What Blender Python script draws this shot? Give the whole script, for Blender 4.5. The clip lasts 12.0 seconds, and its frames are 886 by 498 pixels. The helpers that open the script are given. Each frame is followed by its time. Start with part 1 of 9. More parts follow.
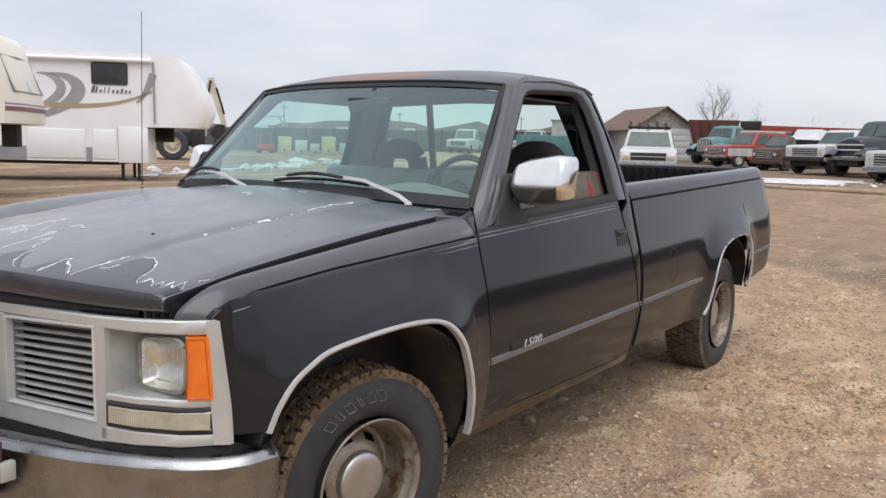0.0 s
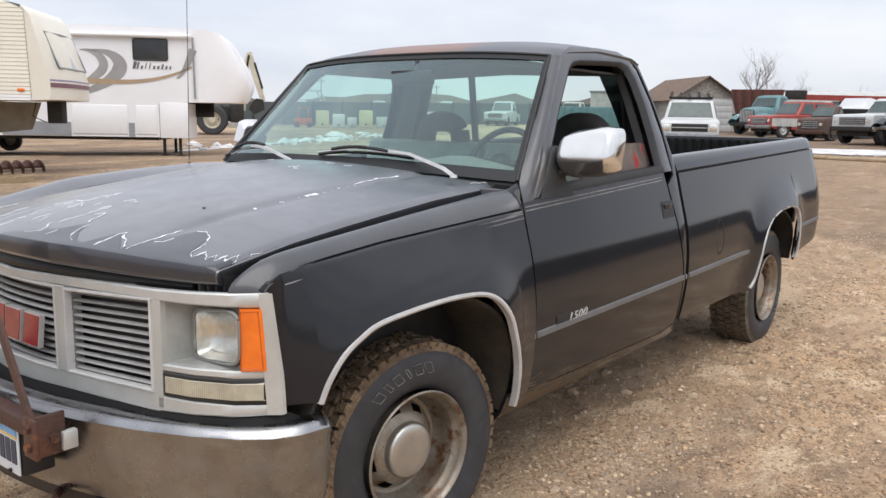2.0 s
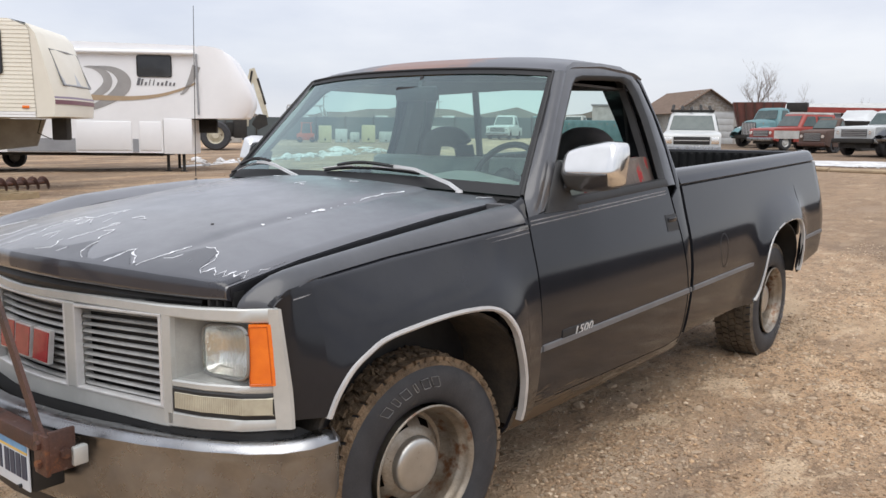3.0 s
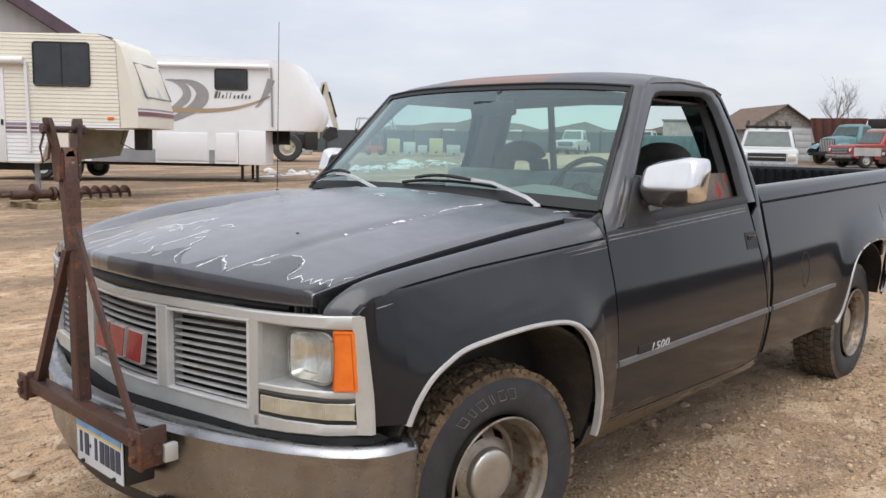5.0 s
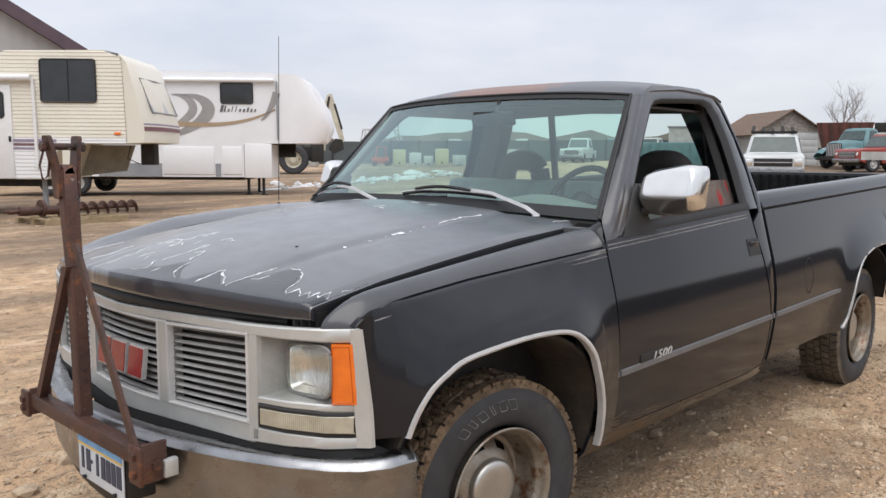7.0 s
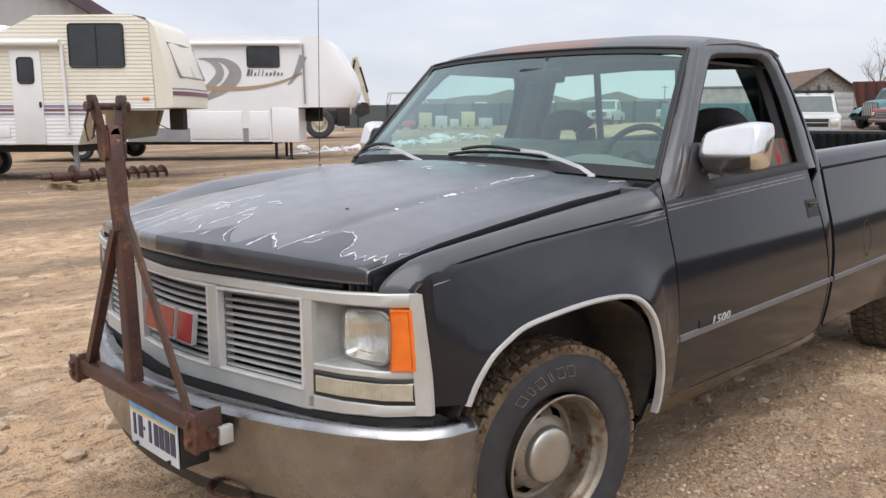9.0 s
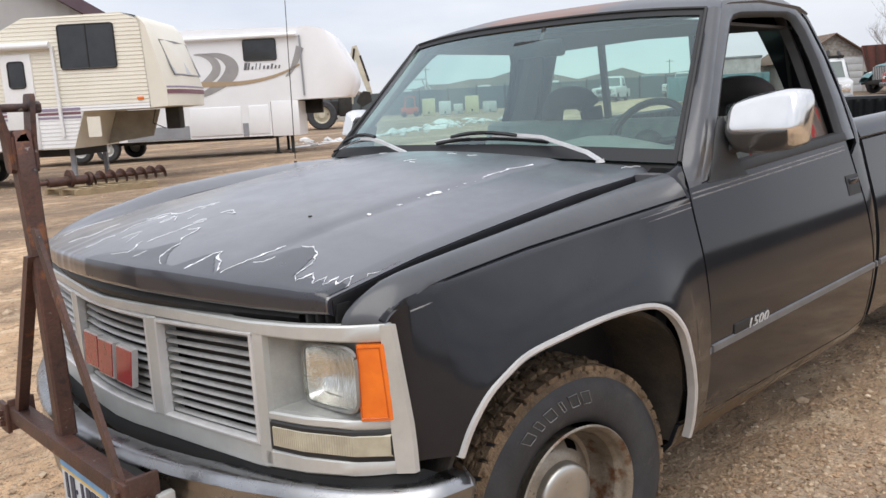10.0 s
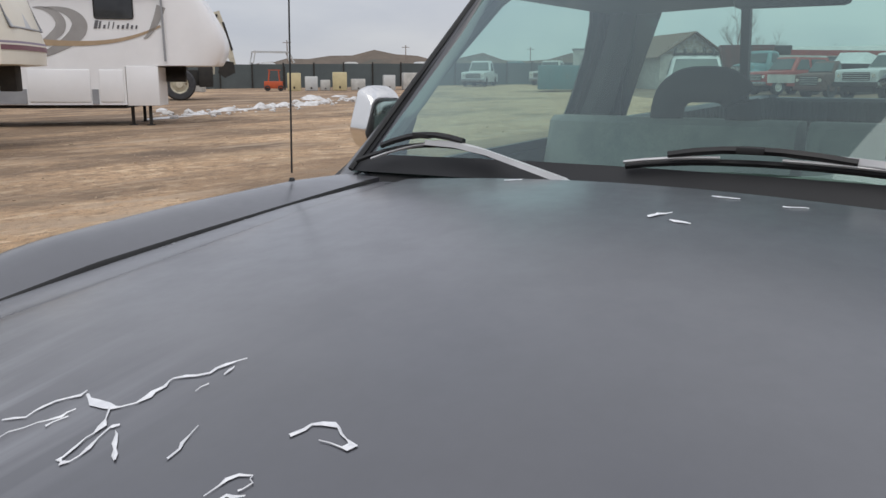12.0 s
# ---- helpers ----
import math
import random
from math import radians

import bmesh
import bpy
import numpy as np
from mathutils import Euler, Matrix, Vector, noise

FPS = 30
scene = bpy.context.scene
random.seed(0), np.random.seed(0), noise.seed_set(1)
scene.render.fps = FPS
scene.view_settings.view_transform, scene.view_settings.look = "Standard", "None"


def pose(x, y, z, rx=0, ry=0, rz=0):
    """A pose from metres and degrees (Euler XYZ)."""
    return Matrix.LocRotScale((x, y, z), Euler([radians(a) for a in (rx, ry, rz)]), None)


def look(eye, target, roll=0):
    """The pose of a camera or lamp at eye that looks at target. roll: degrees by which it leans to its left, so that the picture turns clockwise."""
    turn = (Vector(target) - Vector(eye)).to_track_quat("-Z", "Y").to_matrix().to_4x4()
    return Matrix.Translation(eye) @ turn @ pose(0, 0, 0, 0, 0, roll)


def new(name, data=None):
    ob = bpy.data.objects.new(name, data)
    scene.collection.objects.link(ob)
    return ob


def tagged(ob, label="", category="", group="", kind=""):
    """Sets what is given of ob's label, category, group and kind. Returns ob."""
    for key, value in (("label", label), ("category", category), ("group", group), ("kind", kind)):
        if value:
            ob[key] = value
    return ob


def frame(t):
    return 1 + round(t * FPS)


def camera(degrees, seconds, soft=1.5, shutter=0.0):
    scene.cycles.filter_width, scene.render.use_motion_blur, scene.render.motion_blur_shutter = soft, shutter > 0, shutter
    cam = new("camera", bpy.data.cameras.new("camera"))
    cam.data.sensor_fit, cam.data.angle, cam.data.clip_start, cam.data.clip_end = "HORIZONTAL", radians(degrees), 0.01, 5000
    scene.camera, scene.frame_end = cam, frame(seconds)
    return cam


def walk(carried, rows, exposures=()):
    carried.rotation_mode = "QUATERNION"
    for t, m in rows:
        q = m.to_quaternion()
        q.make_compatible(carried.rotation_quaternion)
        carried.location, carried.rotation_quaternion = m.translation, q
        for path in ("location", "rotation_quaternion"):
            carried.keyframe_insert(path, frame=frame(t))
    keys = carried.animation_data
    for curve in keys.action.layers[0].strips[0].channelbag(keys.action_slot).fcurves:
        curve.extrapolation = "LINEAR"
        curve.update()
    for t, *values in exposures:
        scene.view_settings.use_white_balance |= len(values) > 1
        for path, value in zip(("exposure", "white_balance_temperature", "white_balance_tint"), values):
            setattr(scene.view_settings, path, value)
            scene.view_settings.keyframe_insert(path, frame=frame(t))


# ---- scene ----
cam = camera(57.4, 12.0)
PATH = [
    (0, (-1.856, -2.401, 1.354), (-0.238, -1.252, 1.105), 1.5),
    (0.5, (-1.873, -2.407, 1.357), (-0.284, -1.232, 1.049), 1.0),
    (1, (-1.873, -2.391, 1.352), (-0.319, -1.179, 1.012), 1.3),
    (1.5, (-1.872, -2.378, 1.35), (-0.328, -1.152, 1.012), 1.4),
    (2, (-1.875, -2.378, 1.353), (-0.319, -1.163, 1.037), 1.0),
    (2.5, (-1.884, -2.378, 1.356), (-0.323, -1.163, 1.061), 0.7),
    (4.3, (-1.919, -2.383, 1.358), (-0.403, -1.103, 1.107), 0.9),
    (4.5, (-1.924, -2.378, 1.358), (-0.42, -1.084, 1.106), 0.9),
    (5, (-1.943, -2.365, 1.357), (-0.488, -1.016, 1.105), 1.2),
    (5.5, (-1.953, -2.354, 1.357), (-0.535, -0.966, 1.111), 1.2),
    (6, (-1.951, -2.372, 1.357), (-0.541, -0.974, 1.12), 0.9),
    (6.5, (-1.937, -2.383, 1.362), (-0.507, -1.003, 1.135), 0.4),
    (6.7, (-1.928, -2.386, 1.362), (-0.484, -1.02, 1.138), 0.3),
    (8.3, (-1.924, -2.347, 1.357), (-0.515, -0.954, 1.089), 0.3),
    (8.5, (-1.928, -2.324, 1.356), (-0.535, -0.916, 1.077), 0.3),
    (9, (-1.926, -2.264, 1.345), (-0.534, -0.863, 1.029), -0.1),
    (9.5, (-1.756, -2.169, 1.352), (-0.339, -0.801, 1.004), -1.3),
    (10, (-1.599, -2.032, 1.34), (-0.231, -0.616, 0.99), -2.9),
    (10.5, (-1.499, -1.669, 1.311), (-0.233, -0.162, 0.954), -2.6),
    (11, (-1.329, -1.344, 1.353), (-0.064, 0.163, 0.994), -1.9),
    (11.5, (-1.102, -0.966, 1.357), (0.222, 0.494, 1.017), 0.3),
    (11.8, (-0.997, -0.711, 1.347), (0.475, 0.594, 0.987), 1.0),
    (12, (-0.928, -0.511, 1.35), (0.662, 0.631, 0.943), 0.2),
]
walk(cam, [(t, look(eye, target, roll)) for t, eye, target, roll in PATH], ((0.0, 0.18), (0.6, 0.40), (1.2, 0.52), (1.6, 0.50), (2.0, 0.34), (2.5, 0.28), (4.5, 0.22), (6.0, 0.22), (6.5, 0.20), (8.5, 0.26), (9.5, 0.28), (10.3, 0.34), (11.2, 0.32), (11.7, 0.12), (12.0, -0.24)))

# ---- world and light ----
world = bpy.data.worlds.new("overcast_sky")
scene.world = world
world.use_nodes = True
wn, wl = world.node_tree.nodes, world.node_tree.links
background = wn["Background"]
nishita = wn.new("ShaderNodeTexSky")
nishita.sky_type, nishita.sun_disc = "NISHITA", False
nishita.sun_elevation, nishita.sun_rotation = radians(58), radians(200)
dim = wn.new("ShaderNodeVectorMath")
dim.operation = "SCALE"
dim.inputs["Scale"].default_value = 0.11
wl.new(nishita.outputs[0], dim.inputs[0])
where = wn.new("ShaderNodeTexCoord")
split_z = wn.new("ShaderNodeSeparateXYZ")
wl.new(where.outputs["Generated"], split_z.inputs[0])
rise = wn.new("ShaderNodeMapRange")
rise.inputs[1].default_value, rise.inputs[2].default_value = 0.0, 1.0
rise.inputs[3].default_value, rise.inputs[4].default_value = 0.80, 1.42
wl.new(split_z.outputs[2], rise.inputs[0])
squash = wn.new("ShaderNodeMapping")
squash.inputs["Scale"].default_value = (1.0, 1.0, 3.2)
wl.new(where.outputs["Generated"], squash.inputs[0])
cloud = wn.new("ShaderNodeTexNoise")
cloud.inputs["Scale"].default_value, cloud.inputs["Detail"].default_value = 2.6, 6.0
cloud.inputs["Roughness"].default_value = 0.52
wl.new(squash.outputs[0], cloud.inputs["Vector"])
tone = wn.new("ShaderNodeValToRGB")
tone.color_ramp.elements[0].position, tone.color_ramp.elements[0].color = 0.34, (0.70, 0.735, 0.84, 1)
tone.color_ramp.elements[1].position, tone.color_ramp.elements[1].color = 0.62, (0.90, 0.915, 0.97, 1)
wl.new(cloud.outputs[0], tone.inputs[0])
lift = wn.new("ShaderNodeVectorMath")
lift.operation = "SCALE"
wl.new(tone.outputs[0], lift.inputs[0])
wl.new(rise.outputs[0], lift.inputs["Scale"])
veil = wn.new("ShaderNodeMixRGB")
veil.inputs[0].default_value = 0.88
wl.new(dim.outputs[0], veil.inputs[1])
wl.new(lift.outputs[0], veil.inputs[2])
wl.new(veil.outputs[0], background.inputs[0])
background.inputs[1].default_value = 1.0

sun = new("sun", bpy.data.lights.new("sun", "SUN"))
sun.data.energy, sun.data.angle, sun.data.color = 1.45, radians(58), (1.0, 0.955, 0.89)
sun.matrix_world = look((-6, -5, 15), (0, 0, 0))

# ---- materials ----


def surf(name, c1, c2=None, scale=6.0, rough=0.6, metal=0.0, bump=0.0, bscale=90.0, coat=0.0, grain=0.0, spots=(), vary=0.0, stretch=(1, 1, 1), rough2=None, islands=0.0):
    """A worn surface: two tones by broad noise, fine grain, spots of (colour, scale, threshold, softness)."""
    m = bpy.data.materials.new(name)
    m.use_nodes = True
    n, l = m.node_tree.nodes, m.node_tree.links
    p = n["Principled BSDF"]
    c2 = c2 or tuple(v * 0.82 for v in c1)
    tc = n.new("ShaderNodeTexCoord")
    mp = n.new("ShaderNodeMapping")
    mp.inputs["Scale"].default_value = stretch
    l.new(tc.outputs["Object"], mp.inputs[0])

    def noisy(s, detail=5.0, r=0.6):
        t = n.new("ShaderNodeTexNoise")
        t.inputs["Scale"].default_value, t.inputs["Detail"].default_value, t.inputs["Roughness"].default_value = s, detail, r
        l.new(mp.outputs[0], t.inputs["Vector"])
        return t.outputs[0]

    def ramp(src, a, b):
        r = n.new("ShaderNodeMapRange")
        r.inputs[1].default_value, r.inputs[2].default_value = a, b
        l.new(src, r.inputs[0])
        return r.outputs[0]

    def mixed(fac, a, b, kind="MIX"):
        x = n.new("ShaderNodeMixRGB")
        x.blend_type = kind
        for sock, v in zip(x.inputs, (fac, a, b)):
            if isinstance(v, bpy.types.NodeSocket):
                l.new(v, sock)
            elif isinstance(v, (int, float)):
                sock.default_value = v
            else:
                sock.default_value = (*v, 1)
        return x.outputs[0]

    col = mixed(ramp(noisy(scale), 0.36, 0.64), c1, c2)
    if grain:
        col = mixed(grain, col, mixed(ramp(noisy(scale * 17, 3), 0.3, 0.7), (0.45, 0.45, 0.45), (1.0, 1.0, 1.0)), "MULTIPLY")
    for c, s, th, soft in spots:
        col = mixed(ramp(noisy(s, 6, 0.65), th, th + soft), col, c)
    if vary:
        oi = n.new("ShaderNodeObjectInfo")
        col = mixed(1.0, col, mixed(oi.outputs["Random"], (1 - vary,) * 3, (1 + vary,) * 3), "MULTIPLY")
    if islands:
        ge = n.new("ShaderNodeNewGeometry")
        col = mixed(1.0, col, mixed(ge.outputs["Random Per Island"], (1 - islands,) * 3, (1 + islands,) * 3), "MULTIPLY")
    l.new(col, p.inputs["Base Color"])
    p.inputs["Metallic"].default_value = metal
    p.inputs["Coat Weight"].default_value = coat
    p.inputs["Coat Roughness"].default_value = 0.12
    if rough2 is not None:
        r = n.new("ShaderNodeMapRange")
        r.inputs[1].default_value, r.inputs[2].default_value, r.inputs[3].default_value, r.inputs[4].default_value = 0.35, 0.65, rough, rough2
        l.new(noisy(scale * 2.3), r.inputs[0])
        l.new(r.outputs[0], p.inputs["Roughness"])
    else:
        p.inputs["Roughness"].default_value = rough
    if bump:
        b = n.new("ShaderNodeBump")
        b.inputs["Strength"].default_value, b.inputs["Distance"].default_value = 1.0, bump
        l.new(noisy(bscale, 4), b.inputs["Height"])
        l.new(b.outputs[0], p.inputs["Normal"])
    return m


def glass_mat(name, tint, ior=0.05, gloss=0.02, bend=4.0, most=0.6):
    m = bpy.data.materials.new(name)
    m.use_nodes = True
    n, l = m.node_tree.nodes, m.node_tree.links
    n.remove(n["Principled BSDF"])
    see, shine, face, power, scale_, add, mix = (n.new("ShaderNode" + k) for k in ("BsdfTransparent", "BsdfGlossy", "LayerWeight", "Math", "Math", "Math", "MixShader"))
    see.inputs[0].default_value = (*tint, 1)
    shine.inputs["Roughness"].default_value = gloss
    shine.inputs["Color"].default_value = (0.66, 0.79, 0.80, 1)
    face.inputs[0].default_value = 0.5
    power.operation, scale_.operation, add.operation = "POWER", "MULTIPLY", "ADD"
    power.inputs[1].default_value, scale_.inputs[1].default_value, add.inputs[1].default_value = bend, most, ior
    l.new(face.outputs["Facing"], power.inputs[0])
    l.new(power.outputs[0], scale_.inputs[0])
    l.new(scale_.outputs[0], add.inputs[0])
    l.new(add.outputs[0], mix.inputs[0])
    l.new(see.outputs[0], mix.inputs[1])
    l.new(shine.outputs[0], mix.inputs[2])
    l.new(mix.outputs[0], n["Material Output"].inputs[0])
    return m




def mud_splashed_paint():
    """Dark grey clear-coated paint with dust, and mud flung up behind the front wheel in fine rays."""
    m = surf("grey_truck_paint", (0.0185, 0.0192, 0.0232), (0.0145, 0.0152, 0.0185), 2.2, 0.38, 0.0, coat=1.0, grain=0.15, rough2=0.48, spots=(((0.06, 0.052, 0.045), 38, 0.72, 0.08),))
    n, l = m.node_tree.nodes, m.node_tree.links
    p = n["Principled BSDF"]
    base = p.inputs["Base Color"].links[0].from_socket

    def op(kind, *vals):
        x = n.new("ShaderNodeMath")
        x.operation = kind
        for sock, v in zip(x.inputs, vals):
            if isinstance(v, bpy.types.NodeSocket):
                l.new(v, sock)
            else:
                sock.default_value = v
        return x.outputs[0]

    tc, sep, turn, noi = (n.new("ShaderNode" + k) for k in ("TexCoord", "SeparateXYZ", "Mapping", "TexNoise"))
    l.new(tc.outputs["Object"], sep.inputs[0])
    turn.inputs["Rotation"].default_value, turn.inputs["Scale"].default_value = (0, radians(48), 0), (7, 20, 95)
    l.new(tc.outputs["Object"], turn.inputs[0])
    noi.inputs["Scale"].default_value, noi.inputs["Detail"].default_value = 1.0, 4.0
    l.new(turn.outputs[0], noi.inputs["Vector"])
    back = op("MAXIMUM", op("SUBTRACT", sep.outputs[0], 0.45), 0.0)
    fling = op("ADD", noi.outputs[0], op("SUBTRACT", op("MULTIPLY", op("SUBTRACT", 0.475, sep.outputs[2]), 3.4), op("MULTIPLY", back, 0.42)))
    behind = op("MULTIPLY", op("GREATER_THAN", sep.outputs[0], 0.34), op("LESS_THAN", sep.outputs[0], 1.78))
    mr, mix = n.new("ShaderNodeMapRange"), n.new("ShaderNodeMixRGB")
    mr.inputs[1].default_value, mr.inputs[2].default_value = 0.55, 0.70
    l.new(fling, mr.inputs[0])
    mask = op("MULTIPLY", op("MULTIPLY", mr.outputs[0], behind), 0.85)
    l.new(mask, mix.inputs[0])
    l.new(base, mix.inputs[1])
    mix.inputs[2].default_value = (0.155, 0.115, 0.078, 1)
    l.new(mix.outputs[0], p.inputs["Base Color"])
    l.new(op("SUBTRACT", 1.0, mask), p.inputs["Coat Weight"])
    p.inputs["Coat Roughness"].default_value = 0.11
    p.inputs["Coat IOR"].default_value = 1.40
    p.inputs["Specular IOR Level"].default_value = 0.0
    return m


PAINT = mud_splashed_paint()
# lighter paint for upward parts: some fading, plus sky sheen in the colour
FADED_LIT = surf("faded_sky_lit_paint", (0.060, 0.062, 0.069), (0.045, 0.047, 0.053), 4.0, 0.34, 0.1, grain=0.15, rough2=0.46, coat=0.6)
SILVER = surf("aged_silver_plastic", (0.55, 0.56, 0.545), (0.47, 0.48, 0.465), 5, 0.36, 0.35, grain=0.08)
SLAT = surf("dull_silver_slat", (0.48, 0.48, 0.47), (0.38, 0.38, 0.375), 14, 0.40, 0.35, grain=0.3)
BLACK = surf("black_plastic", (0.013, 0.013, 0.014), (0.02, 0.02, 0.02), 20, 0.55, grain=0.3)
RUBBER = surf("tyre_rubber", (0.034, 0.035, 0.040), (0.052, 0.053, 0.058), 11, 0.62, grain=0.35, spots=(((0.10, 0.088, 0.075), 9, 0.60, 0.16), ((0.14, 0.11, 0.085), 55, 0.68, 0.06)), bump=0.0008, bscale=160)
MUD = surf("muddy_tread", (0.33, 0.235, 0.148), (0.18, 0.128, 0.083), 14, 0.95, grain=0.7, bump=0.014, bscale=70, spots=(((0.045, 0.038, 0.032), 26, 0.60, 0.08), ((0.33, 0.24, 0.155), 60, 0.66, 0.06)))
CHROME = surf("worn_chrome", (0.34, 0.347, 0.36), (0.24, 0.238, 0.24), 5, 0.18, 1.0, rough2=0.42, spots=(((0.30, 0.26, 0.21), 60, 0.70, 0.05),))
CHROME_CLEAN = surf("mirror_chrome", (0.80, 0.79, 0.77), (0.74, 0.73, 0.71), 7, 0.12, 1.0, rough2=0.2)
STEEL = surf("wheel_steel", (0.40, 0.37, 0.32), (0.25, 0.205, 0.155), 9, 0.42, 0.6, grain=0.35, spots=(((0.17, 0.085, 0.045), 13, 0.54, 0.12), ((0.12, 0.07, 0.04), 45, 0.66, 0.06)))
CAP = surf("wheel_cap_steel", (0.56, 0.55, 0.52), (0.48, 0.47, 0.44), 12, 0.33, 0.85, spots=(((0.30, 0.22, 0.15), 22, 0.68, 0.10),))
WELL = surf("wheel_well_dirt", (0.035, 0.032, 0.028), (0.07, 0.055, 0.04), 8, 0.95, grain=0.5, bump=0.004, bscale=40)
TRIM = surf("bright_trim", (0.62, 0.62, 0.62), (0.52, 0.52, 0.52), 12, 0.32, 0.25)
STRIPE = surf("faded_pinstripe", (0.30, 0.30, 0.31), (0.17, 0.17, 0.18), 30, 0.5)
GUARD = surf("grey_side_moulding", (0.17, 0.17, 0.175), (0.13, 0.13, 0.135), 10, 0.5, grain=0.3)
AMBER = surf("amber_lens", (0.85, 0.19, 0.012), (0.75, 0.15, 0.01), 16, 0.16, coat=0.6)
GREY_RIM = surf("dull_lamp_rim", (0.34, 0.34, 0.33), (0.25, 0.25, 0.24), 20, 0.40, 0.5)
# surround's silver darkened to carry the shade inside the lamp recess
RECESS_SHADE = surf("shaded_silver_recess", (0.40, 0.405, 0.385), (0.30, 0.305, 0.29), 12, 0.6, grain=0.15)
AMBER_DARK = surf("amber_lens_edge", (0.60, 0.11, 0.01), (0.5, 0.09, 0.01), 16, 0.2)
RED = surf("red_enamel", (0.30, 0.018, 0.028), (0.24, 0.014, 0.022), 30, 0.25, coat=0.4)
LAMP_BACK = surf("lamp_reflector", (0.92, 0.91, 0.88), (0.80, 0.79, 0.76), 24, 0.13, 1.0, bump=0.004, bscale=14, stretch=(1, 9, 3))
SIGNAL = surf("yellowed_clear_lens", (0.46, 0.43, 0.33), (0.37, 0.34, 0.26), 22, 0.22, coat=0.5)
RUST = surf("rusty_brown_steel", (0.125, 0.060, 0.044), (0.080, 0.047, 0.040), 9, 0.48, 0.35, grain=0.5, bump=0.0016, bscale=130, spots=(((0.21, 0.085, 0.038), 13, 0.60, 0.07), ((0.045, 0.030, 0.027), 17, 0.57, 0.08), ((0.30, 0.27, 0.25), 34, 0.655, 0.04)))
SEAT = surf("grey_seat_cloth", (0.38, 0.38, 0.355), (0.31, 0.31, 0.295), 14, 0.92, grain=0.4)
SEAT_DARK = surf("dark_seat_cloth", (0.028, 0.025, 0.026), (0.02, 0.018, 0.02), 14, 0.95, grain=0.4)
DASH = surf("grey_dash_plastic", (0.22, 0.225, 0.215), (0.18, 0.185, 0.175), 10, 0.7, grain=0.2)
LINER = surf("cab_headliner", (0.10, 0.10, 0.105), (0.08, 0.08, 0.085), 6, 0.9)
RED_CLOTH = surf("red_patterned_cloth", (0.19, 0.155, 0.135), (0.10, 0.078, 0.068), 16, 0.95, grain=0.55, spots=(((0.30, 0.03, 0.03), 10, 0.58, 0.04),), stretch=(1, 1, 0.06))
WINDSHIELD = glass_mat("windshield_glass", (0.69, 0.92, 0.84), 0.09, bend=2.6, most=0.85)
PANE = glass_mat("side_glass", (0.80, 0.90, 0.88), 0.04)
LENS = glass_mat("clear_lens", (0.93, 0.93, 0.92), 0.05)


def hood_mat():
    """Chalky faded hood with streaks of bleached haze along the passenger side of the nose."""
    m = surf("faded_hood_paint", (0.047, 0.047, 0.057), (0.034, 0.034, 0.042), 3.6, 0.32, 0.2, grain=0.12, rough2=0.44, coat=1.0)
    n, l = m.node_tree.nodes, m.node_tree.links
    p = n["Principled BSDF"]
    faded = p.inputs["Base Color"].links[0].from_socket
    tc, mp, noi, sep, haze, low_x, mul, mix = (n.new("ShaderNode" + k) for k in ("TexCoord", "Mapping", "TexNoise", "SeparateXYZ", "MapRange", "MapRange", "Math", "MixRGB"))
    mp.inputs["Rotation"].default_value, mp.inputs["Scale"].default_value = (0, 0, 0.25), (2.2, 26, 1)
    l.new(tc.outputs["Object"], mp.inputs[0])
    l.new(mp.outputs[0], noi.inputs["Vector"])
    noi.inputs["Scale"].default_value, noi.inputs["Detail"].default_value = 1.0, 4.0
    haze.inputs[1].default_value, haze.inputs[2].default_value, haze.inputs[4].default_value = 0.44, 0.74, 0.60
    l.new(noi.outputs[0], haze.inputs[0])
    l.new(tc.outputs["Object"], sep.inputs[0])
    low_x.inputs[1].default_value, low_x.inputs[2].default_value = -0.42, -0.72
    l.new(sep.outputs[0], low_x.inputs[0])
    side_y = n.new("ShaderNodeMapRange")
    side_y.inputs[1].default_value, side_y.inputs[2].default_value = 0.0, 0.14
    l.new(sep.outputs[1], side_y.inputs[0])
    mul.operation = "MULTIPLY"
    l.new(haze.outputs[0], mul.inputs[0])
    both = n.new("ShaderNodeMath")
    both.operation = "MULTIPLY"
    l.new(low_x.outputs[0], both.inputs[0])
    l.new(side_y.outputs[0], both.inputs[1])
    l.new(both.outputs[0], mul.inputs[1])
    l.new(mul.outputs[0], mix.inputs[0])
    l.new(faded, mix.inputs[1])
    mix.inputs[2].default_value = (0.42, 0.43, 0.46, 1)
    l.new(mix.outputs[0], p.inputs["Base Color"])
    p.inputs["Coat Roughness"].default_value = 0.24
    p.inputs["Coat IOR"].default_value = 1.95
    return m


CLEAR_COAT = surf("remaining_clear_coat", (0.030, 0.031, 0.039), (0.023, 0.024, 0.031), 3.0, 0.26, 0.0, grain=0.12, rough2=0.36, coat=0.45)
HOOD = hood_mat()


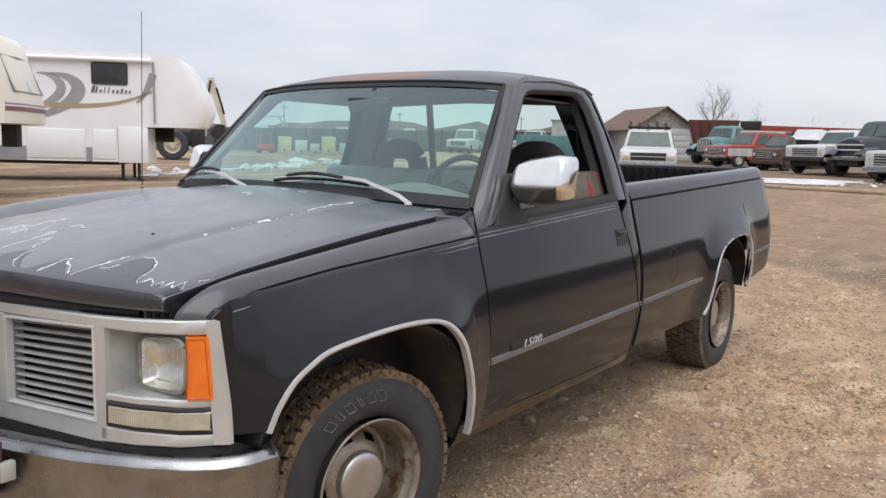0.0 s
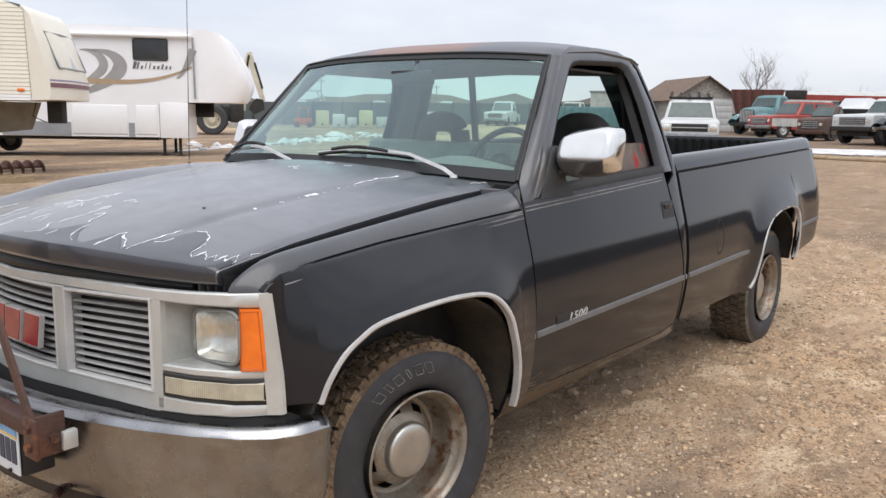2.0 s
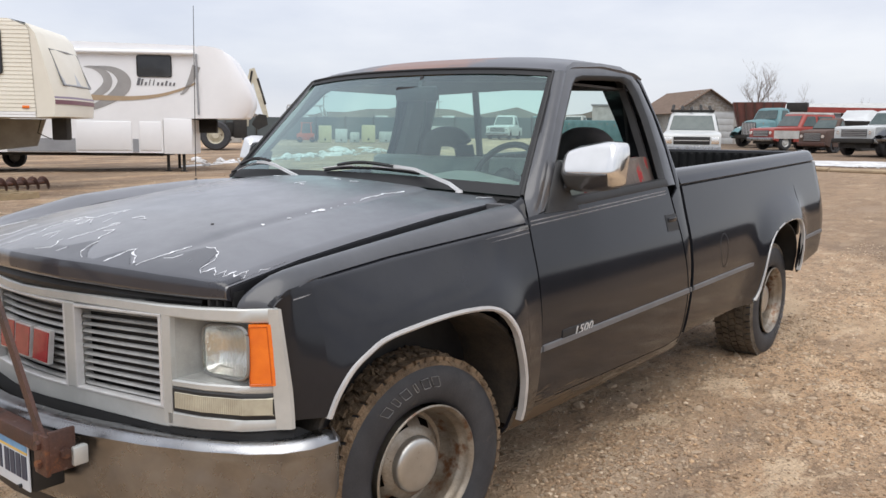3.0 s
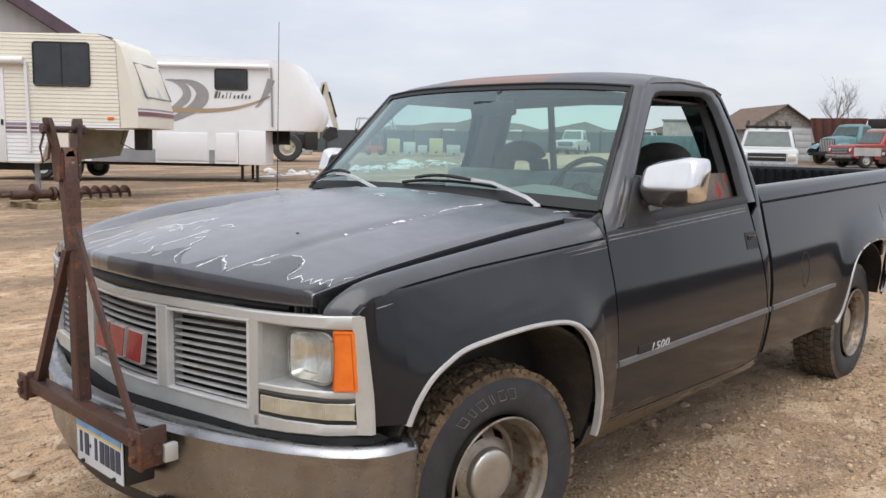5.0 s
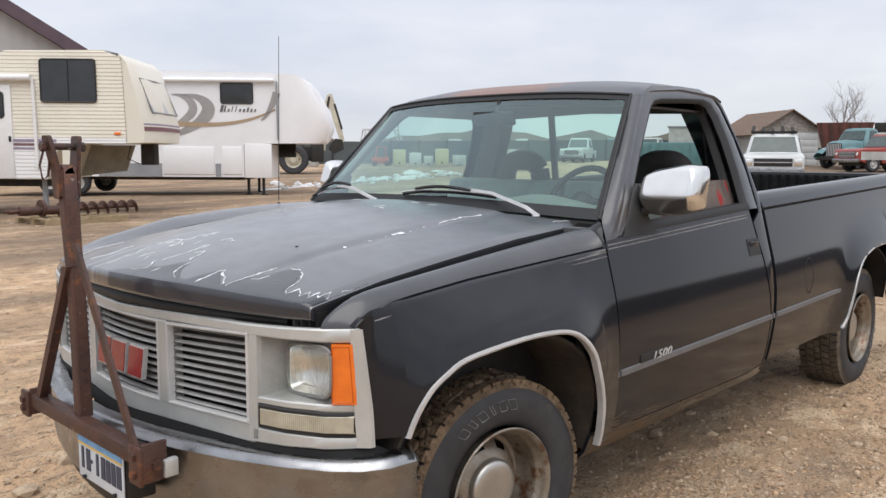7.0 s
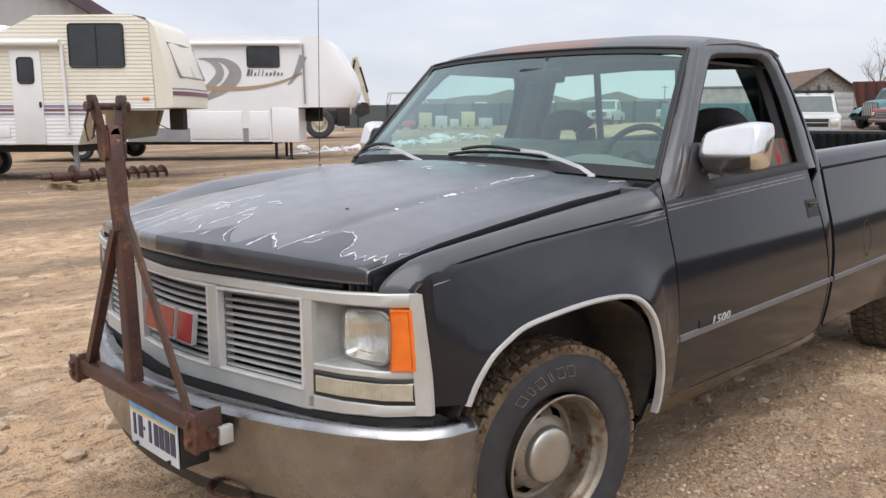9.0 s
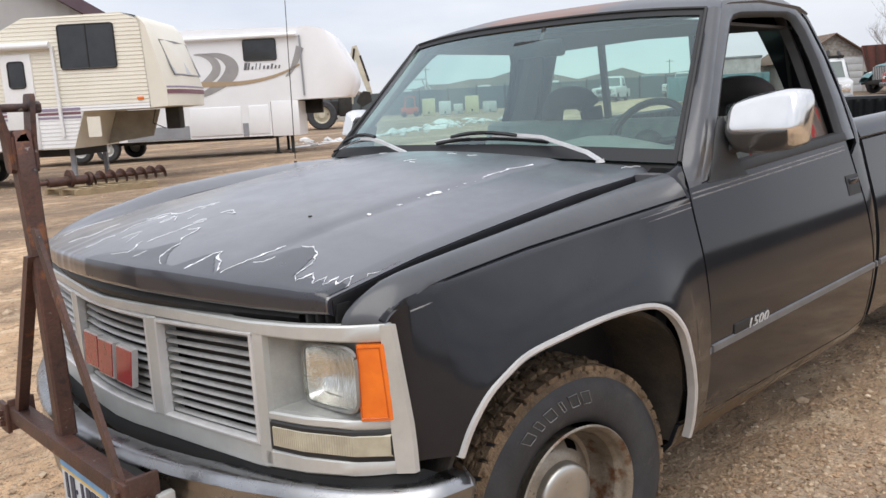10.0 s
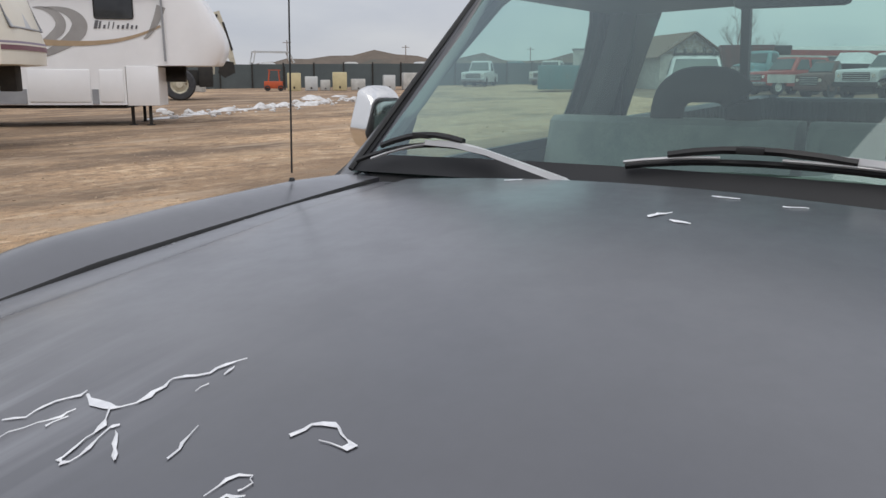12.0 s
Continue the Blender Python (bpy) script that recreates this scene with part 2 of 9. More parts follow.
def roof_mat():
    m = surf("rust_bloomed_roof_paint", (0.085, 0.088, 0.10), (0.065, 0.067, 0.077), 2.0, 0.40, 0.2, grain=0.2, coat=0.2)
    n, l = m.node_tree.nodes, m.node_tree.links
    p = n["Principled BSDF"]
    base = p.inputs["Base Color"].links[0].from_socket
    tc, mp, ball, noi, add, rng, mix = (n.new("ShaderNode" + k) for k in ("TexCoord", "Mapping", "TexGradient", "TexNoise", "Math", "MapRange", "MixRGB"))
    ball.gradient_type = "SPHERICAL"
    mp.inputs["Location"].default_value, mp.inputs["Scale"].default_value = (-2.45, -0.05, -5.0), (2.4, 2.2, 3.0)
    l.new(tc.outputs["Object"], mp.inputs[0])
    l.new(mp.outputs[0], ball.inputs[0])
    noi.inputs["Scale"].default_value, noi.inputs["Detail"].default_value = 9, 6
    l.new(tc.outputs["Object"], noi.inputs["Vector"])
    l.new(ball.outputs[1], add.inputs[0])
    l.new(noi.outputs[0], add.inputs[1])
    rng.inputs[1].default_value, rng.inputs[2].default_value = 0.72, 0.98
    l.new(add.outputs[0], rng.inputs[0])
    l.new(rng.outputs[0], mix.inputs[0])
    l.new(base, mix.inputs[1])
    mix.inputs[2].default_value = (0.20, 0.085, 0.045, 1)
    l.new(mix.outputs[0], p.inputs["Base Color"])
    return m


ROOF = roof_mat()

# ---- mesh helpers ----


def box(bm, x0, x1, y0, y1, z0, z1, m=None, bevel=0.0):
    r = bmesh.ops.create_cube(bm, size=1, matrix=Matrix.Translation(((x0 + x1) / 2, (y0 + y1) / 2, (z0 + z1) / 2)) @ Matrix.Diagonal((x1 - x0, y1 - y0, z1 - z0, 1)))
    vs = r["verts"]
    if bevel:
        es = list({e for v in vs for e in v.link_edges})
        vs = bmesh.ops.bevel(bm, geom=es, offset=bevel, segments=2, affect="EDGES", profile=0.5)["verts"]
    if m:
        bmesh.ops.transform(bm, matrix=m, verts=list(set(vs)))
    return bm


def loft(bm, rows, closed=False, caps=False):
    """Quads between rows of points, each row the same length; closed joins the ends of each row."""
    vs = [[bm.verts.new(p) for p in row] for row in rows]
    k = len(rows[0])
    for a, b in zip(vs, vs[1:]):
        for i in range(k if closed else k - 1):
            j = (i + 1) % k
            bm.faces.new((a[i], a[j], b[j], b[i]))
    if caps:
        bm.faces.new(list(reversed(vs[0])))
        bm.faces.new(vs[-1])
    return vs


def ring(centre, u, v, r, n):
    return [Vector(centre) + r * (math.cos(2 * math.pi * i / n) * u + math.sin(2 * math.pi * i / n) * v) for i in range(n)]


def tube(bm, pts, r, n=8, square=False):
    """A round (or square) bar along pts; r is one radius or one for each point."""
    pts = [Vector(p) for p in pts]
    rs = r if isinstance(r, (list, tuple)) else [r] * len(pts)
    rows = []
    for i, p in enumerate(pts):
        d = (pts[min(i + 1, len(pts) - 1)] - pts[max(i - 1, 0)]).normalized()
        up = Vector((0, 0, 1)) if abs(d.z) < 0.9 else Vector((0, 1, 0))
        u = d.cross(up).normalized()
        v = u.cross(d).normalized()
        if square:
            rows.append([p + rs[i] * (a * u + b * v) for a, b in ((1, 1), (-1, 1), (-1, -1), (1, -1))])
        else:
            rows.append(ring(p, u, v, rs[i], n))
    loft(bm, rows, True, True)
    return bm


def revolve(bm, profile, n, centre=(0, 0, 0), skip=None):
    """Turns (radius, y) pairs round the y axis."""
    rows = []
    for i in range(n):
        a = 2 * math.pi * i / n
        rows.append([bm.verts.new((centre[0] + r * math.cos(a), centre[1] + h, centre[2] + r * math.sin(a))) for r, h in profile])
    for i in range(n):
        a, b = rows[i], rows[(i + 1) % n]
        for k in range(len(profile) - 1):
            if skip and skip(i, k):
                continue
            bm.faces.new((a[k], b[k], b[k + 1], a[k + 1]))
    return bm


def prism(bm, poly, y0, y1):
    """A polygon of (x, z) pairs drawn out from y0 to y1."""
    a = [bm.verts.new((x, y0, z)) for x, z in poly]
    b = [bm.verts.new((x, y1, z)) for x, z in poly]
    bm.faces.new(a)
    bm.faces.new(list(reversed(b)))
    for i in range(len(poly)):
        j = (i + 1) % len(poly)
        bm.faces.new((a[j], a[i], b[i], b[j]))
    return bm


def thicken(bm, d):
    bmesh.ops.recalc_face_normals(bm, faces=bm.faces)
    bmesh.ops.solidify(bm, geom=list(bm.faces), thickness=d)


def mesh_of(name, bm, mat, sharp=38):
    bmesh.ops.recalc_face_normals(bm, faces=bm.faces)
    me = bpy.data.meshes.new(name)
    bm.to_mesh(me)
    bm.free()
    me.polygons.foreach_set("use_smooth", [True] * len(me.polygons))
    me.set_sharp_from_angle(angle=radians(sharp))
    me.materials.append(mat)
    return me


def part(name, bm, mat, parent, label="", sharp=38):
    ob = new(name, mesh_of(name, bm, mat, sharp))
    ob.parent = parent
    return tagged(ob, label) if label else ob


def thing(name, label, category, m=None, group=""):
    ob = new(name)
    ob.empty_display_size = 0.2
    if m:
        ob.matrix_basis = m
    return tagged(ob, label, category, group)


# ---- the pickup: x runs to its rear from the front axle, its driver's side is -y ----
truck = thing("pickup_truck", "dark grey regular-cab pickup with faded peeling hood, parked on dirt", "pickup truck")

_z = np.linspace(0.25, 1.80, 312)
_y = np.interp(_z, [0.25, 0.33, 0.42, 0.50, 0.58, 0.66, 0.76, 0.885, 1.0, 1.1, 1.17, 1.4, 1.6, 1.66, 1.80], [0.88, 0.912, 0.948, 0.964, 0.975, 0.981, 0.980, 0.963, 0.932, 0.907, 0.888, 0.806, 0.722, 0.69, 0.60])
_y = np.convolve(np.pad(_y, 8, mode="edge"), np.ones(17) / 17, mode="valid")


def half(z):
    """Half the body's width at a height."""
    return float(np.interp(z, _z, _y))


def nose_taper(x):
    s = min(max((-0.20 - x) / 0.41, 0), 1)
    return 1 - 0.092 * s * s


F_ARCH = [(-0.523, 0.640), (-0.503, 0.703), (-0.468, 0.764), (-0.421, 0.799), (-0.365, 0.825), (-0.274, 0.839), (-0.153, 0.846), (-0.019, 0.845), (0.096, 0.832), (0.169, 0.80), (0.229, 0.736), (0.272, 0.634), (0.299, 0.551), (0.312, 0.466), (0.316, 0.412)]
R_ARCH = [(2.73, 0.44), (2.772, 0.49), (2.80, 0.586), (2.84, 0.70), (2.93, 0.79), (3.10, 0.842), (3.30, 0.862), (3.45, 0.858), (3.525, 0.835), (3.56, 0.766), (3.572, 0.673), (3.575, 0.565), (3.565, 0.515)]


def low(x, arch, sill0, sill1):
    if x <= arch[0][0]:
        return sill0
    if x >= arch[-1][0]:
        return sill1
    run = []
    for p in F_DENSE if arch is F_ARCH else R_DENSE:
        if not run or p[0] > run[-1][0]:
            run.append(p)
    arch = run
    return float(np.interp(x, [p[0] for p in arch], [p[1] for p in arch]))


def crease(x):
    return float(np.interp(x, [-0.70, -0.5, -0.227, 0.43, 1.8, 4.35], [0.955, 0.985, 1.013, 1.056, 1.13, 1.205]))


def gap_z(x):
    return float(np.interp(x, [-0.70, -0.63, -0.54, -0.40, -0.06, 0.23, 0.50], [0.985, 0.995, 1.010, 1.026, 1.064, 1.094, 1.120]))


def arch_flare(x, z, arch, reach=0.10):
    """How far the lip round a wheel stands out of the panel."""
    a = np.array(F_DENSE if arch is F_ARCH else R_DENSE)
    d = float(np.min(np.hypot(a[:, 0] - x, a[:, 1] - z)))
    if not arch[0][0] - 0.2 < x < arch[-1][0] + 0.2:
        return 0.0
    ends = min(1.0, max(0.0, (x + 0.606) / 0.16)) if arch is F_ARCH else 1.0
    ends = ends * ends * (3 - 2 * ends)
    return ends * (0.034 * math.exp(-((d / (1.15 * reach)) ** 2)) + 0.004 * math.exp(-((d / 0.03) ** 2)))


def dense(arch, n=5):
    """A smooth run of points through the corners of an arch."""
    out = []
    for i in range(len(arch) - 1):
        p0, p1, p2, p3 = (Vector(arch[min(max(k, 0), len(arch) - 1)]) for k in (i - 1, i, i + 1, i + 2))
        for j in range(n):
            t = j / n
            q = 0.5 * (2 * p1 + (p2 - p0) * t + (2 * p0 - 5 * p1 + 4 * p2 - p3) * t * t + (3 * p1 - p0 - 3 * p2 + p3) * t ** 3)
            out.append((q.x, q.y))
    return out + [arch[-1]]


F_DENSE, R_DENSE = dense(F_ARCH), dense(R_ARCH)


def panel(xs, lo, hi, rows, flare=None, taper=False, inset=0.0, groove=()):
    """A stretch of body side, as rows of points from the lower edge up; groove: heights of a thin recessed line."""
    out = []
    for x in xs:
        z0, z1 = lo(x), hi(x)
        col = []
        for i in range(rows + 1):
            z = z0 + (z1 - z0) * i / rows
            y = half(z) * (nose_taper(x) if taper else 1.0) - inset
            if flare:
                y += arch_flare(x, z, flare)
            col.append((x, -y, z))
        out.append(col)
    return out


def both_sides(name, make, mat, label="", thick=0.012):
    """A part for the driver's side and its mirror image for the other."""
    obs = []
    for flip in (False, True):
        bm = bmesh.new()
        make(bm)
        if thick:
            thicken(bm, thick if not flip else thick)
        if flip:
            bmesh.ops.scale(bm, vec=(1, -1, 1), verts=bm.verts)
        obs.append(part(name, bm, mat, truck, label))
    return obs


def shoulder(x, z):
    """Half width of the fender's side, which turns in towards its crease."""
    zc = crease(x)
    yc = float(np.interp(x, [-0.62, -0.3, 0.0, 0.43], [0.872, 0.884, 0.897, 0.917]))
    b = min(max((z - 0.86) / max(zc - 0.86, 0.01), 0), 1)
    return half(z) * nose_taper(x) - b * b * (half(zc) * nose_taper(x) - yc)


def roll_height(x, a, lift):
    """Height of the rounded roll, from the crease (a = 0) over its top to the hood's gap (a = 1)."""
    zc, zg = crease(x), gap_z(x) + lift * min(1.0, max(0.0, (x + 0.60) / 0.35))
    top = 0.70
    fall = 0.30 if lift == 0 else 0.0
    f = math.sin(min(a / top, 1) * math.pi / 2) ** 0.80 if a < top else 1 - fall * ((a - top) / (1 - top)) ** 2
    swell = float(np.interp(x, [-0.72, -0.55, -0.30, 0.0, 0.30, 0.43], [0.0, 0.55, 0.9, 0.75, 0.35, 0.0])) * 0.038 * math.sin(math.pi * a) if lift else 0.0
    return zc + 0.005 + (zg + 0.008 - zc - 0.005) * f + swell


def y_crease(x):
    return float(np.interp(x, [-0.62, -0.3, 0.0, 0.43], [0.872, 0.884, 0.897, 0.917]))


def depth(x):
    return 0.006 * min(1, max(0, (x + 0.56) / 0.14))


def fender(bm):
    """Side of the fender with its shoulder and crease."""
    rows = []
    xs = sorted(set([-0.642, -0.634, -0.625, -0.615, -0.606, -0.602, -0.596, -0.588, -0.581] + [round(p[0], 4) for p in F_DENSE] + [0.33, 0.36, 0.40, 0.428]))
    for x in xs:
        z0, zc, yc = low(x, F_ARCH, 0.645, 0.405), crease(x), y_crease(x)
        y_top = half(zc) * nose_taper(x)
        wrap = 0.024 * max(0.0, (-0.600 - x) / 0.042) ** 2
        zc = min(zc, float(np.interp(x, [-0.642, -0.634, -0.62, -0.60, -0.57, -0.54, -0.50], [0.935, 0.944, 0.955, 0.966, 0.978, 1.0, 1.3])))
        col = []
        for i in range(25):
            z = z0 + (zc - 0.003 - z0) * i / 24
            b = min(max((z - 0.86) / max(zc - 0.86, 0.01), 0), 1)
            col.append((x, -(half(z) * nose_taper(x) - b * b * (y_top - yc) + arch_flare(x, z, F_ARCH) - wrap), z))
        col.append((x, -(yc - depth(x) - 0.3 * wrap), zc - 0.001))
        col.append((x, -(yc - 2.2 * depth(x)), zc + 0.002))
        rows.append(col)
    loft(bm, rows)


def fender_roll(bm, inner, lift):
    """Rounded top beside the hood, which ends in a round nose over the lamp."""
    rows = []
    steps = [0.0, 0.0012, 0.0035, 0.007, 0.012, 0.018, 0.025, 0.034, 0.045, 0.06, 0.08] + list(np.linspace(0.11, 1, 26))
    for k in range(-1, 17):
        a = max(k, 0) / 14
        row = []
        for s in steps:
            y0 = 0.872 + (inner - 0.872) * min(a, 1)
            xf = nose(y0) + 0.002
            x = xf + (0.428 - xf) * s
            yc = y_crease(x) - depth(x) - 0.002
            y = yc + (inner - yc) * min(a, 1)
            z = roll_height(x, min(a, 1), lift)
            if k == -1:
                y = y + 0.002 - 1.6 * depth(x)
            elif k == 15:
                y, z = inner - 0.001, z - 0.022
            elif k == 16:
                y, z = inner - 0.006, z - 0.070
            d = min((x - xf) / 0.12, 1)
            drop = math.sqrt(max(0.0, 1 - (1 - d) ** 2))
            z = 0.930 + (max(z, 0.932) - 0.930) * drop if k < 15 else min(z, 0.930 + (z - 0.930) * drop)
            if k == -1:
                z -= 0.004
            row.append((x, -y, z))
        rows.append(row)
    loft(bm, [list(c) for c in zip(*rows)])


def nose(y):
    return float(np.interp(abs(y), [0, 0.1, 0.22, 0.40, 0.60, 0.72, 0.82, 0.875, 0.895], [-0.834, -0.831, -0.818, -0.800, -0.776, -0.742, -0.692, -0.640, -0.602]))


for flip in (False, True):
    bm = bmesh.new()
    fender(bm)
    thicken(bm, 0.010)
    if flip:
        bmesh.ops.scale(bm, vec=(1, -1, 1), verts=bm.verts)
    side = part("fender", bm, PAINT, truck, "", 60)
    bm = bmesh.new()
    fender_roll(bm, 0.636 if flip else 0.806, 0.022 if flip else 0.0)
    thicken(bm, 0.010)
    if flip:
        bmesh.ops.scale(bm, vec=(1, -1, 1), verts=bm.verts)
    # driver's top is lightened for sky sheen; the other shares the hood's fading
    part("fender_top", bm, HOOD if flip else FADED_LIT, side, "lighter rounded top of the fender")


def door_low(x):
    return float(np.interp(x, [0.43, 0.50, 1.62, 1.745], [0.44, 0.425, 0.40, 0.42]))


def door_belt(x):
    return float(np.interp(x, [0.434, 0.54, 1.62, 1.70], [1.078, 1.088, 1.132, 1.134]))


def door_panel(bm):
    rows = []
    for u in np.linspace(0, 1, 25):
        col = []
        for v in np.linspace(0, 1, 21):
            x0 = 0.437
            x1 = float(np.interp(v, [0, 0.3, 0.6, 1.0], [1.745, 1.742, 1.69, 1.632]))
            x = x0 + (x1 - x0) * u
            z = door_low(x) + (door_belt(x) - door_low(x)) * v
            col.append((x, -half(z), z))
        rows.append(col)
    loft(bm, rows)


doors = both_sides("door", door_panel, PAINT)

# the window frame of each door, a loop of bar on the sloping side of the cab
W_OUT = [(0.500, 1.088), (0.555, 1.15), (0.660, 1.275), (0.80, 1.425), (0.975, 1.592), (1.035, 1.634), (1.10, 1.655), (1.35, 1.668), (1.54, 1.667), (1.62, 1.645), (1.66, 1.59), (1.695, 1.45), (1.715, 1.30), (1.725, 1.137)]
W_IN = [(0.545, 1.094), (0.595, 1.135), (0.70, 1.255), (0.84, 1.405), (1.02, 1.565), (1.065, 1.590), (1.13, 1.602), (1.35, 1.614), (1.53, 1.620), (1.585, 1.606), (1.615, 1.55), (1.628, 1.44), (1.632, 1.30), (1.630, 1.136)]


def window_frame(bm):
    rows = []
    for k in range(len(W_OUT)):
        (a, b), (c, d) = W_OUT[k], W_IN[k]
        rows.append([(a + (c - a) * s, -half(b + (d - b) * s) - (0.004 if 0 < s < 1 else 0), b + (d - b) * s) for s in (0, 0.25, 0.55, 0.8, 1.0)])
    loft(bm, rows)


def window_seal(bm):
    rows = []
    for k in range(len(W_IN)):
        a, b = W_IN[k]
        cx, cz = 1.15, 1.33
        q = [(a + (cx - a) * s, b + (cz - b) * s) for s in (0.0, 0.035, 0.075)]
        rows.append([(x, -half(z) + t, z) for (x, z), t in zip(q, (-0.001, 0.004, 0.018))])
    rows.append(rows[0])
    loft(bm, rows)


frames = both_sides("window_frame", window_frame, FADED_LIT, thick=0.03)
seals = both_sides("window_seal", window_seal, BLACK, "black rubber window seal", thick=0.006)
for s, (fr, se, dr) in enumerate(zip(frames, seals, doors)):
    fr.parent = dr
    se.parent = dr
    bm = bmesh.new()
    k = 1 if s else -1
    # a quarter of the pane stands up at the rear of the driver's opening; the other side is wound up
    pts = [(x, k * (half(z) - 0.022), z) for x, z in W_IN]
    if s:
        c = bm.verts.new((1.2, k * (half(1.33) - 0.022), 1.33))
        vs = [bm.verts.new(p) for p in pts]
        for i in range(len(vs)):
            bm.faces.new((c, vs[i], vs[(i + 1) % len(vs)]))
        pane = part("door_glass", bm, PANE, dr, "clear wound-up side glass")
        pane.visible_shadow = False
    else:
        bm.free()

for flip in (-1, 1):
    bm = bmesh.new()
    rows = []
    for x in np.linspace(0.55, 1.636, 24):
        z = door_belt(x) + 0.001
        rows.append([(x, flip * (half(z) + 0.0025), z), (x, flip * (half(z + 0.012) + 0.006), z + 0.010), (x, flip * (half(z + 0.03) + 0.002), z + 0.030), (x, flip * (half(z + 0.03) - 0.026), z + 0.032), (x, flip * (half(z) - 0.026), z)])
    loft(bm, rows, True, True)
    part("belt_seal", bm, BLACK, doors[0 if flip < 0 else 1], "black weatherstrip along the window sill")

# door handle, in a square recess
bm = bmesh.new()
for k in (-1,):
    rows = []
    for x in (1.545, 1.555, 1.575, 1.64, 1.655, 1.665):
        rows.append([(x, -half(z) - (0.004 if 1.55 < x < 1.66 and 0.945 < z < 1.0 else 0.002), z) for z in (0.935, 0.942, 0.955, 0.99, 1.0, 1.008)])
    loft(bm, rows)
    thicken(bm, 0.01)
part("door_handle", bm, BLACK, doors[0], "black recessed door handle")
bm = bmesh.new()
box(bm, 1.56, 1.648, -half(0.985) - 0.010, -half(0.985) + 0.004, 0.975, 0.996, bevel=0.004)
part("handle_flap", bm, PAINT, doors[0])

# cab corner between the door and the bed
def cab_corner(bm):
    rows = []
    for v in np.linspace(0, 1, 30):
        z = 0.385 + (1.636 - 0.385) * v
        xd = float(np.interp(z, [0.30, 0.42, 0.63, 0.85, 1.13, 1.30, 1.45, 1.59, 1.655], [1.75, 1.751, 1.747, 1.697, 1.642, 1.733, 1.712, 1.676, 1.628])) + 0.006
        if 1.10 < z < 1.30:
            xd = 1.735
        xr = float(np.interp(z, [0.30, 0.63, 1.13, 1.17, 1.45, 1.66], [1.772, 1.776, 1.780, 1.788, 1.745, 1.70]))
        xd = min(xd, xr - 0.012)
        y = half(z)
        rows.append([(xd, -y, z), (xd + (xr - xd) * 0.5, -y - 0.001, z), (xr - 0.004, -y + 0.003, z), (xr, -y + 0.018, z), (xr + 0.004, -y + 0.06, z), (xr + 0.004, -y + 0.22, z)])
    loft(bm, rows)


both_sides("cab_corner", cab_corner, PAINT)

# rocker below the door
def rocker(bm):
    rows = []
    for x in np.linspace(0.318, 1.77, 10):
        zt = door_low(min(max(x, 0.44), 1.74)) - 0.005
        rows.append([(x, -half(zt) + 0.001, zt), (x, -half(0.37) + 0.002, 0.372), (x, -half(0.34) + 0.012, 0.345), (x, -0.80, 0.335)])
    loft(bm, rows)


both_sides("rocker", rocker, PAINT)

# roof with its drip edge, and the pillars of the windshield
bm = bmesh.new()
rows = []
for u in np.linspace(0, 1, 22):
    row = []
    for v in np.linspace(-1, 1, 29):
        av = abs(v)
        xf = 0.868 + 0.075 * av ** 2.2
        x = xf + (1.705 - xf) * u
        zc = float(np.interp(u, [0, 0.03, 0.10, 0.25, 0.5, 0.75, 0.95, 1.0], [1.622, 1.634, 1.658, 1.690, 1.712, 1.712, 1.692, 1.672]))
        ze = float(np.interp(u, [0, 0.03, 0.15, 0.5, 0.9, 1.0], [1.600, 1.607, 1.640, 1.662, 1.652, 1.630]))
        w = float(np.interp(u, [0, 0.12, 0.5, 1.0], [0.712, 0.715, 0.706, 0.716]))
        y = w * v
        z = ze + (zc - ze) * (1 - av ** 3.0)
        if av > 0.93:
            z -= 0.010 * (av - 0.93) / 0.07
        row.append((x, y, z))
    rows.append(row)
loft(bm, rows)
thicken(bm, 0.02)
part("roof", bm, ROOF, truck, "faded grey roof with a patch of surface rust")


def ws(u, v, push=0.0):
    """A point of the windshield; u across from -1 (driver) to 1, v from base to top."""
    xb, xt = 0.395 + 0.090 * abs(u) ** 2.4, 0.868 + 0.075 * abs(u) ** 2.2
    zb, zt = 1.163 - 0.022 * u * u, 1.622 - 0.022 * abs(u) ** 3
    yb, yt = 0.812 * u - 0.046, 0.692 * u - 0.004
    return (xb + (xt - xb) * v - push, yb + (yt - yb) * v, zb + (zt - zb) * v + push)


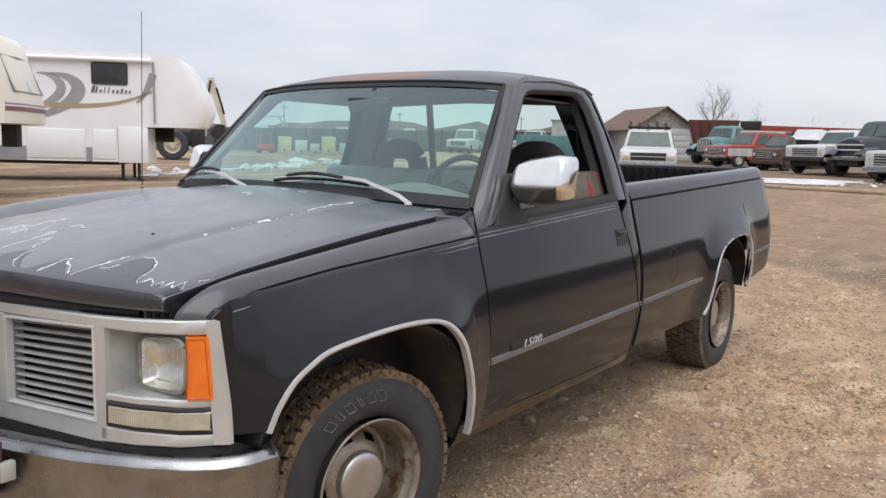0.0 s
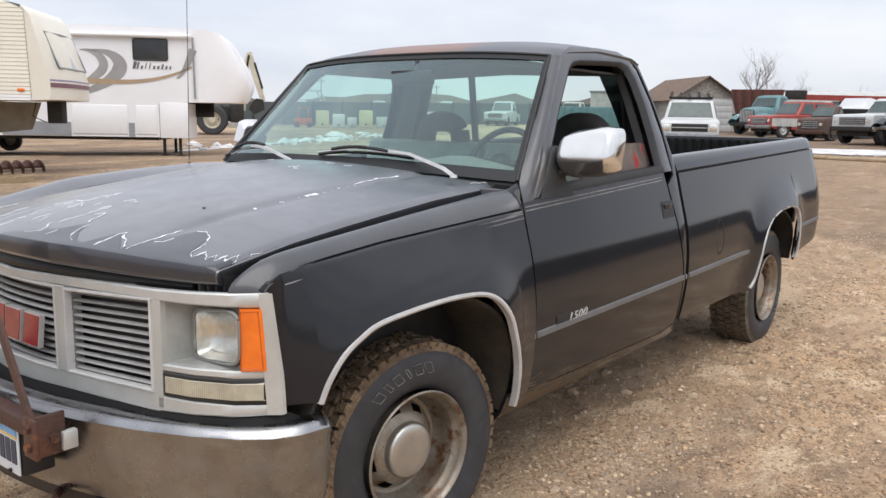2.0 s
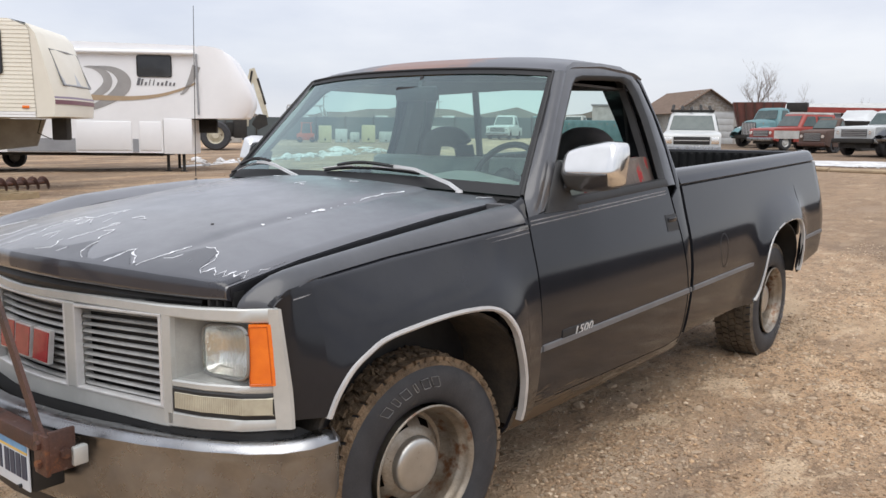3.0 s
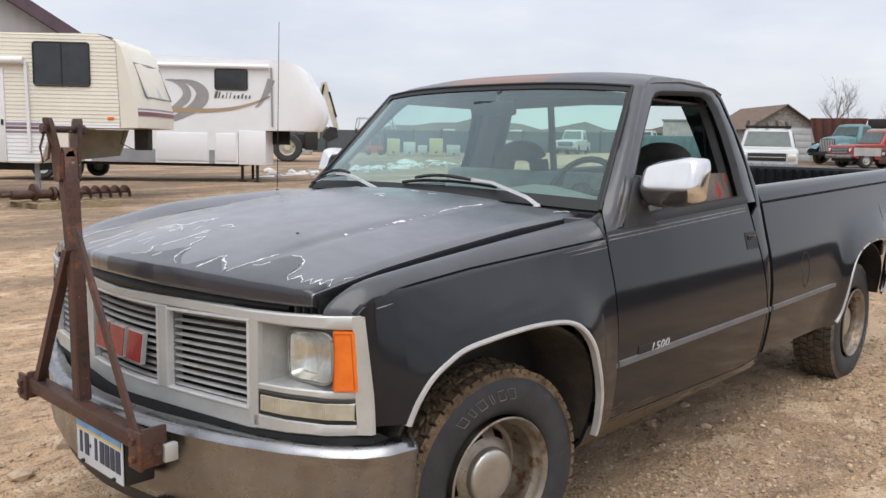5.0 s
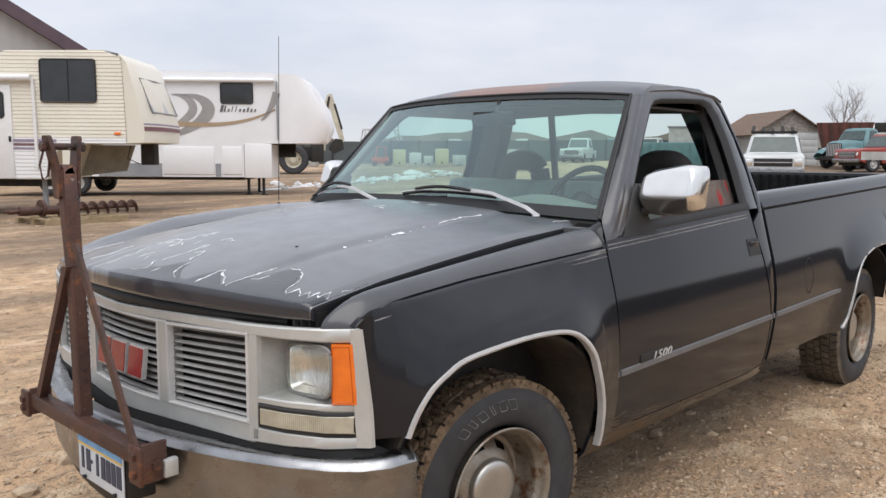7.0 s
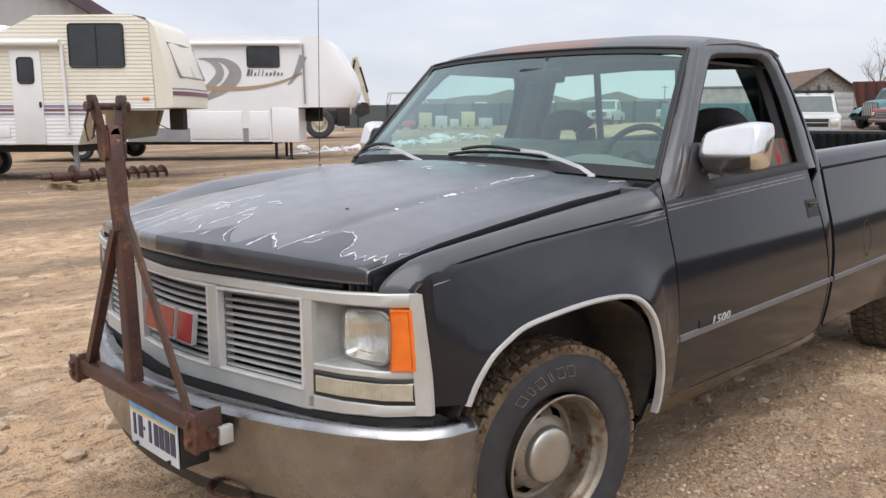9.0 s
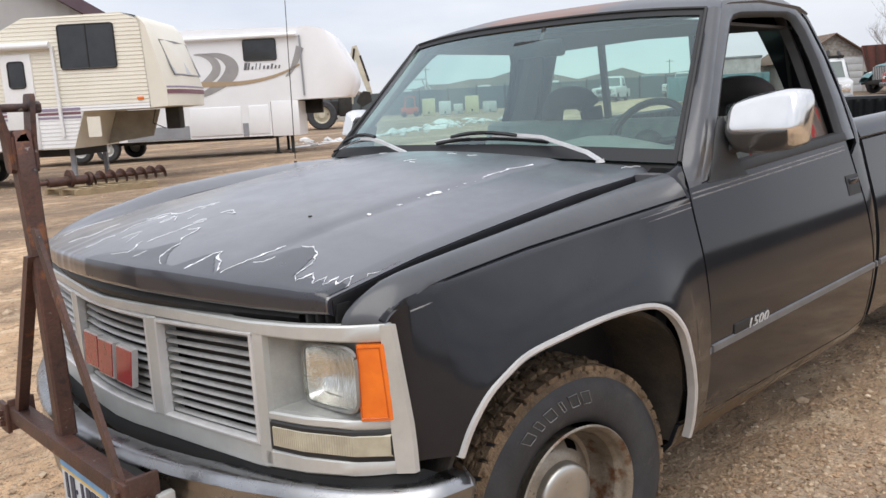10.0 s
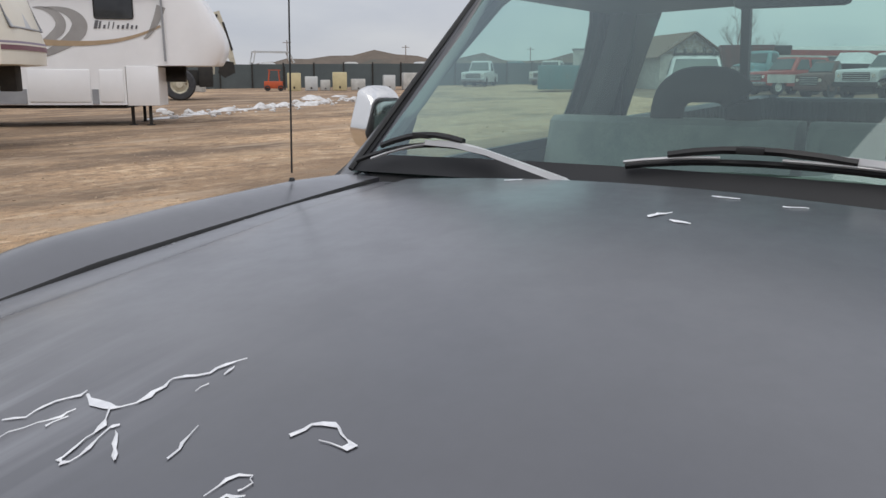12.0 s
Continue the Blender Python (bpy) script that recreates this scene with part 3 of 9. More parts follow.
for k in (-1, 1):
    bm = bmesh.new()
    rows = []
    base_y = abs(ws(k, 0.0)[1])
    # the foot spreads forward and down to the top of the fender and the door gap
    steps = [((xi, base_y + (0.914 - base_y) * f, zi), (xo, half(zo) - 0.001, zo), b)
             for xi, f, zi, xo, zo, b in ((0.443, 1.0, 1.062, 0.512, 1.082, 0.0), (0.446, 0.86, 1.085, 0.514, 1.089, 0.2), (0.456, 0.60, 1.110, 0.519, 1.098, 0.35), (0.471, 0.30, 1.131, 0.527, 1.108, 0.5), (0.490, 0.06, 1.149, 0.540, 1.122, 0.7))]
    for a in np.linspace(0.08, 1, 14):
        xi, yi, zi = ws(k * 1.0, a)
        z = 1.095 + (1.60 - 1.095) * a
        xo = float(np.interp(z, [q[1] for q in W_OUT[:6]], [q[0] for q in W_OUT[:6]])) + 0.010
        steps.append(((xi - 0.004, abs(yi) + 0.006, zi + 0.008), (xo, half(z) - 0.001, z), 1.0))
    for (xi, yi, zi), (xo, yo, zo), b in steps:
        i, o = Vector((xi, k * yi, zi)), Vector((xo, k * yo, zo))
        m = (i + o) / 2 + Vector((-0.012, k * 0.016, 0.006)) * b
        rows.append([o, o.lerp(m, 0.55) + Vector((-0.003, k * 0.004, 0)) * b, m, m.lerp(i, 0.5) + Vector((-0.003, k * 0.002, 0.002)) * b, i, (xi + 0.016, k * (yi - 0.012), zi - 0.008)])
    loft(bm, rows)
    thicken(bm, 0.018)
    part("windshield_pillar", bm, FADED_LIT, truck, "", 60)

# windshield: curved in plan and raked, with a black band round it
bm = bmesh.new()
loft(bm, [[ws(u, v) for v in np.linspace(0.0, 1.0, 9)] for u in np.linspace(-1, 1, 25)])
shield = part("windshield", bm, WINDSHIELD, truck, "pale green tinted windshield")
shield.visible_shadow = False
bm = bmesh.new()
for flip in (-1, 1):
    loft(bm, [[ws(flip * u, v, 0.003) for u in (0.972, 1.0)] for v in np.linspace(0, 1, 9)])
loft(bm, [[ws(u, v, 0.003) for v in (0.0, 0.04, 0.078)] for u in np.linspace(-0.972, 0.972, 21)])
loft(bm, [[ws(u, v, 0.003) for v in (0.962, 1.0)] for u in np.linspace(-0.972, 0.972, 21)])
part("windshield_band", bm, surf("black_glass_edge", (0.010, 0.0105, 0.012), (0.007, 0.0075, 0.009), 5, 0.6), truck, "dark edge band round the windshield")
bm = bmesh.new()
tube(bm, [ws(u, 1.01, 0.004) for u in np.linspace(-1.0, 1.0, 25)], 0.006, 6)
for flip in (-1, 1):
    tube(bm, [ws(flip * 1.0, v, 0.006) for v in np.linspace(0, 1, 10)], 0.007, 6)
part("windshield_seal", bm, BLACK, truck)

# end of the fender's top, which rises to the foot of the pillar
for k in (-1, 1):
    bm = bmesh.new()
    inner, lift = (0.806, 0.0) if k < 0 else (0.636, 0.022)
    base_y = abs(ws(k, 0.0)[1])
    seam = [(0.436, 0.9155, 1.052), (0.439, 0.912, 1.066), (0.441, 0.898, 1.090), (0.450, 0.60, 1.113), (0.464, 0.30, 1.133), (0.482, 0.0, 1.146), (0.490, -0.2, 1.143)]
    rows = [[], [], [], []]
    for i, (sx, f, sz) in enumerate(seam):
        a = (0.0, 0.08, 0.25, 0.45, 0.65, 0.85, 1.0)[i] * (1.0 if k < 0 else 0.62)
        yc = y_crease(0.424) - depth(0.424) - 0.002
        p0 = Vector((0.424, yc + (inner - yc) * a, roll_height(0.424, a, lift)))
        sy = f if f > 0.65 else base_y + (0.912 - base_y) * f
        p1 = Vector((sx, sy, sz))
        for row, w in zip(rows, (0.0, 0.4, 0.75, 1.0)):
            q = p0.lerp(p1, w) + Vector((0, 0, -0.004 * math.sin(math.pi * w)))
            row.append((q.x, k * q.y, q.z))
    loft(bm, rows)
    thicken(bm, 0.006)
    part("cowl_corner", bm, PAINT, truck, "", 80)

# cowl between hood and windshield
bm = bmesh.new()
rows = []
for u in np.linspace(-1, 1, 25):
    x0 = 0.295 + 0.17 * abs(u) ** 4.5
    x1 = 0.40 + 0.085 * abs(u) ** 2.2
    z0, z1 = 1.125 - 0.042 * u * u, 1.160 - 0.022 * u * u
    rows.append([(x0, 0.80 * u - 0.03, z0), (x0 + 0.02, 0.80 * u - 0.03, z0 + 0.012), (x1 - 0.012, 0.81 * u - 0.04, z1 - 0.008), (x1 + 0.01, 0.812 * u - 0.046, z1 + 0.004)])
loft(bm, rows)
thicken(bm, 0.012)
for i in range(26):
    y = -0.74 + 0.42 * i / 26
    u = y / 0.785
    x0 = 0.355 + 0.095 * abs(u) ** 2.6
    box(bm, x0, x0 + 0.045, y, y + 0.006, 1.12 - 0.02 * u * u, 1.152 - 0.02 * u * u)
part("cowl", bm, surf("matt_black_cowl", (0.007, 0.007, 0.008), (0.011, 0.011, 0.011), 20, 0.8, grain=0.3), truck, "black plastic cowl with air slots")

# hood
# dark for unfaded paint and for the shade under the hood's edge
EDGE_SHADE = surf("unfaded_shaded_edge", (0.016, 0.016, 0.019), (0.011, 0.011, 0.013), 6, 0.4, grain=0.2)


def hood_z(x):
    return float(np.interp(x, [-0.86, -0.80, -0.73, -0.60, -0.46, -0.25, 0.0, 0.123, 0.34, 0.50], [1.012, 1.028, 1.046, 1.070, 1.096, 1.124, 1.154, 1.168, 1.184, 1.195]))


def hood_front(y):
    return float(np.interp(abs(y), [0, 0.10, 0.25, 0.45, 0.60, 0.72, 0.785], [-0.868, -0.864, -0.85, -0.812, -0.775, -0.735, -0.700]))


HOOD_L, HOOD_R = -0.776, 0.612


def hood_top(x, y):
    ridge_y = 0.488 + 0.05 * max(0.0, x + 0.3)
    fade = min(1, max(0, (x + 0.80) / 0.30))
    ridge = 0.005 / (1 + math.exp((abs(y) - ridge_y) * 110)) * fade
    valley = -0.0035 * math.exp(-(((abs(y) - ridge_y - 0.012) / 0.022) ** 2)) * fade
    edge = -0.010 * max(0.0, 1 - min(y - HOOD_L, HOOD_R - y) / 0.020) ** 2
    return hood_z(x) - 0.068 * (abs(y) / 0.775) ** 2 + 0.008 * (-y / 0.775) + ridge + valley + edge


bm = bmesh.new()
rows = []
ys = np.linspace(HOOD_L, HOOD_R, 81)
for y in ys:
    xf, xr = hood_front(y), 0.315 + 0.160 * abs(y / 0.776) ** 3.4
    col = []
    top0 = hood_top(xf + 0.014, y)
    lip = float(np.interp(abs(y), [0, 0.4, 0.786], [0.962, 0.957, 0.949])) 
    for dx, dz in ((0.020, -0.12), (0.005, 0.0), (0.001, 0.15), (0.0005, 0.55), (0.002, 0.82), (0.006, 0.95)):
        col.append((xf + dx, y, lip + dz * (top0 - lip)))
    for s in np.linspace(0, 1, 34) ** 1.15:
        x = xf + 0.014 + (xr - xf - 0.014) * s
        col.append((x, y, hood_top(x, y)))
    rows.append(col)
for y_in, y_out in ((ys[0] + 0.004, ys[0]), (ys[-1] - 0.004, ys[-1])):
    edge_row = rows[0] if y_out < 0 else rows[-1]
    skirt = [(max(x, edge_row[0][0] + 0.022), y_in, max(z - 0.034, 0.949)) for x, _, z in edge_row]
    if y_out < 0:
        rows.insert(0, skirt)
    else:
        rows.append(skirt)
loft(bm, rows)
thicken(bm, 0.010)
hood = part("hood", bm, HOOD, truck, "faded grey hood with peeling clear coat and white flakes", 50)


for y_e in (HOOD_L - 0.0012, HOOD_R + 0.0012):
    bm = bmesh.new()
    rows = []
    for x in np.linspace(hood_front(y_e) + 0.012, 0.478 if y_e < 0 else 0.365, 30):
        z = hood_top(x, min(max(y_e, HOOD_L), HOOD_R))
        s = 1 if y_e > 0 else -1
        rows.append([(x, y_e + s * 0.0005, z - 0.004), (x, y_e + s * 0.0015, z - 0.016), (x, y_e, max(z - 0.044, 0.945))])
    loft(bm, rows)
    thicken(bm, 0.002)
    part("hood_edge", bm, EDGE_SHADE, hood, "unfaded side edge of the hood, darkened as in shade")


def peel_edge(y):
    """How far back the glossy remains of clear coat reach on the nose."""
    return float(np.interp(y, [-0.78, -0.74, -0.69, -0.655, -0.625, -0.60, -0.56, -0.53, -0.50, -0.485, -0.47, -0.44, -0.41, -0.38, -0.34, -0.30, -0.25, -0.21, -0.16, -0.11, -0.05, 0.0], [-0.64, -0.67, -0.68, -0.70, -0.64, -0.60, -0.575, -0.60, -0.70, -0.765, -0.775, -0.755, -0.735, -0.71, -0.805, -0.80, -0.765, -0.71, -0.775, -0.79, -0.82, -0.85]))


bm = bmesh.new()
rows = []
ragged = random.Random(11)
for y in np.linspace(-0.772, 0.0, 131):
    xf, xe = hood_front(y) + 0.014, peel_edge(y) + ragged.uniform(-0.004, 0.004)
    xe = max(xe, xf + 0.002)
    lip = float(np.interp(abs(y), [0, 0.4, 0.786], [0.962, 0.957, 0.949]))
    t0 = hood_top(xf, y)
    nose_face = [(xf - 0.014 + dx - 0.0008, y, lip + dz * (t0 - lip) + 0.0004) for dx, dz in ((0.001, 0.15), (0.0005, 0.55), (0.002, 0.82), (0.006, 0.95))]
    rows.append(nose_face + [(xf + (xe - xf) * a, y, hood_top(xf + (xe - xf) * a, y) + 0.0008) for a in np.linspace(0, 1, 9)])
loft(bm, rows)
part("clear_coat", bm, CLEAR_COAT, hood, "darker glossy remains of clear coat on the nose")


def curl(points, width):
    """A thin lifted edge of clear coat along points of the hood."""
    bm = bmesh.new()
    pts = []
    for (x0, y0), (x1, y1) in zip(points, points[1:]):
        n = max(2, int(math.hypot(x1 - x0, y1 - y0) / 0.009))
        pts += [(x0 + (x1 - x0) * i / n + ragged.uniform(-0.0022, 0.0022), y0 + (y1 - y0) * i / n + ragged.uniform(-0.0022, 0.0022)) for i in range(n)]
    pts.append(points[-1])
    rows = []
    for i, (x, y) in enumerate(pts):
        a, b = pts[max(i - 1, 0)], pts[min(i + 1, len(pts) - 1)]
        d = Vector((b[0] - a[0], b[1] - a[1])).normalized()
        w = 0.75 * width * (0.15 + 1.4 * ragged.random() ** 2.4) * (0.5 if i in (0, len(pts) - 1) else 1)
        row = []
        for s, up in ((-1, 0.0002), (0, 0.0011), (1, 0.0004)):
            px, py = x - d.y * w * s, max(y + d.x * w * s, HOOD_L + 0.004)
            row.append((px, py, hood_top(px, py) + 0.0008 + up))
        rows.append(row)
    loft(bm, rows)
    part("peeled_edge", bm, FLAKE, hood)


FLAKE = surf("white_paint_flake", (0.84, 0.85, 0.87), (0.66, 0.67, 0.70), 60, 0.5)
curl([(-0.798, -0.387), (-0.726, -0.384), (-0.706, -0.39), (-0.732, -0.409), (-0.74, -0.441), (-0.77, -0.478)], 0.0036)
curl([(-0.772, -0.490), (-0.726, -0.492), (-0.682, -0.493), (-0.605, -0.496)], 0.0030)
curl([(-0.703, -0.512), (-0.687, -0.533), (-0.657, -0.531)], 0.0026)
curl([(-0.590, -0.535), (-0.576, -0.561), (-0.595, -0.600), (-0.618, -0.622), (-0.645, -0.640), (-0.689, -0.651), (-0.708, -0.676), (-0.659, -0.677), (-0.694, -0.717), (-0.655, -0.713), (-0.684, -0.738), (-0.640, -0.735), (-0.669, -0.758), (-0.619, -0.753), (-0.655, -0.776), (-0.610, -0.780), (-0.592, -0.766), (-0.552, -0.780), (-0.508, -0.781)], 0.0026)
curl([(-0.725, 0.108), (-0.686, 0.139), (-0.654, 0.146), (-0.630, 0.144), (-0.597, 0.122), (-0.584, 0.121)], 0.0026)
curl([(-0.624, 0.172), (-0.612, 0.156), (-0.582, 0.155), (-0.568, 0.143), (-0.560, 0.143)], 0.0040)
curl([(-0.563, 0.138), (-0.570, 0.113), (-0.571, 0.087), (-0.556, 0.076), (-0.528, 0.076), (-0.515, 0.082), (-0.494, 0.057), (-0.477, 0.055), (-0.461, 0.044)], 0.0042)
curl([(-0.569, 0.102), (-0.576, 0.085), (-0.589, 0.071), (-0.609, 0.067), (-0.631, 0.061), (-0.637, 0.057), (-0.633, 0.047), (-0.614, 0.050), (-0.592, 0.063), (-0.583, 0.058)], 0.0044)
curl([(-0.521, 0.042), (-0.508, 0.040)], 0.0030)
curl([(-0.492, 0.038), (-0.477, 0.043)], 0.0026)
curl([(-0.590, 0.053), (-0.616, 0.015)], 0.0030)
curl([(-0.595, -0.023), (-0.556, -0.007)], 0.0022)
curl([(-0.613, 0.123), (-0.594, 0.116)], 0.0036)
curl([(-0.532, -0.087), (-0.514, -0.092), (-0.507, -0.106), (-0.514, -0.121), (-0.523, -0.140), (-0.528, -0.134), (-0.528, -0.111)], 0.0042)
curl([(-0.612, -0.083), (-0.591, -0.082), (-0.579, -0.096), (-0.588, -0.102), (-0.597, -0.101)], 0.0036)
curl([(-0.800, 0.283), (-0.778, 0.275), (-0.757, 0.241), (-0.727, 0.237), (-0.691, 0.270), (-0.662, 0.259)], 0.0034)
curl([(-0.821, 0.112), (-0.798, 0.108), (-0.775, 0.115), (-0.758, 0.122), (-0.742, 0.104)], 0.0028)
curl([(-0.754, 0.040), (-0.729, 0.039), (-0.707, 0.034), (-0.705, 0.023)], 0.0028)
curl([(-0.766, -0.019), (-0.742, -0.002), (-0.720, 0.012)], 0.0022)
curl([(-0.827, -0.064), (-0.812, -0.091), (-0.805, -0.113), (-0.790, -0.107), (-0.776, -0.098), (-0.766, -0.079), (-0.747, -0.075)], 0.0028)
curl([(-0.745, -0.100), (-0.717, -0.100), (-0.689, -0.100), (-0.670, -0.106), (-0.636, -0.098), (-0.605, -0.098), (-0.598, -0.110)], 0.0030)
curl([(-0.653, -0.133), (-0.636, -0.151), (-0.631, -0.154), (-0.652, -0.173), (-0.673, -0.178), (-0.699, -0.186), (-0.710, -0.202)], 0.0036)
curl([(-0.721, -0.221), (-0.746, -0.227), (-0.771, -0.240), (-0.790, -0.252), (-0.802, -0.278), (-0.809, -0.298)], 0.0036)
curl([(-0.754, 0.457), (-0.702, 0.519), (-0.652, 0.556), (-0.611, 0.528), (-0.577, 0.510)], 0.0030)
for ends in ([(0.110, -0.105), (0.143, -0.128)], [(0.104, -0.139), (0.099, -0.169)], [(0.269, -0.139), (0.272, -0.181)], [(0.256, -0.244), (0.267, -0.276)], [(0.295, 0.234), (0.304, 0.202)]):
    curl(ends, 0.0058)
curl([(-0.47, 0.62), (-0.43, 0.615)], 0.0030)
curl([(-0.27, 0.604), (-0.25, 0.606)], 0.0030)
curl([(-0.14, 0.603), (-0.09, 0.606)], 0.0030)
curl([(0.02, 0.605), (0.05, 0.606)], 0.0026)


# loose flakes of clear coat along the ridge and at the rear of the hood
rng = random.Random(5)


def flake(x, y, r, length=1.0, turn=0.0):
    bm = bmesh.new()
    n = 9
    top = []
    for i in range(n):
        a = 2 * math.pi * i / n
        q = r * rng.uniform(0.3, 1.15)
        dx, dy = q * length * math.cos(a), q * math.sin(a)
        px, py = x + dx * math.cos(turn) - dy * math.sin(turn), y + dx * math.sin(turn) + dy * math.cos(turn)
        top.append((px, py, hood_top(px, py) + 0.0014))
    bm.faces.new([bm.verts.new(p) for p in top])
    bmesh.ops.solidify(bm, geom=list(bm.faces), thickness=0.0006)
    o = part("paint_flake", bm, FLAKE, hood)
    return o


for i in range(16):
    x = -0.46 + 0.50 * (i / 15)
    if rng.random() < 0.55:
        flake(x, -(0.498 + 0.03 * max(0.0, x + 0.3)) + rng.uniform(-0.005, 0.005), rng.uniform(0.0018, 0.0035), rng.uniform(1, 2.4), rng.uniform(-0.3, 0.3))
curl([(0.385, -0.728), (0.415, -0.722), (0.425, -0.742), (0.440, -0.735), (0.450, -0.752)], 0.0045)
curl([(0.045, -0.505), (0.09, -0.500), (0.13, -0.507), (0.165, -0.500), (0.20, -0.508), (0.255, -0.512)], 0.0045)
for x, y, r, ln in ((0.118, -0.112, 0.006, 2.2), (-0.792, -0.167, 0.009, 2.4), (-0.134, -0.503, 0.009, 2.6), (-0.160, -0.500, 0.006, 2.0), (-0.262, -0.501, 0.007, 1.4), (-0.359, -0.496, 0.006, 1.2)):
    flake(x, y, r, ln, rng.uniform(-0.4, 0.4))
bm = bmesh.new()
bmesh.ops.create_icosphere(bm, subdivisions=1, radius=0.006, matrix=Matrix.Translation((-0.46, -0.39, hood_top(-0.46, -0.39) + 0.0005)) @ Matrix.Diagonal((1, 1, 0.25, 1)))
part("hood_stain", bm, surf("brown_stain", (0.05, 0.045, 0.035), (0.03, 0.03, 0.025), 60, 0.8), hood)
# black bars that stand in for the shade under the hood's edge and behind its nose
bm = bmesh.new()
for k in (-1, 1):
    tube(bm, [(x, -0.790 if k < 0 else 0.619, hood_top(x, -0.76 if k < 0 else 0.60) - 0.052) for x in np.linspace(-0.62, 0.42 if k < 0 else 0.36, 16)], 0.015, 6)
tube(bm, [(hood_front(y) + 0.045, y, 0.935) for y in np.linspace(-0.69, 0.69, 21)], 0.020, 6)
part("hood_seal", bm, BLACK, truck, "black bars for the shade under the hood edge")
for k in (-1, 1):
    bm = bmesh.new()
    for i in range(4):
        box(bm, -0.722 + 0.012 * i, -0.690 + 0.012 * i, k * (0.725 + 0.016 * i), k * (0.733 + 0.016 * i), 0.928, 0.968)
    part("nose_vent", bm, BLACK, truck)

# added black strip that draws the shaded gap between hood and fender
for k, inner, lift in ((-1, 0.806, 0.0), (1, 0.636, 0.022)):
    bm = bmesh.new()
    loft(bm, [[(x, k * (inner - 0.0005), roll_height(x, 1, lift) + 0.001), (x, k * (inner - 0.004), roll_height(x, 1, lift) - 0.004), (x, k * (inner - 0.006), roll_height(x, 1, lift) - 0.05)] for x in np.linspace(-0.60, 0.40, 34)])
    thicken(bm, 0.002)
    part("fender_seal", bm, BLACK, truck, "black strip for the dark gap along the fender's inner edge")

# inner walls of the engine bay and cab floor, so no light shows through
bm = bmesh.new()
box(bm, -0.61, 0.36, -0.745, 0.745, 0.52, 0.93)
part("engine_bay", bm, BLACK, truck)
bm = bmesh.new()
box(bm, 0.40, 1.74, -0.86, 0.86, 0.36, 0.46)
box(bm, 0.38, 0.44, -0.84, 0.84, 0.40, 1.12)
part("cab_floor", bm, LINER, truck)


def wheel_well(bm, cx, hw, top, foot):
    rows = []
    for a in np.linspace(0, math.pi, 19):
        x, z = cx - hw * math.cos(a), foot + (top - foot) * math.sin(a) ** 0.6
        edge = half(z) * nose_taper(x) - 0.010
        rows.append([(x, -edge, z), (x, -0.75, z), (x, -0.60, z), (cx, -0.595, foot)])
    loft(bm, rows)


both_sides("wheel_well", lambda bm: wheel_well(bm, -0.108, 0.445, 0.846, 0.38), WELL, "muddy wheel well")
# rear wells in a darker colour than the front ones
both_sides("wheel_well", lambda bm: wheel_well(bm, 3.175, 0.440, 0.862, 0.50), surf("dark_rear_well", (0.014, 0.013, 0.012), (0.024, 0.020, 0.016), 8, 0.95, grain=0.5), "dark wheel well")


def lip(arch, lift):
    def make(bm):
        rows = []
        pts = dense(arch, 4)
        for i, (x, z) in enumerate(pts):
            x0, z0 = pts[max(i - 1, 0)]
            x1, z1 = pts[min(i + 1, len(pts) - 1)]
            d = Vector((x1 - x0, 0, z1 - z0)).normalized()
            nrm = Vector((-d.z, 0, d.x))
            y = half(z) * nose_taper(x) + arch_flare(x, z, arch) + lift
            rows.append([(x - nrm.x * 0.006, -y + 0.020, z - nrm.z * 0.006), (x - nrm.x * 0.007, -y - 0.002, z - nrm.z * 0.007), (x - nrm.x * 0.001, -y - 0.006, z - nrm.z * 0.001), (x + nrm.x * 0.007, -y - 0.004, z + nrm.z * 0.007), (x + nrm.x * 0.008, -y + 0.010, z + nrm.z * 0.008)])
        loft(bm, rows)
    return make


both_sides("wheel_arch_trim", lip(F_ARCH, 0.0), TRIM, "bright metal wheel arch trim", 0)
both_sides("wheel_arch_trim", lip(R_ARCH, 0.0), TRIM, "bright metal wheel arch trim", 0)

# bed side
def bed_side(bm):
    xs = sorted(set([1.80, 1.83, 1.95] + list(np.linspace(2.1, 2.70, 8)) + [round(p[0], 4) for p in R_DENSE if p[0] <= 3.62] + list(np.linspace(3.66, 4.22, 9)) + [4.25, 4.27, 4.285]))
    rows = []
    for x in xs:
        rise_ = 0.029 * max(0, x - 1.8)
        z0 = low(x, R_ARCH, 0.425, 0.50 + 0.14 * max(0, x - 3.62))
        zc, zt = crease(x), crease(x) + 0.068
        col = []
        end = min(1.0, max(0.0, (x - 4.16) / 0.125)) ** 2 * 0.06
        for i in range(20):
            z = z0 + (zc - 0.006 - z0) * i / 19
            col.append((x, -(half(z - rise_ * 0.9) + arch_flare(x, z, R_ARCH) - end), z))
        yc = half(zc - rise_ * 0.9) - end
        col += [(x, -yc + 0.014, zc - 0.002), (x, -yc + 0.014, zc + 0.003), (x, -yc + 0.004, zc + 0.006), (x, -yc + 0.016, zc + 0.03), (x, -yc + 0.030, zt - 0.012), (x, -yc + 0.046, zt), (x, -yc + 0.085, zt + 0.002), (x, -yc + 0.10, zt - 0.02), (x, -yc + 0.105, zt - 0.06)]
        rows.append(col)
    loft(bm, rows)


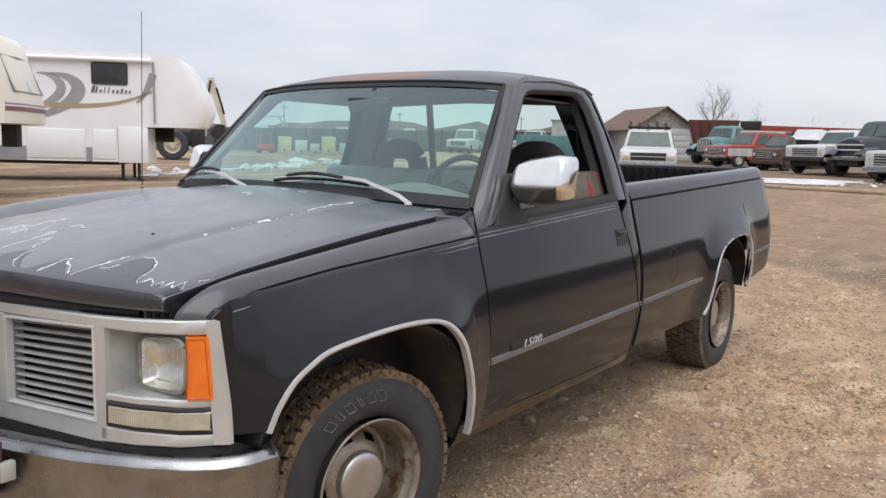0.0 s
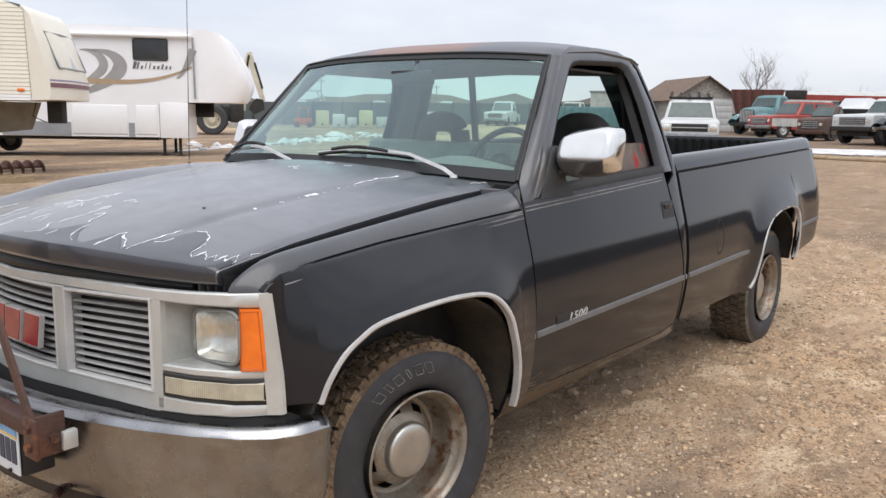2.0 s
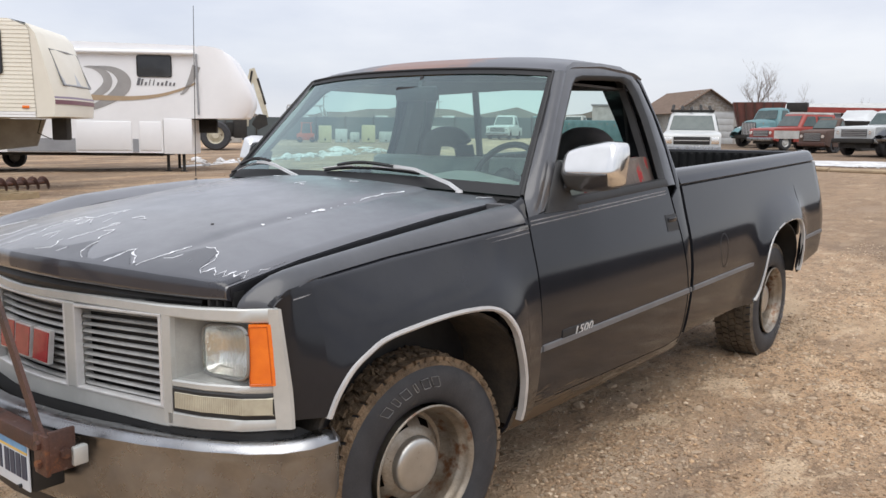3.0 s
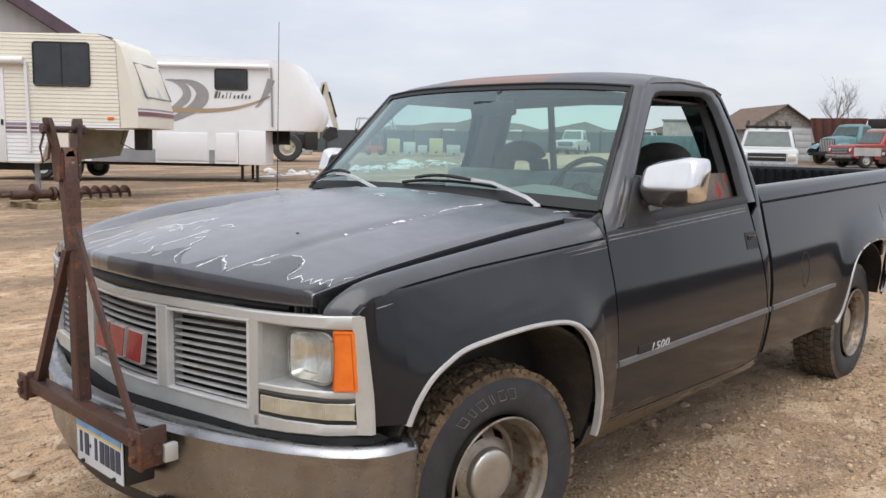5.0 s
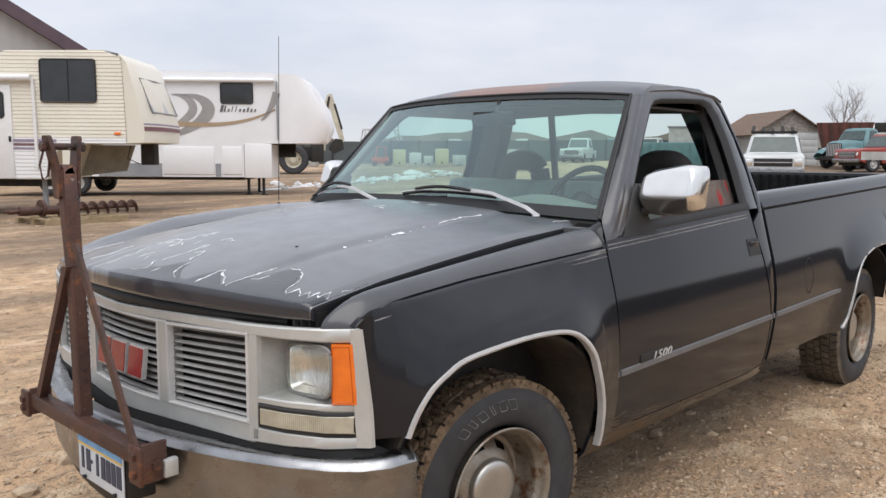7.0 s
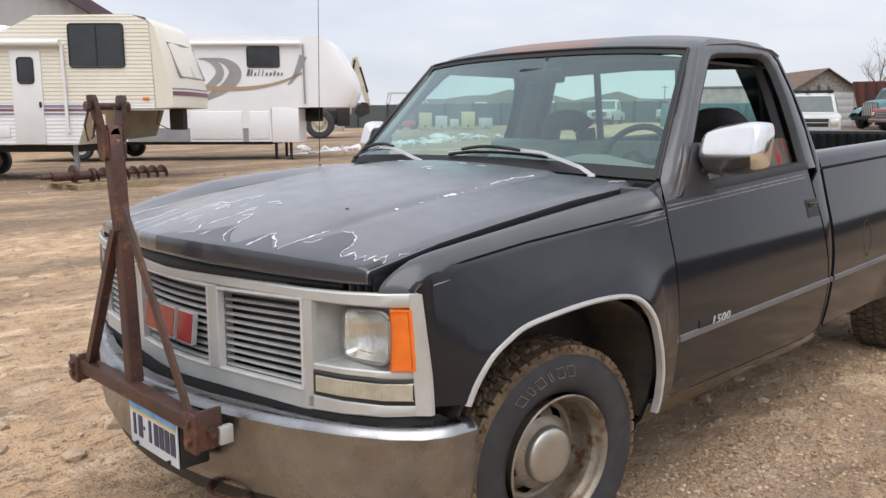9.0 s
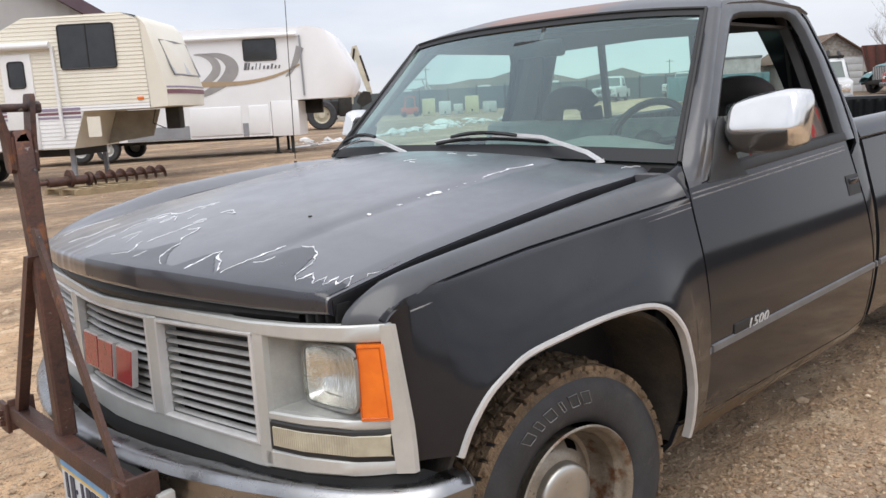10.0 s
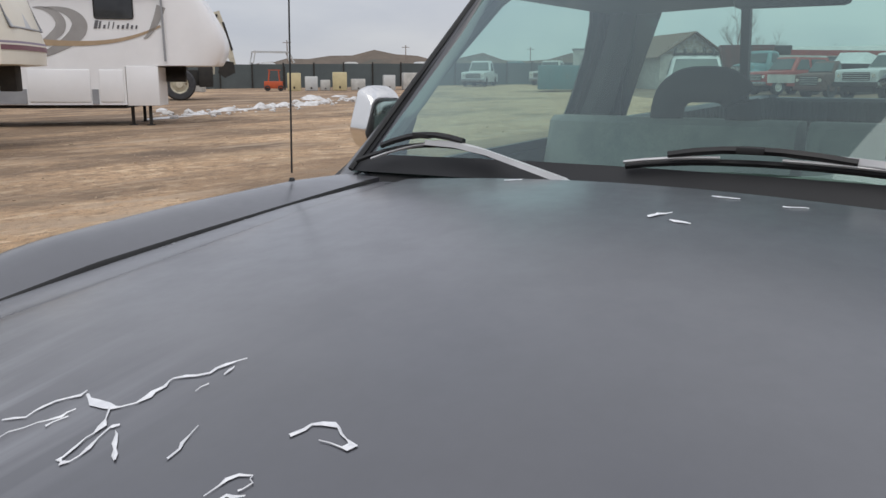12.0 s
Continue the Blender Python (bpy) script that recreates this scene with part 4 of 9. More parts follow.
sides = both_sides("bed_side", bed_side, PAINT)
bm = bmesh.new()
n = 22
pts = [(2.215 + 0.062 * math.cos(2 * math.pi * i / n), 0.785 + 0.088 * math.sin(2 * math.pi * i / n)) for i in range(n)]
rows = [[(x, -half(z) - 0.0035, z), (2.215 + (x - 2.215) * 0.955, -half(z) - 0.0045, 0.785 + (z - 0.785) * 0.955)] for x, z in pts]
loft(bm, rows + [rows[0]])
part("fuel_door", bm, BLACK, sides[0], "round fuel door outline")

# bed liner: ribbed black walls, floor and front wall
LINER_BLACK = surf("black_bed_liner", (0.010, 0.0105, 0.011), (0.016, 0.0165, 0.017), 10, 0.62, grain=0.3)
bm = bmesh.new()
for k in (-1, 1):
    rows = []
    for i in range(145):
        x = 1.83 + 2.42 * i / 144
        o = 0.022 * (0, 0, 1, 1)[i % 4]
        zt = crease(x) + 0.060
        rows.append([(x, k * (0.770 - o), zt), (x, k * (0.755 - o), zt - 0.10), (x, k * (0.750 - o), 0.72)])
    loft(bm, rows)
box(bm, 1.82, 4.25, -0.76, 0.76, 0.68, 0.72)
box(bm, 1.805, 1.835, -0.80, 0.80, 0.50, 1.185)
LINER_BLACK.node_tree.nodes["Principled BSDF"].inputs["Specular IOR Level"].default_value = 0.12
part("bed_liner", bm, LINER_BLACK, truck, "black ribbed plastic bed liner")
bm = bmesh.new()
box(bm, 4.245, 4.30, -0.80, 0.80, 0.66, 1.262, bevel=0.015)
tailgate = part("tailgate", bm, PAINT, truck)
bm = bmesh.new()
rows = []
for i in range(93):
    y = -0.775 + 1.55 * i / 92
    o = 0.012 * (0, 0, 1, 1)[i % 4]
    rows.append([(4.236 - o, y, 0.72), (4.236 - o, y, 1.225), (4.232, y, 1.240), (4.247, y, 1.248)])
loft(bm, rows)
part("tailgate_liner", bm, LINER_BLACK, tailgate, "black ribbed plastic liner", 20)
TAIL = surf("dark_red_lens", (0.25, 0.012, 0.012), (0.2, 0.01, 0.01), 20, 0.2, coat=0.5)
for k in (-1, 1):
    bm = bmesh.new()
    box(bm, 4.265, 4.294, k * 0.76 if k > 0 else -0.868, 0.868 if k > 0 else -0.76, 0.82, 1.17, bevel=0.008)
    part("tail_lamp", bm, TAIL, truck, "red tail lamp")
bm = bmesh.new()
box(bm, 0.45, 4.2, -0.42, -0.34, 0.38, 0.54)
box(bm, 0.45, 4.2, 0.34, 0.42, 0.38, 0.54)
tube(bm, [(3.34, -0.80, 0.36), (3.34, 0.80, 0.36)], 0.045, 10)
tube(bm, [(-0.04, -0.78, 0.34), (-0.04, 0.78, 0.34)], 0.04, 10)
box(bm, -0.75, 0.5, -0.42, -0.34, 0.40, 0.54)
box(bm, -0.75, 0.5, 0.34, 0.42, 0.40, 0.54)
tube(bm, [(1.9, 0.35, 0.36), (3.0, 0.5, 0.36), (4.2, 0.62, 0.40)], 0.03, 8)
part("chassis", bm, WELL, truck, "dirty black frame rails and axles")

# side mouldings, pinstripes
def strip(z_of, x0, x1, h, out, n=24, wide=None):
    def make(bm):
        rows = []
        for x in np.linspace(x0, x1, n):
            z = z_of(x)
            y = wide(x, z) if wide else half(z) * nose_taper(x)
            rows.append([(x, -y + 0.004, z - h / 2), (x, -y - out, z - h * 0.36), (x, -y - out, z + h * 0.36), (x, -y + 0.004, z + h / 2)])
        loft(bm, rows, True, True)
    return make


def guard_z(x):
    return float(np.interp(x, [0.33, 0.43, 1.75, 2.75, 3.62, 4.13], [0.632, 0.630, 0.645, 0.660, 0.701, 0.722]))


for a, b in ((0.326, 0.430), (0.442, 1.738), (1.756, 1.772), (1.802, 2.795)):
    both_sides("side_moulding", strip(guard_z, a, b, 0.026, 0.008), GUARD, thick=0)
both_sides("side_moulding", strip(lambda x: guard_z(x), 3.63, 4.14, 0.026, 0.006), GUARD, thick=0)
for d in (0.014, 0.027):
    both_sides("pinstripe", strip(lambda x: crease(x) - d, -0.50 if d < 0.02 else -0.58, 0.428, 0.0035, 0.0007, wide=shoulder), STRIPE, thick=0)
    both_sides("pinstripe", strip(lambda x: float(np.interp(x, [0.44, 1.63], [1.058, 1.108])) - d + 0.02, 0.445, 1.60, 0.005, 0.0008), STRIPE, thick=0)

# model badge on the door: a dark plate and pale numerals
bm = bmesh.new()
box(bm, 0.575, 0.80, -half(0.654) - 0.004, -half(0.654) + 0.004, 0.636, 0.672, bevel=0.002)
badge = part("badge", bm, BLACK, doors[0], "black badge with pale numerals")
crv = bpy.data.curves.new("numerals", "FONT")
crv.body, crv.size, crv.extrude, crv.space_character, crv.shear = "1500", 0.050, 0.0015, 1.10, 0.30
txt = bpy.data.objects.new("numerals_tmp", crv)
scene.collection.objects.link(txt)
me = bpy.data.meshes.new_from_object(txt.evaluated_get(bpy.context.evaluated_depsgraph_get()))
bpy.data.objects.remove(txt)
me.materials.append(TRIM)
num = new("numerals", me)
num.parent = badge
num.matrix_basis = pose(0.650, -half(0.654) - 0.005, 0.6395, 90, 0, 0) @ Matrix.Diagonal((1.30, 0.86, 1, 1))

# front: silver surround that follows the curve of the nose
def bar(bm, y0, y1, za, zb, front=0.0, deep=0.05, n=None, tilt=0.0):
    """A bar across the nose from y0 to y1; za and zb give its lower and upper edge at both ends."""
    n = n or max(2, int(abs(y1 - y0) / 0.03))
    rows = []
    for i in range(n + 1):
        y = y0 + (y1 - y0) * i / n
        x = nose(y) - front
        a, b = za[0] + (za[1] - za[0]) * i / n, zb[0] + (zb[1] - zb[0]) * i / n
        e = min(0.004, (b - a) * 0.3)
        rows.append([(x + 0.004, y, a), (x - 0.0, y, a + e), (x + tilt, y, b - e), (x + 0.004 + tilt, y, b), (x + deep, y, b), (x + deep, y, a)])
    loft(bm, rows, True, True)


bm = bmesh.new()
for k in (-1, 1):
    bar(bm, 0, k * 0.52, (0.886, 0.899), (0.912, 0.926), 0.005, 0.05)
    bar(bm, k * 0.52, k * 0.872, (0.899, 0.899), (0.926, 0.934), 0.005, 0.02)
    bar(bm, 0, k * 0.62, (0.592, 0.612), (0.650, 0.664), 0.004, 0.05)
    bar(bm, k * 0.62, k * 0.880, (0.614, 0.627), (0.655, 0.655), 0.004, 0.02)
    bar(bm, k * 0.212, k * 0.254, (0.648, 0.650), (0.890, 0.892), 0.006, 0.05)
    bar(bm, k * 0.606, k * 0.634, (0.62, 0.62), (0.912, 0.915), 0.004, 0.05)
    rows = []
    for a in np.linspace(0, 1, 7):
        z, y0, y1 = 0.629 + 0.304 * a, 0.878 - 0.010 * a, 0.900 - 0.018 * a
        rows.append([(nose(y0) - 0.007, k * y0, z), (nose(y1) - 0.018, k * (y1 + 0.001), z), (nose(y1) - 0.013, k * (y1 + 0.005), z), (nose(y1) - 0.002, k * (y1 + 0.005), z), (nose(y0) + 0.014, k * y0, z)])
    loft(bm, rows, True, True)
    bar(bm, k * 0.632, k * 0.882, (0.720, 0.720), (0.739, 0.741), 0.003, 0.05)
surround = part("grille_surround", bm, SILVER, truck, "weathered silver plastic grille surround")
for k in (-1, 1):
    bm = bmesh.new()
    # splayed walls, floor and back of the lamp's recess
    rows = []
    for z in np.linspace(0.735, 0.905, 5):
        rows.append([(nose(0.632) + 0.002, k * 0.633, z), (-0.72, k * 0.638, z), (-0.685, k * 0.648, z), (-0.664, k * 0.66, z)])
    loft(bm, rows)
    rows = []
    for a in np.linspace(0, 1, 9):
        y = 0.633 + 0.20 * a
        rows.append([(nose(y) + 0.002, k * y, 0.738), (max(nose(y) + 0.02, -0.70), k * y, 0.742), (-0.664, k * y, 0.752)])
    loft(bm, rows)
    rows = []
    for a in np.linspace(0, 1, 9):
        y = 0.633 + 0.20 * a
        rows.append([(nose(y) + 0.002, k * y, 0.901), (-0.664, k * y, 0.895)])
    loft(bm, rows)
    for y0, y1, z0, z1 in ((0.636, 0.668, 0.738, 0.902), (0.834, 0.846, 0.738, 0.902), (0.668, 0.834, 0.738, 0.765), (0.668, 0.834, 0.870, 0.902)):
        loft(bm, [[(-0.664, k * y, z) for y in (y0, y1)] for z in (z0, z1)])
    part("lamp_recess", bm, RECESS_SHADE, surround, "silver recess round the headlamp, darkened as its shade")
bm = bmesh.new()
bar(bm, -0.62, 0.62, (0.63, 0.63), (0.905, 0.905), -0.06, 0.03)
part("grille_backing", bm, BLACK, truck)
for y0, y1, b0, b1, t0, t1 in ((-0.214, 0.214, 0.650, 0.650, 0.884, 0.884), (-0.254, -0.608, 0.652, 0.664, 0.882, 0.900), (0.254, 0.608, 0.652, 0.664, 0.882, 0.900)):
    for i in range(11):
        a, b = b0 + (t0 - b0) * (i + 0.5) / 11, b1 + (t1 - b1) * (i + 0.5) / 11
        bm = bmesh.new()
        bar(bm, y0, y1, (a - 0.0042, b - 0.0042), (a + 0.0042, b + 0.0042), -0.014, 0.014, tilt=0.004)
        part("grille_slat", bm, SLAT, truck)
for y0, y1, b0, b1, t0, t1 in ((-0.214, 0.214, 0.650, 0.650, 0.886, 0.886), (-0.254, -0.608, 0.652, 0.664, 0.884, 0.901), (0.254, 0.608, 0.652, 0.664, 0.884, 0.901)):
    bm = bmesh.new()
    bar(bm, y0, y1, (b0 - 0.004, b1 - 0.004), (b0 + 0.006, b1 + 0.006), 0.007, 0.02)
    bar(bm, y0, y1, (t0 - 0.006, t1 - 0.006), (t0 + 0.004, t1 + 0.004), 0.007, 0.02)
    s = 0.007 * (1 if y1 > y0 else -1)
    bar(bm, y0, y0 + s, (b0, b0), (t0, t0), 0.007, 0.02)
    bar(bm, y1 - s, y1, (b1, b1), (t1, t1), 0.007, 0.02)
    part("grille_rim", bm, TRIM, truck)

# emblem of plain slanted red blocks with bright rims
emblem = new("emblem")
emblem.parent = truck
tagged(emblem, "red and chrome emblem of plain slanted blocks")


def slanted(bm, y0, w, front, grow, deep=0.03):
    rows = []
    for a in np.linspace(0, 1, 5):
        z = 0.705 - grow + (0.090 + 2 * grow) * a
        y = y0 - 0.020 * a
        rows.append([(nose(y) - front, y + grow, z), (nose(y) - front, y - w - grow, z), (nose(y) - front + deep, y - w - grow, z), (nose(y) - front + deep, y + grow, z)])
    loft(bm, rows, True, True)


for y0, w in ((0.164, 0.084), (0.054, 0.084), (-0.056, 0.084)):
    bm = bmesh.new()
    slanted(bm, y0, w, 0.012, 0.004, 0.014)
    rim_o = part("emblem_rim", bm, TRIM, emblem)
    bm = bmesh.new()
    slanted(bm, y0, w, 0.0145, 0.0, 0.01)
    part("emblem_block", bm, RED, rim_o)

# lamps
for k in (-1, 1):
    lamp = new("headlamp")
    lamp.parent = truck
    def rounded(a, c, grow=0.0):
        """A point of the rounded oblong lamp face, a and c from -1 to 1."""
        f = 1 - 0.075 * (abs(a * c) ** 4)
        return 0.751 + (0.086 + grow) * a * f, 0.8165 + (0.0625 + grow) * c * f + 0.008 * a

    bm = bmesh.new()
    rows = []
    for a in np.linspace(-1, 1, 13):
        row = []
        for c in np.linspace(-1, 1, 11):
            y, z = rounded(a, c)
            row.append((-0.690 + 0.050 * math.sqrt(max(0.0, (1 - a ** 4) * (1 - c * c))), k * y, z))
        rows.append(row)
    loft(bm, rows)
    part("reflector", bm, LAMP_BACK, lamp)
    bm = bmesh.new()
    rows = []
    for i, a in enumerate(np.linspace(-1, 1, 61)):
        row = []
        for j, c in enumerate(np.linspace(-1, 1, 21)):
            y, z = rounded(a, c)
            flute = 0.0022 * (1 if i % 2 else -1) * (1 if abs(c) < 0.85 else 0) * (1.0 if c < 0.1 else 0.35) + (0.0012 if j in (7, 13) else 0)
            row.append((-0.698 - 0.016 * (1 - a ** 4) * (1 - c ** 4) + flute, k * y, z))
        rows.append(row)
    loft(bm, rows)
    ln = part("lens", bm, LENS, lamp, "clear ribbed glass lens")
    ln.visible_shadow = False
    bm = bmesh.new()
    loop = [rounded(math.copysign(abs(math.cos(t)) ** 0.28, math.cos(t)), math.copysign(abs(math.sin(t)) ** 0.28, math.sin(t)), 0.004) for t in np.linspace(0.01, 2 * math.pi + 0.01, 49)]
    tube(bm, [(-0.694, k * y, z) for y, z in loop], 0.004, 6)
    part("lamp_rim", bm, GREY_RIM, lamp)
    bm = bmesh.new()
    rows = []
    for a in np.linspace(0, 1, 7):
        z = 0.742 + 0.154 * a
        rows.append([(nose(y) - d, k * y, z) for y, d in ((0.833, -0.03), (0.833, 0.006), (0.837, 0.011), (0.877 - 0.008 * a, 0.013), (0.881 - 0.008 * a, 0.008), (0.878 - 0.008 * a, -0.004))])
    loft(bm, rows, True, True)
    marker = part("marker_lamp", bm, AMBER, truck, "amber corner marker lamp")
    bm = bmesh.new()
    tube(bm, [(nose(y) - 0.0125, k * y, z) for y, z in ((0.838, 0.748), (0.838, 0.890), (0.869, 0.890), (0.876, 0.748), (0.838, 0.748))], 0.0018, 5)
    part("lens_edge", bm, AMBER_DARK, marker, "darker moulded edge")
    bm = bmesh.new()
    bar(bm, k * 0.638, k * 0.880, (0.656, 0.654), (0.721, 0.720), 0.0055, 0.03, 12)
    part("signal_housing", bm, BLACK, truck)
    bm = bmesh.new()
    rows = []
    for i in range(93):
        a = i / 92
        y = 0.645 + 0.229 * a
        x = nose(y) - 0.008 + (0.0011 if i % 2 and a < 0.78 else 0)
        rows.append([(x + 0.006, k * y, 0.664), (x, k * y, 0.668), (x, k * y, 0.708), (x + 0.006, k * y, 0.712)])
    loft(bm, rows)
    thicken(bm, 0.004)
    part("signal_lamp", bm, SIGNAL, truck, "yellowed clear signal lamp")

# filler below the grille and the front bumper
bm = bmesh.new()
rows = []
for y in np.linspace(-0.90, 0.90, 41):
    x = nose(y)
    rows.append([(x + 0.012, y, 0.606 + 0.024 * abs(y)), (x - 0.002, y, 0.596 + 0.024 * abs(y)), (x - 0.012, y, 0.560), (x + 0.05, y, 0.54), (x + 0.06, y, 0.60)])
loft(bm, rows, True, True)
part("lower_valance", bm, surf("matt_black_filler", (0.006, 0.006, 0.007), (0.010, 0.010, 0.010), 12, 0.85, grain=0.3), truck, "black filler strip above the bumper")

B_PLAN = [(-0.952, 0.0), (-0.945, 0.12), (-0.925, 0.28), (-0.89, 0.43), (-0.835, 0.60), (-0.77, 0.75), (-0.71, 0.855), (-0.66, 0.915), (-0.60, 0.952), (-0.53, 0.966), (-0.50, 0.967)]


def bumper_at(s):
    k = 1 if s >= 0 else -1
    a = abs(s) * (len(B_PLAN) - 1)
    i = min(int(a), len(B_PLAN) - 2)
    t = a - i
    (x0, y0), (x1, y1) = B_PLAN[i], B_PLAN[i + 1]
    d = Vector((x1 - x0, k * (y1 - y0), 0)).normalized()
    out = Vector((d.y, -d.x, 0)) * k
    if out.x > 0 and abs(s) < 0.7:
        out = -out
    return Vector((x0 + (x1 - x0) * t, k * (y0 + (y1 - y0) * t), 0)), Vector((-abs(out.x) if abs(out.x) > 1e-3 else 0.0, k * abs(out.y), 0))


bm = bmesh.new()
rows = []
for s in np.linspace(-1, 1, 61):
    p, o = bumper_at(s)
    e = max(0, abs(s) - 0.93) / 0.07
    prof = [(-0.060, 0.596), (-0.022, 0.600), (-0.006, 0.594), (0.004, 0.578), (0.000, 0.560), (-0.006, 0.545), (-0.004, 0.50), (-0.006, 0.44), (-0.014, 0.39), (-0.026, 0.362), (-0.05, 0.350)]
    rows.append([tuple(p + o * (d - 0.012 * e) + Vector((0, 0, z + 0.012 * abs(s) ** 2 - (0.03 * e if z > 0.57 else -0.04 * e if z < 0.42 else 0)))) for d, z in prof])
loft(bm, rows)
thicken(bm, 0.006)
bumper = part("front_bumper", bm, CHROME, truck, "worn chrome front bumper")
bm = bmesh.new()
rows = []
for s in np.linspace(-0.86, 0.86, 31):
    p, o = bumper_at(s)
    rows.append([tuple(p + o * -0.04 + Vector((0, 0, 0.36))), tuple(p + o * -0.05 + Vector((0, 0, 0.31))), tuple(p + o * -0.09 + Vector((0, 0, 0.285)))])
loft(bm, rows)
thicken(bm, 0.006)
part("air_dam", bm, BLACK, truck, "scuffed black air dam under the bumper")
bm = bmesh.new()
for y in (-0.36,):
    rr = [(-0.86 + 0.055 * math.cos(a), y + 0.075 * math.sin(a), 0.335) for a in np.linspace(0, 2 * math.pi, 17)]
    tube(bm, rr, 0.012, 7)
part("tow_hook", bm, RUST, truck, "rusty tow hook")

# wheels
def tyre_mesh():
    bm = bmesh.new()
    prof = [(0.212, 0.10), (0.222, 0.112), (0.240, 0.121), (0.265, 0.127), (0.300, 0.127), (0.325, 0.122), (0.343, 0.113), (0.352, 0.103), (0.356, 0.085), (0.358, 0.0)]
    revolve(bm, prof + [(r, -h) for r, h in reversed(prof[:-1])], 72)
    return bm


def tread_mesh():
    bm = bmesh.new()
    rng2 = random.Random(3)
    n = 52
    for i in range(n):
        for j, (h0, h1, off) in enumerate(((0.070, 0.108, 0.0), (0.022, 0.062, 0.5), (-0.018, 0.014, 0.15), (-0.062, -0.026, 0.6), (-0.108, -0.070, 0.2))):
            a = 2 * math.pi * (i + off) / n
            w = math.pi / n * rng2.uniform(0.66, 0.80)
            sk = 0.012 if j % 2 else -0.012
            rr = 0.370 if abs(h0 + h1) < 0.15 else 0.366
            lo = 0.345 if abs(h0 + h1) > 0.15 else 0.354
            rr += rng2.uniform(-0.002, 0.002)
            q = []
            for r in (lo, rr):
                for h, s in ((h0, sk), (h1, -sk)):
                    for b in (-w, w):
                        q.append(bm.verts.new((r * math.cos(a + b + s), h, r * math.sin(a + b + s))))
            for f in ((4, 5, 7, 6), (0, 1, 5, 4), (2, 6, 7, 3), (0, 4, 6, 2), (1, 3, 7, 5)):
                bm.faces.new([q[v] for v in f])
    revolve(bm, [(0.338, 0.1165), (0.351, 0.108), (0.3525, 0.100), (0.3570, 0.075), (0.3580, 0.0), (0.3570, -0.075), (0.351, -0.098), (0.345, -0.11)], 72)
    return bm


def rim_mesh():
    bm = bmesh.new()
    prof = [(0.212, 0.104), (0.220, 0.117), (0.215, 0.121), (0.207, 0.115), (0.201, 0.103), (0.199, 0.092), (0.192, 0.084), (0.186, 0.070), (0.183, 0.045), (0.184, 0.030), (0.178, 0.012), (0.170, -0.002), (0.156, -0.006)]
    revolve(bm, prof, 72)
    hole = lambda i, k: (k == 1 and (i % 9) in (0, 1, 2, 3)) or (k == 2 and (i % 9) in (0, 1, 2, 3))
    revolve(bm, [(0.156, -0.006), (0.150, 0.006), (0.141, 0.018), (0.127, 0.032), (0.112, 0.042), (0.096, 0.046)], 72, skip=hole)
    revolve(bm, [(0.187, 0.075), (0.187, -0.10), (0.21, -0.11)], 40)
    return bm


def cap_mesh():
    bm = bmesh.new()
    revolve(bm, [(0.086, 0.036), (0.092, 0.040), (0.092, 0.056), (0.088, 0.064), (0.081, 0.068), (0.065, 0.071), (0.045, 0.073), (0.001, 0.074)], 40)
    return bm


# added black disc behind the rim, so its slots read as deep shade
bm = bmesh.new()
revolve(bm, [(0.176, -0.10), (0.176, -0.055), (0.165, -0.035), (0.01, -0.035)], 32)
SLOT_DISC = mesh_of("brake_drum", bm, surf("black_slot_backing", (0.012, 0.011, 0.010), (0.02, 0.017, 0.014), 12, 0.9))
DUSTY = surf("dusty_tread", (0.19, 0.155, 0.115), (0.11, 0.09, 0.068), 16, 0.9, grain=0.5, bump=0.006, bscale=70, spots=(((0.20, 0.15, 0.10), 22, 0.62, 0.10),))
TREAD_REAR = mesh_of("tread", tread_mesh(), DUSTY, 30)
TYRE, TREAD, RIM, CAPM = mesh_of("tyre", tyre_mesh(), RUBBER), mesh_of("tread", tread_mesh(), MUD, 30), mesh_of("rim", rim_mesh(), STEEL), mesh_of("wheel_cap", cap_mesh(), CAP)
LETTER = surf("raised_pale_lettering", (0.30, 0.30, 0.30), (0.20, 0.20, 0.20), 40, 0.7)


def sidewall_mark(base, i, w):
    """One raised outlined block on the sidewall."""
    bm = bmesh.new()
    a = base + 0.44 - i * 0.15
    loop = []
    for da, r in ((w / 0.29 / 2, 0.272), (w / 0.29 / 2 + 0.02, 0.274), (w / 0.29 / 2 - 0.03, 0.306), (-w / 0.29 / 2 - 0.03, 0.306), (-w / 0.29 / 2 + 0.02, 0.272), (w / 0.29 / 2, 0.272)):
        loop.append((r * math.cos(a + da), 0.1285, r * math.sin(a + da)))
    tube(bm, loop, 0.0016, 4)
    return mesh_of("sidewall_mark", bm, LETTER)


def caked_mud():
    """Lumps of dried mud pressed into the tread."""
    bm = bmesh.new()
    r4 = random.Random(9)
    for _ in range(900):
        a, h, q = r4.uniform(0, 2 * math.pi), r4.gauss(0.02, 0.06), 0.004 + 0.009 * r4.random() ** 2
        if abs(h) > 0.112:
            continue
        c = 0.364 - 0.016 * (abs(h) / 0.112) ** 3
        m = Matrix.Translation((c * math.cos(a), h, c * math.sin(a))) @ Matrix.Rotation(r4.uniform(0, 3), 4, "X") @ Matrix.Diagonal((q * r4.uniform(0.5, 0.9), q * r4.uniform(0.8, 1.8), q * r4.uniform(0.8, 1.4), 1))
        bmesh.ops.create_icosphere(bm, subdivisions=1, radius=1, matrix=m)
    return bm


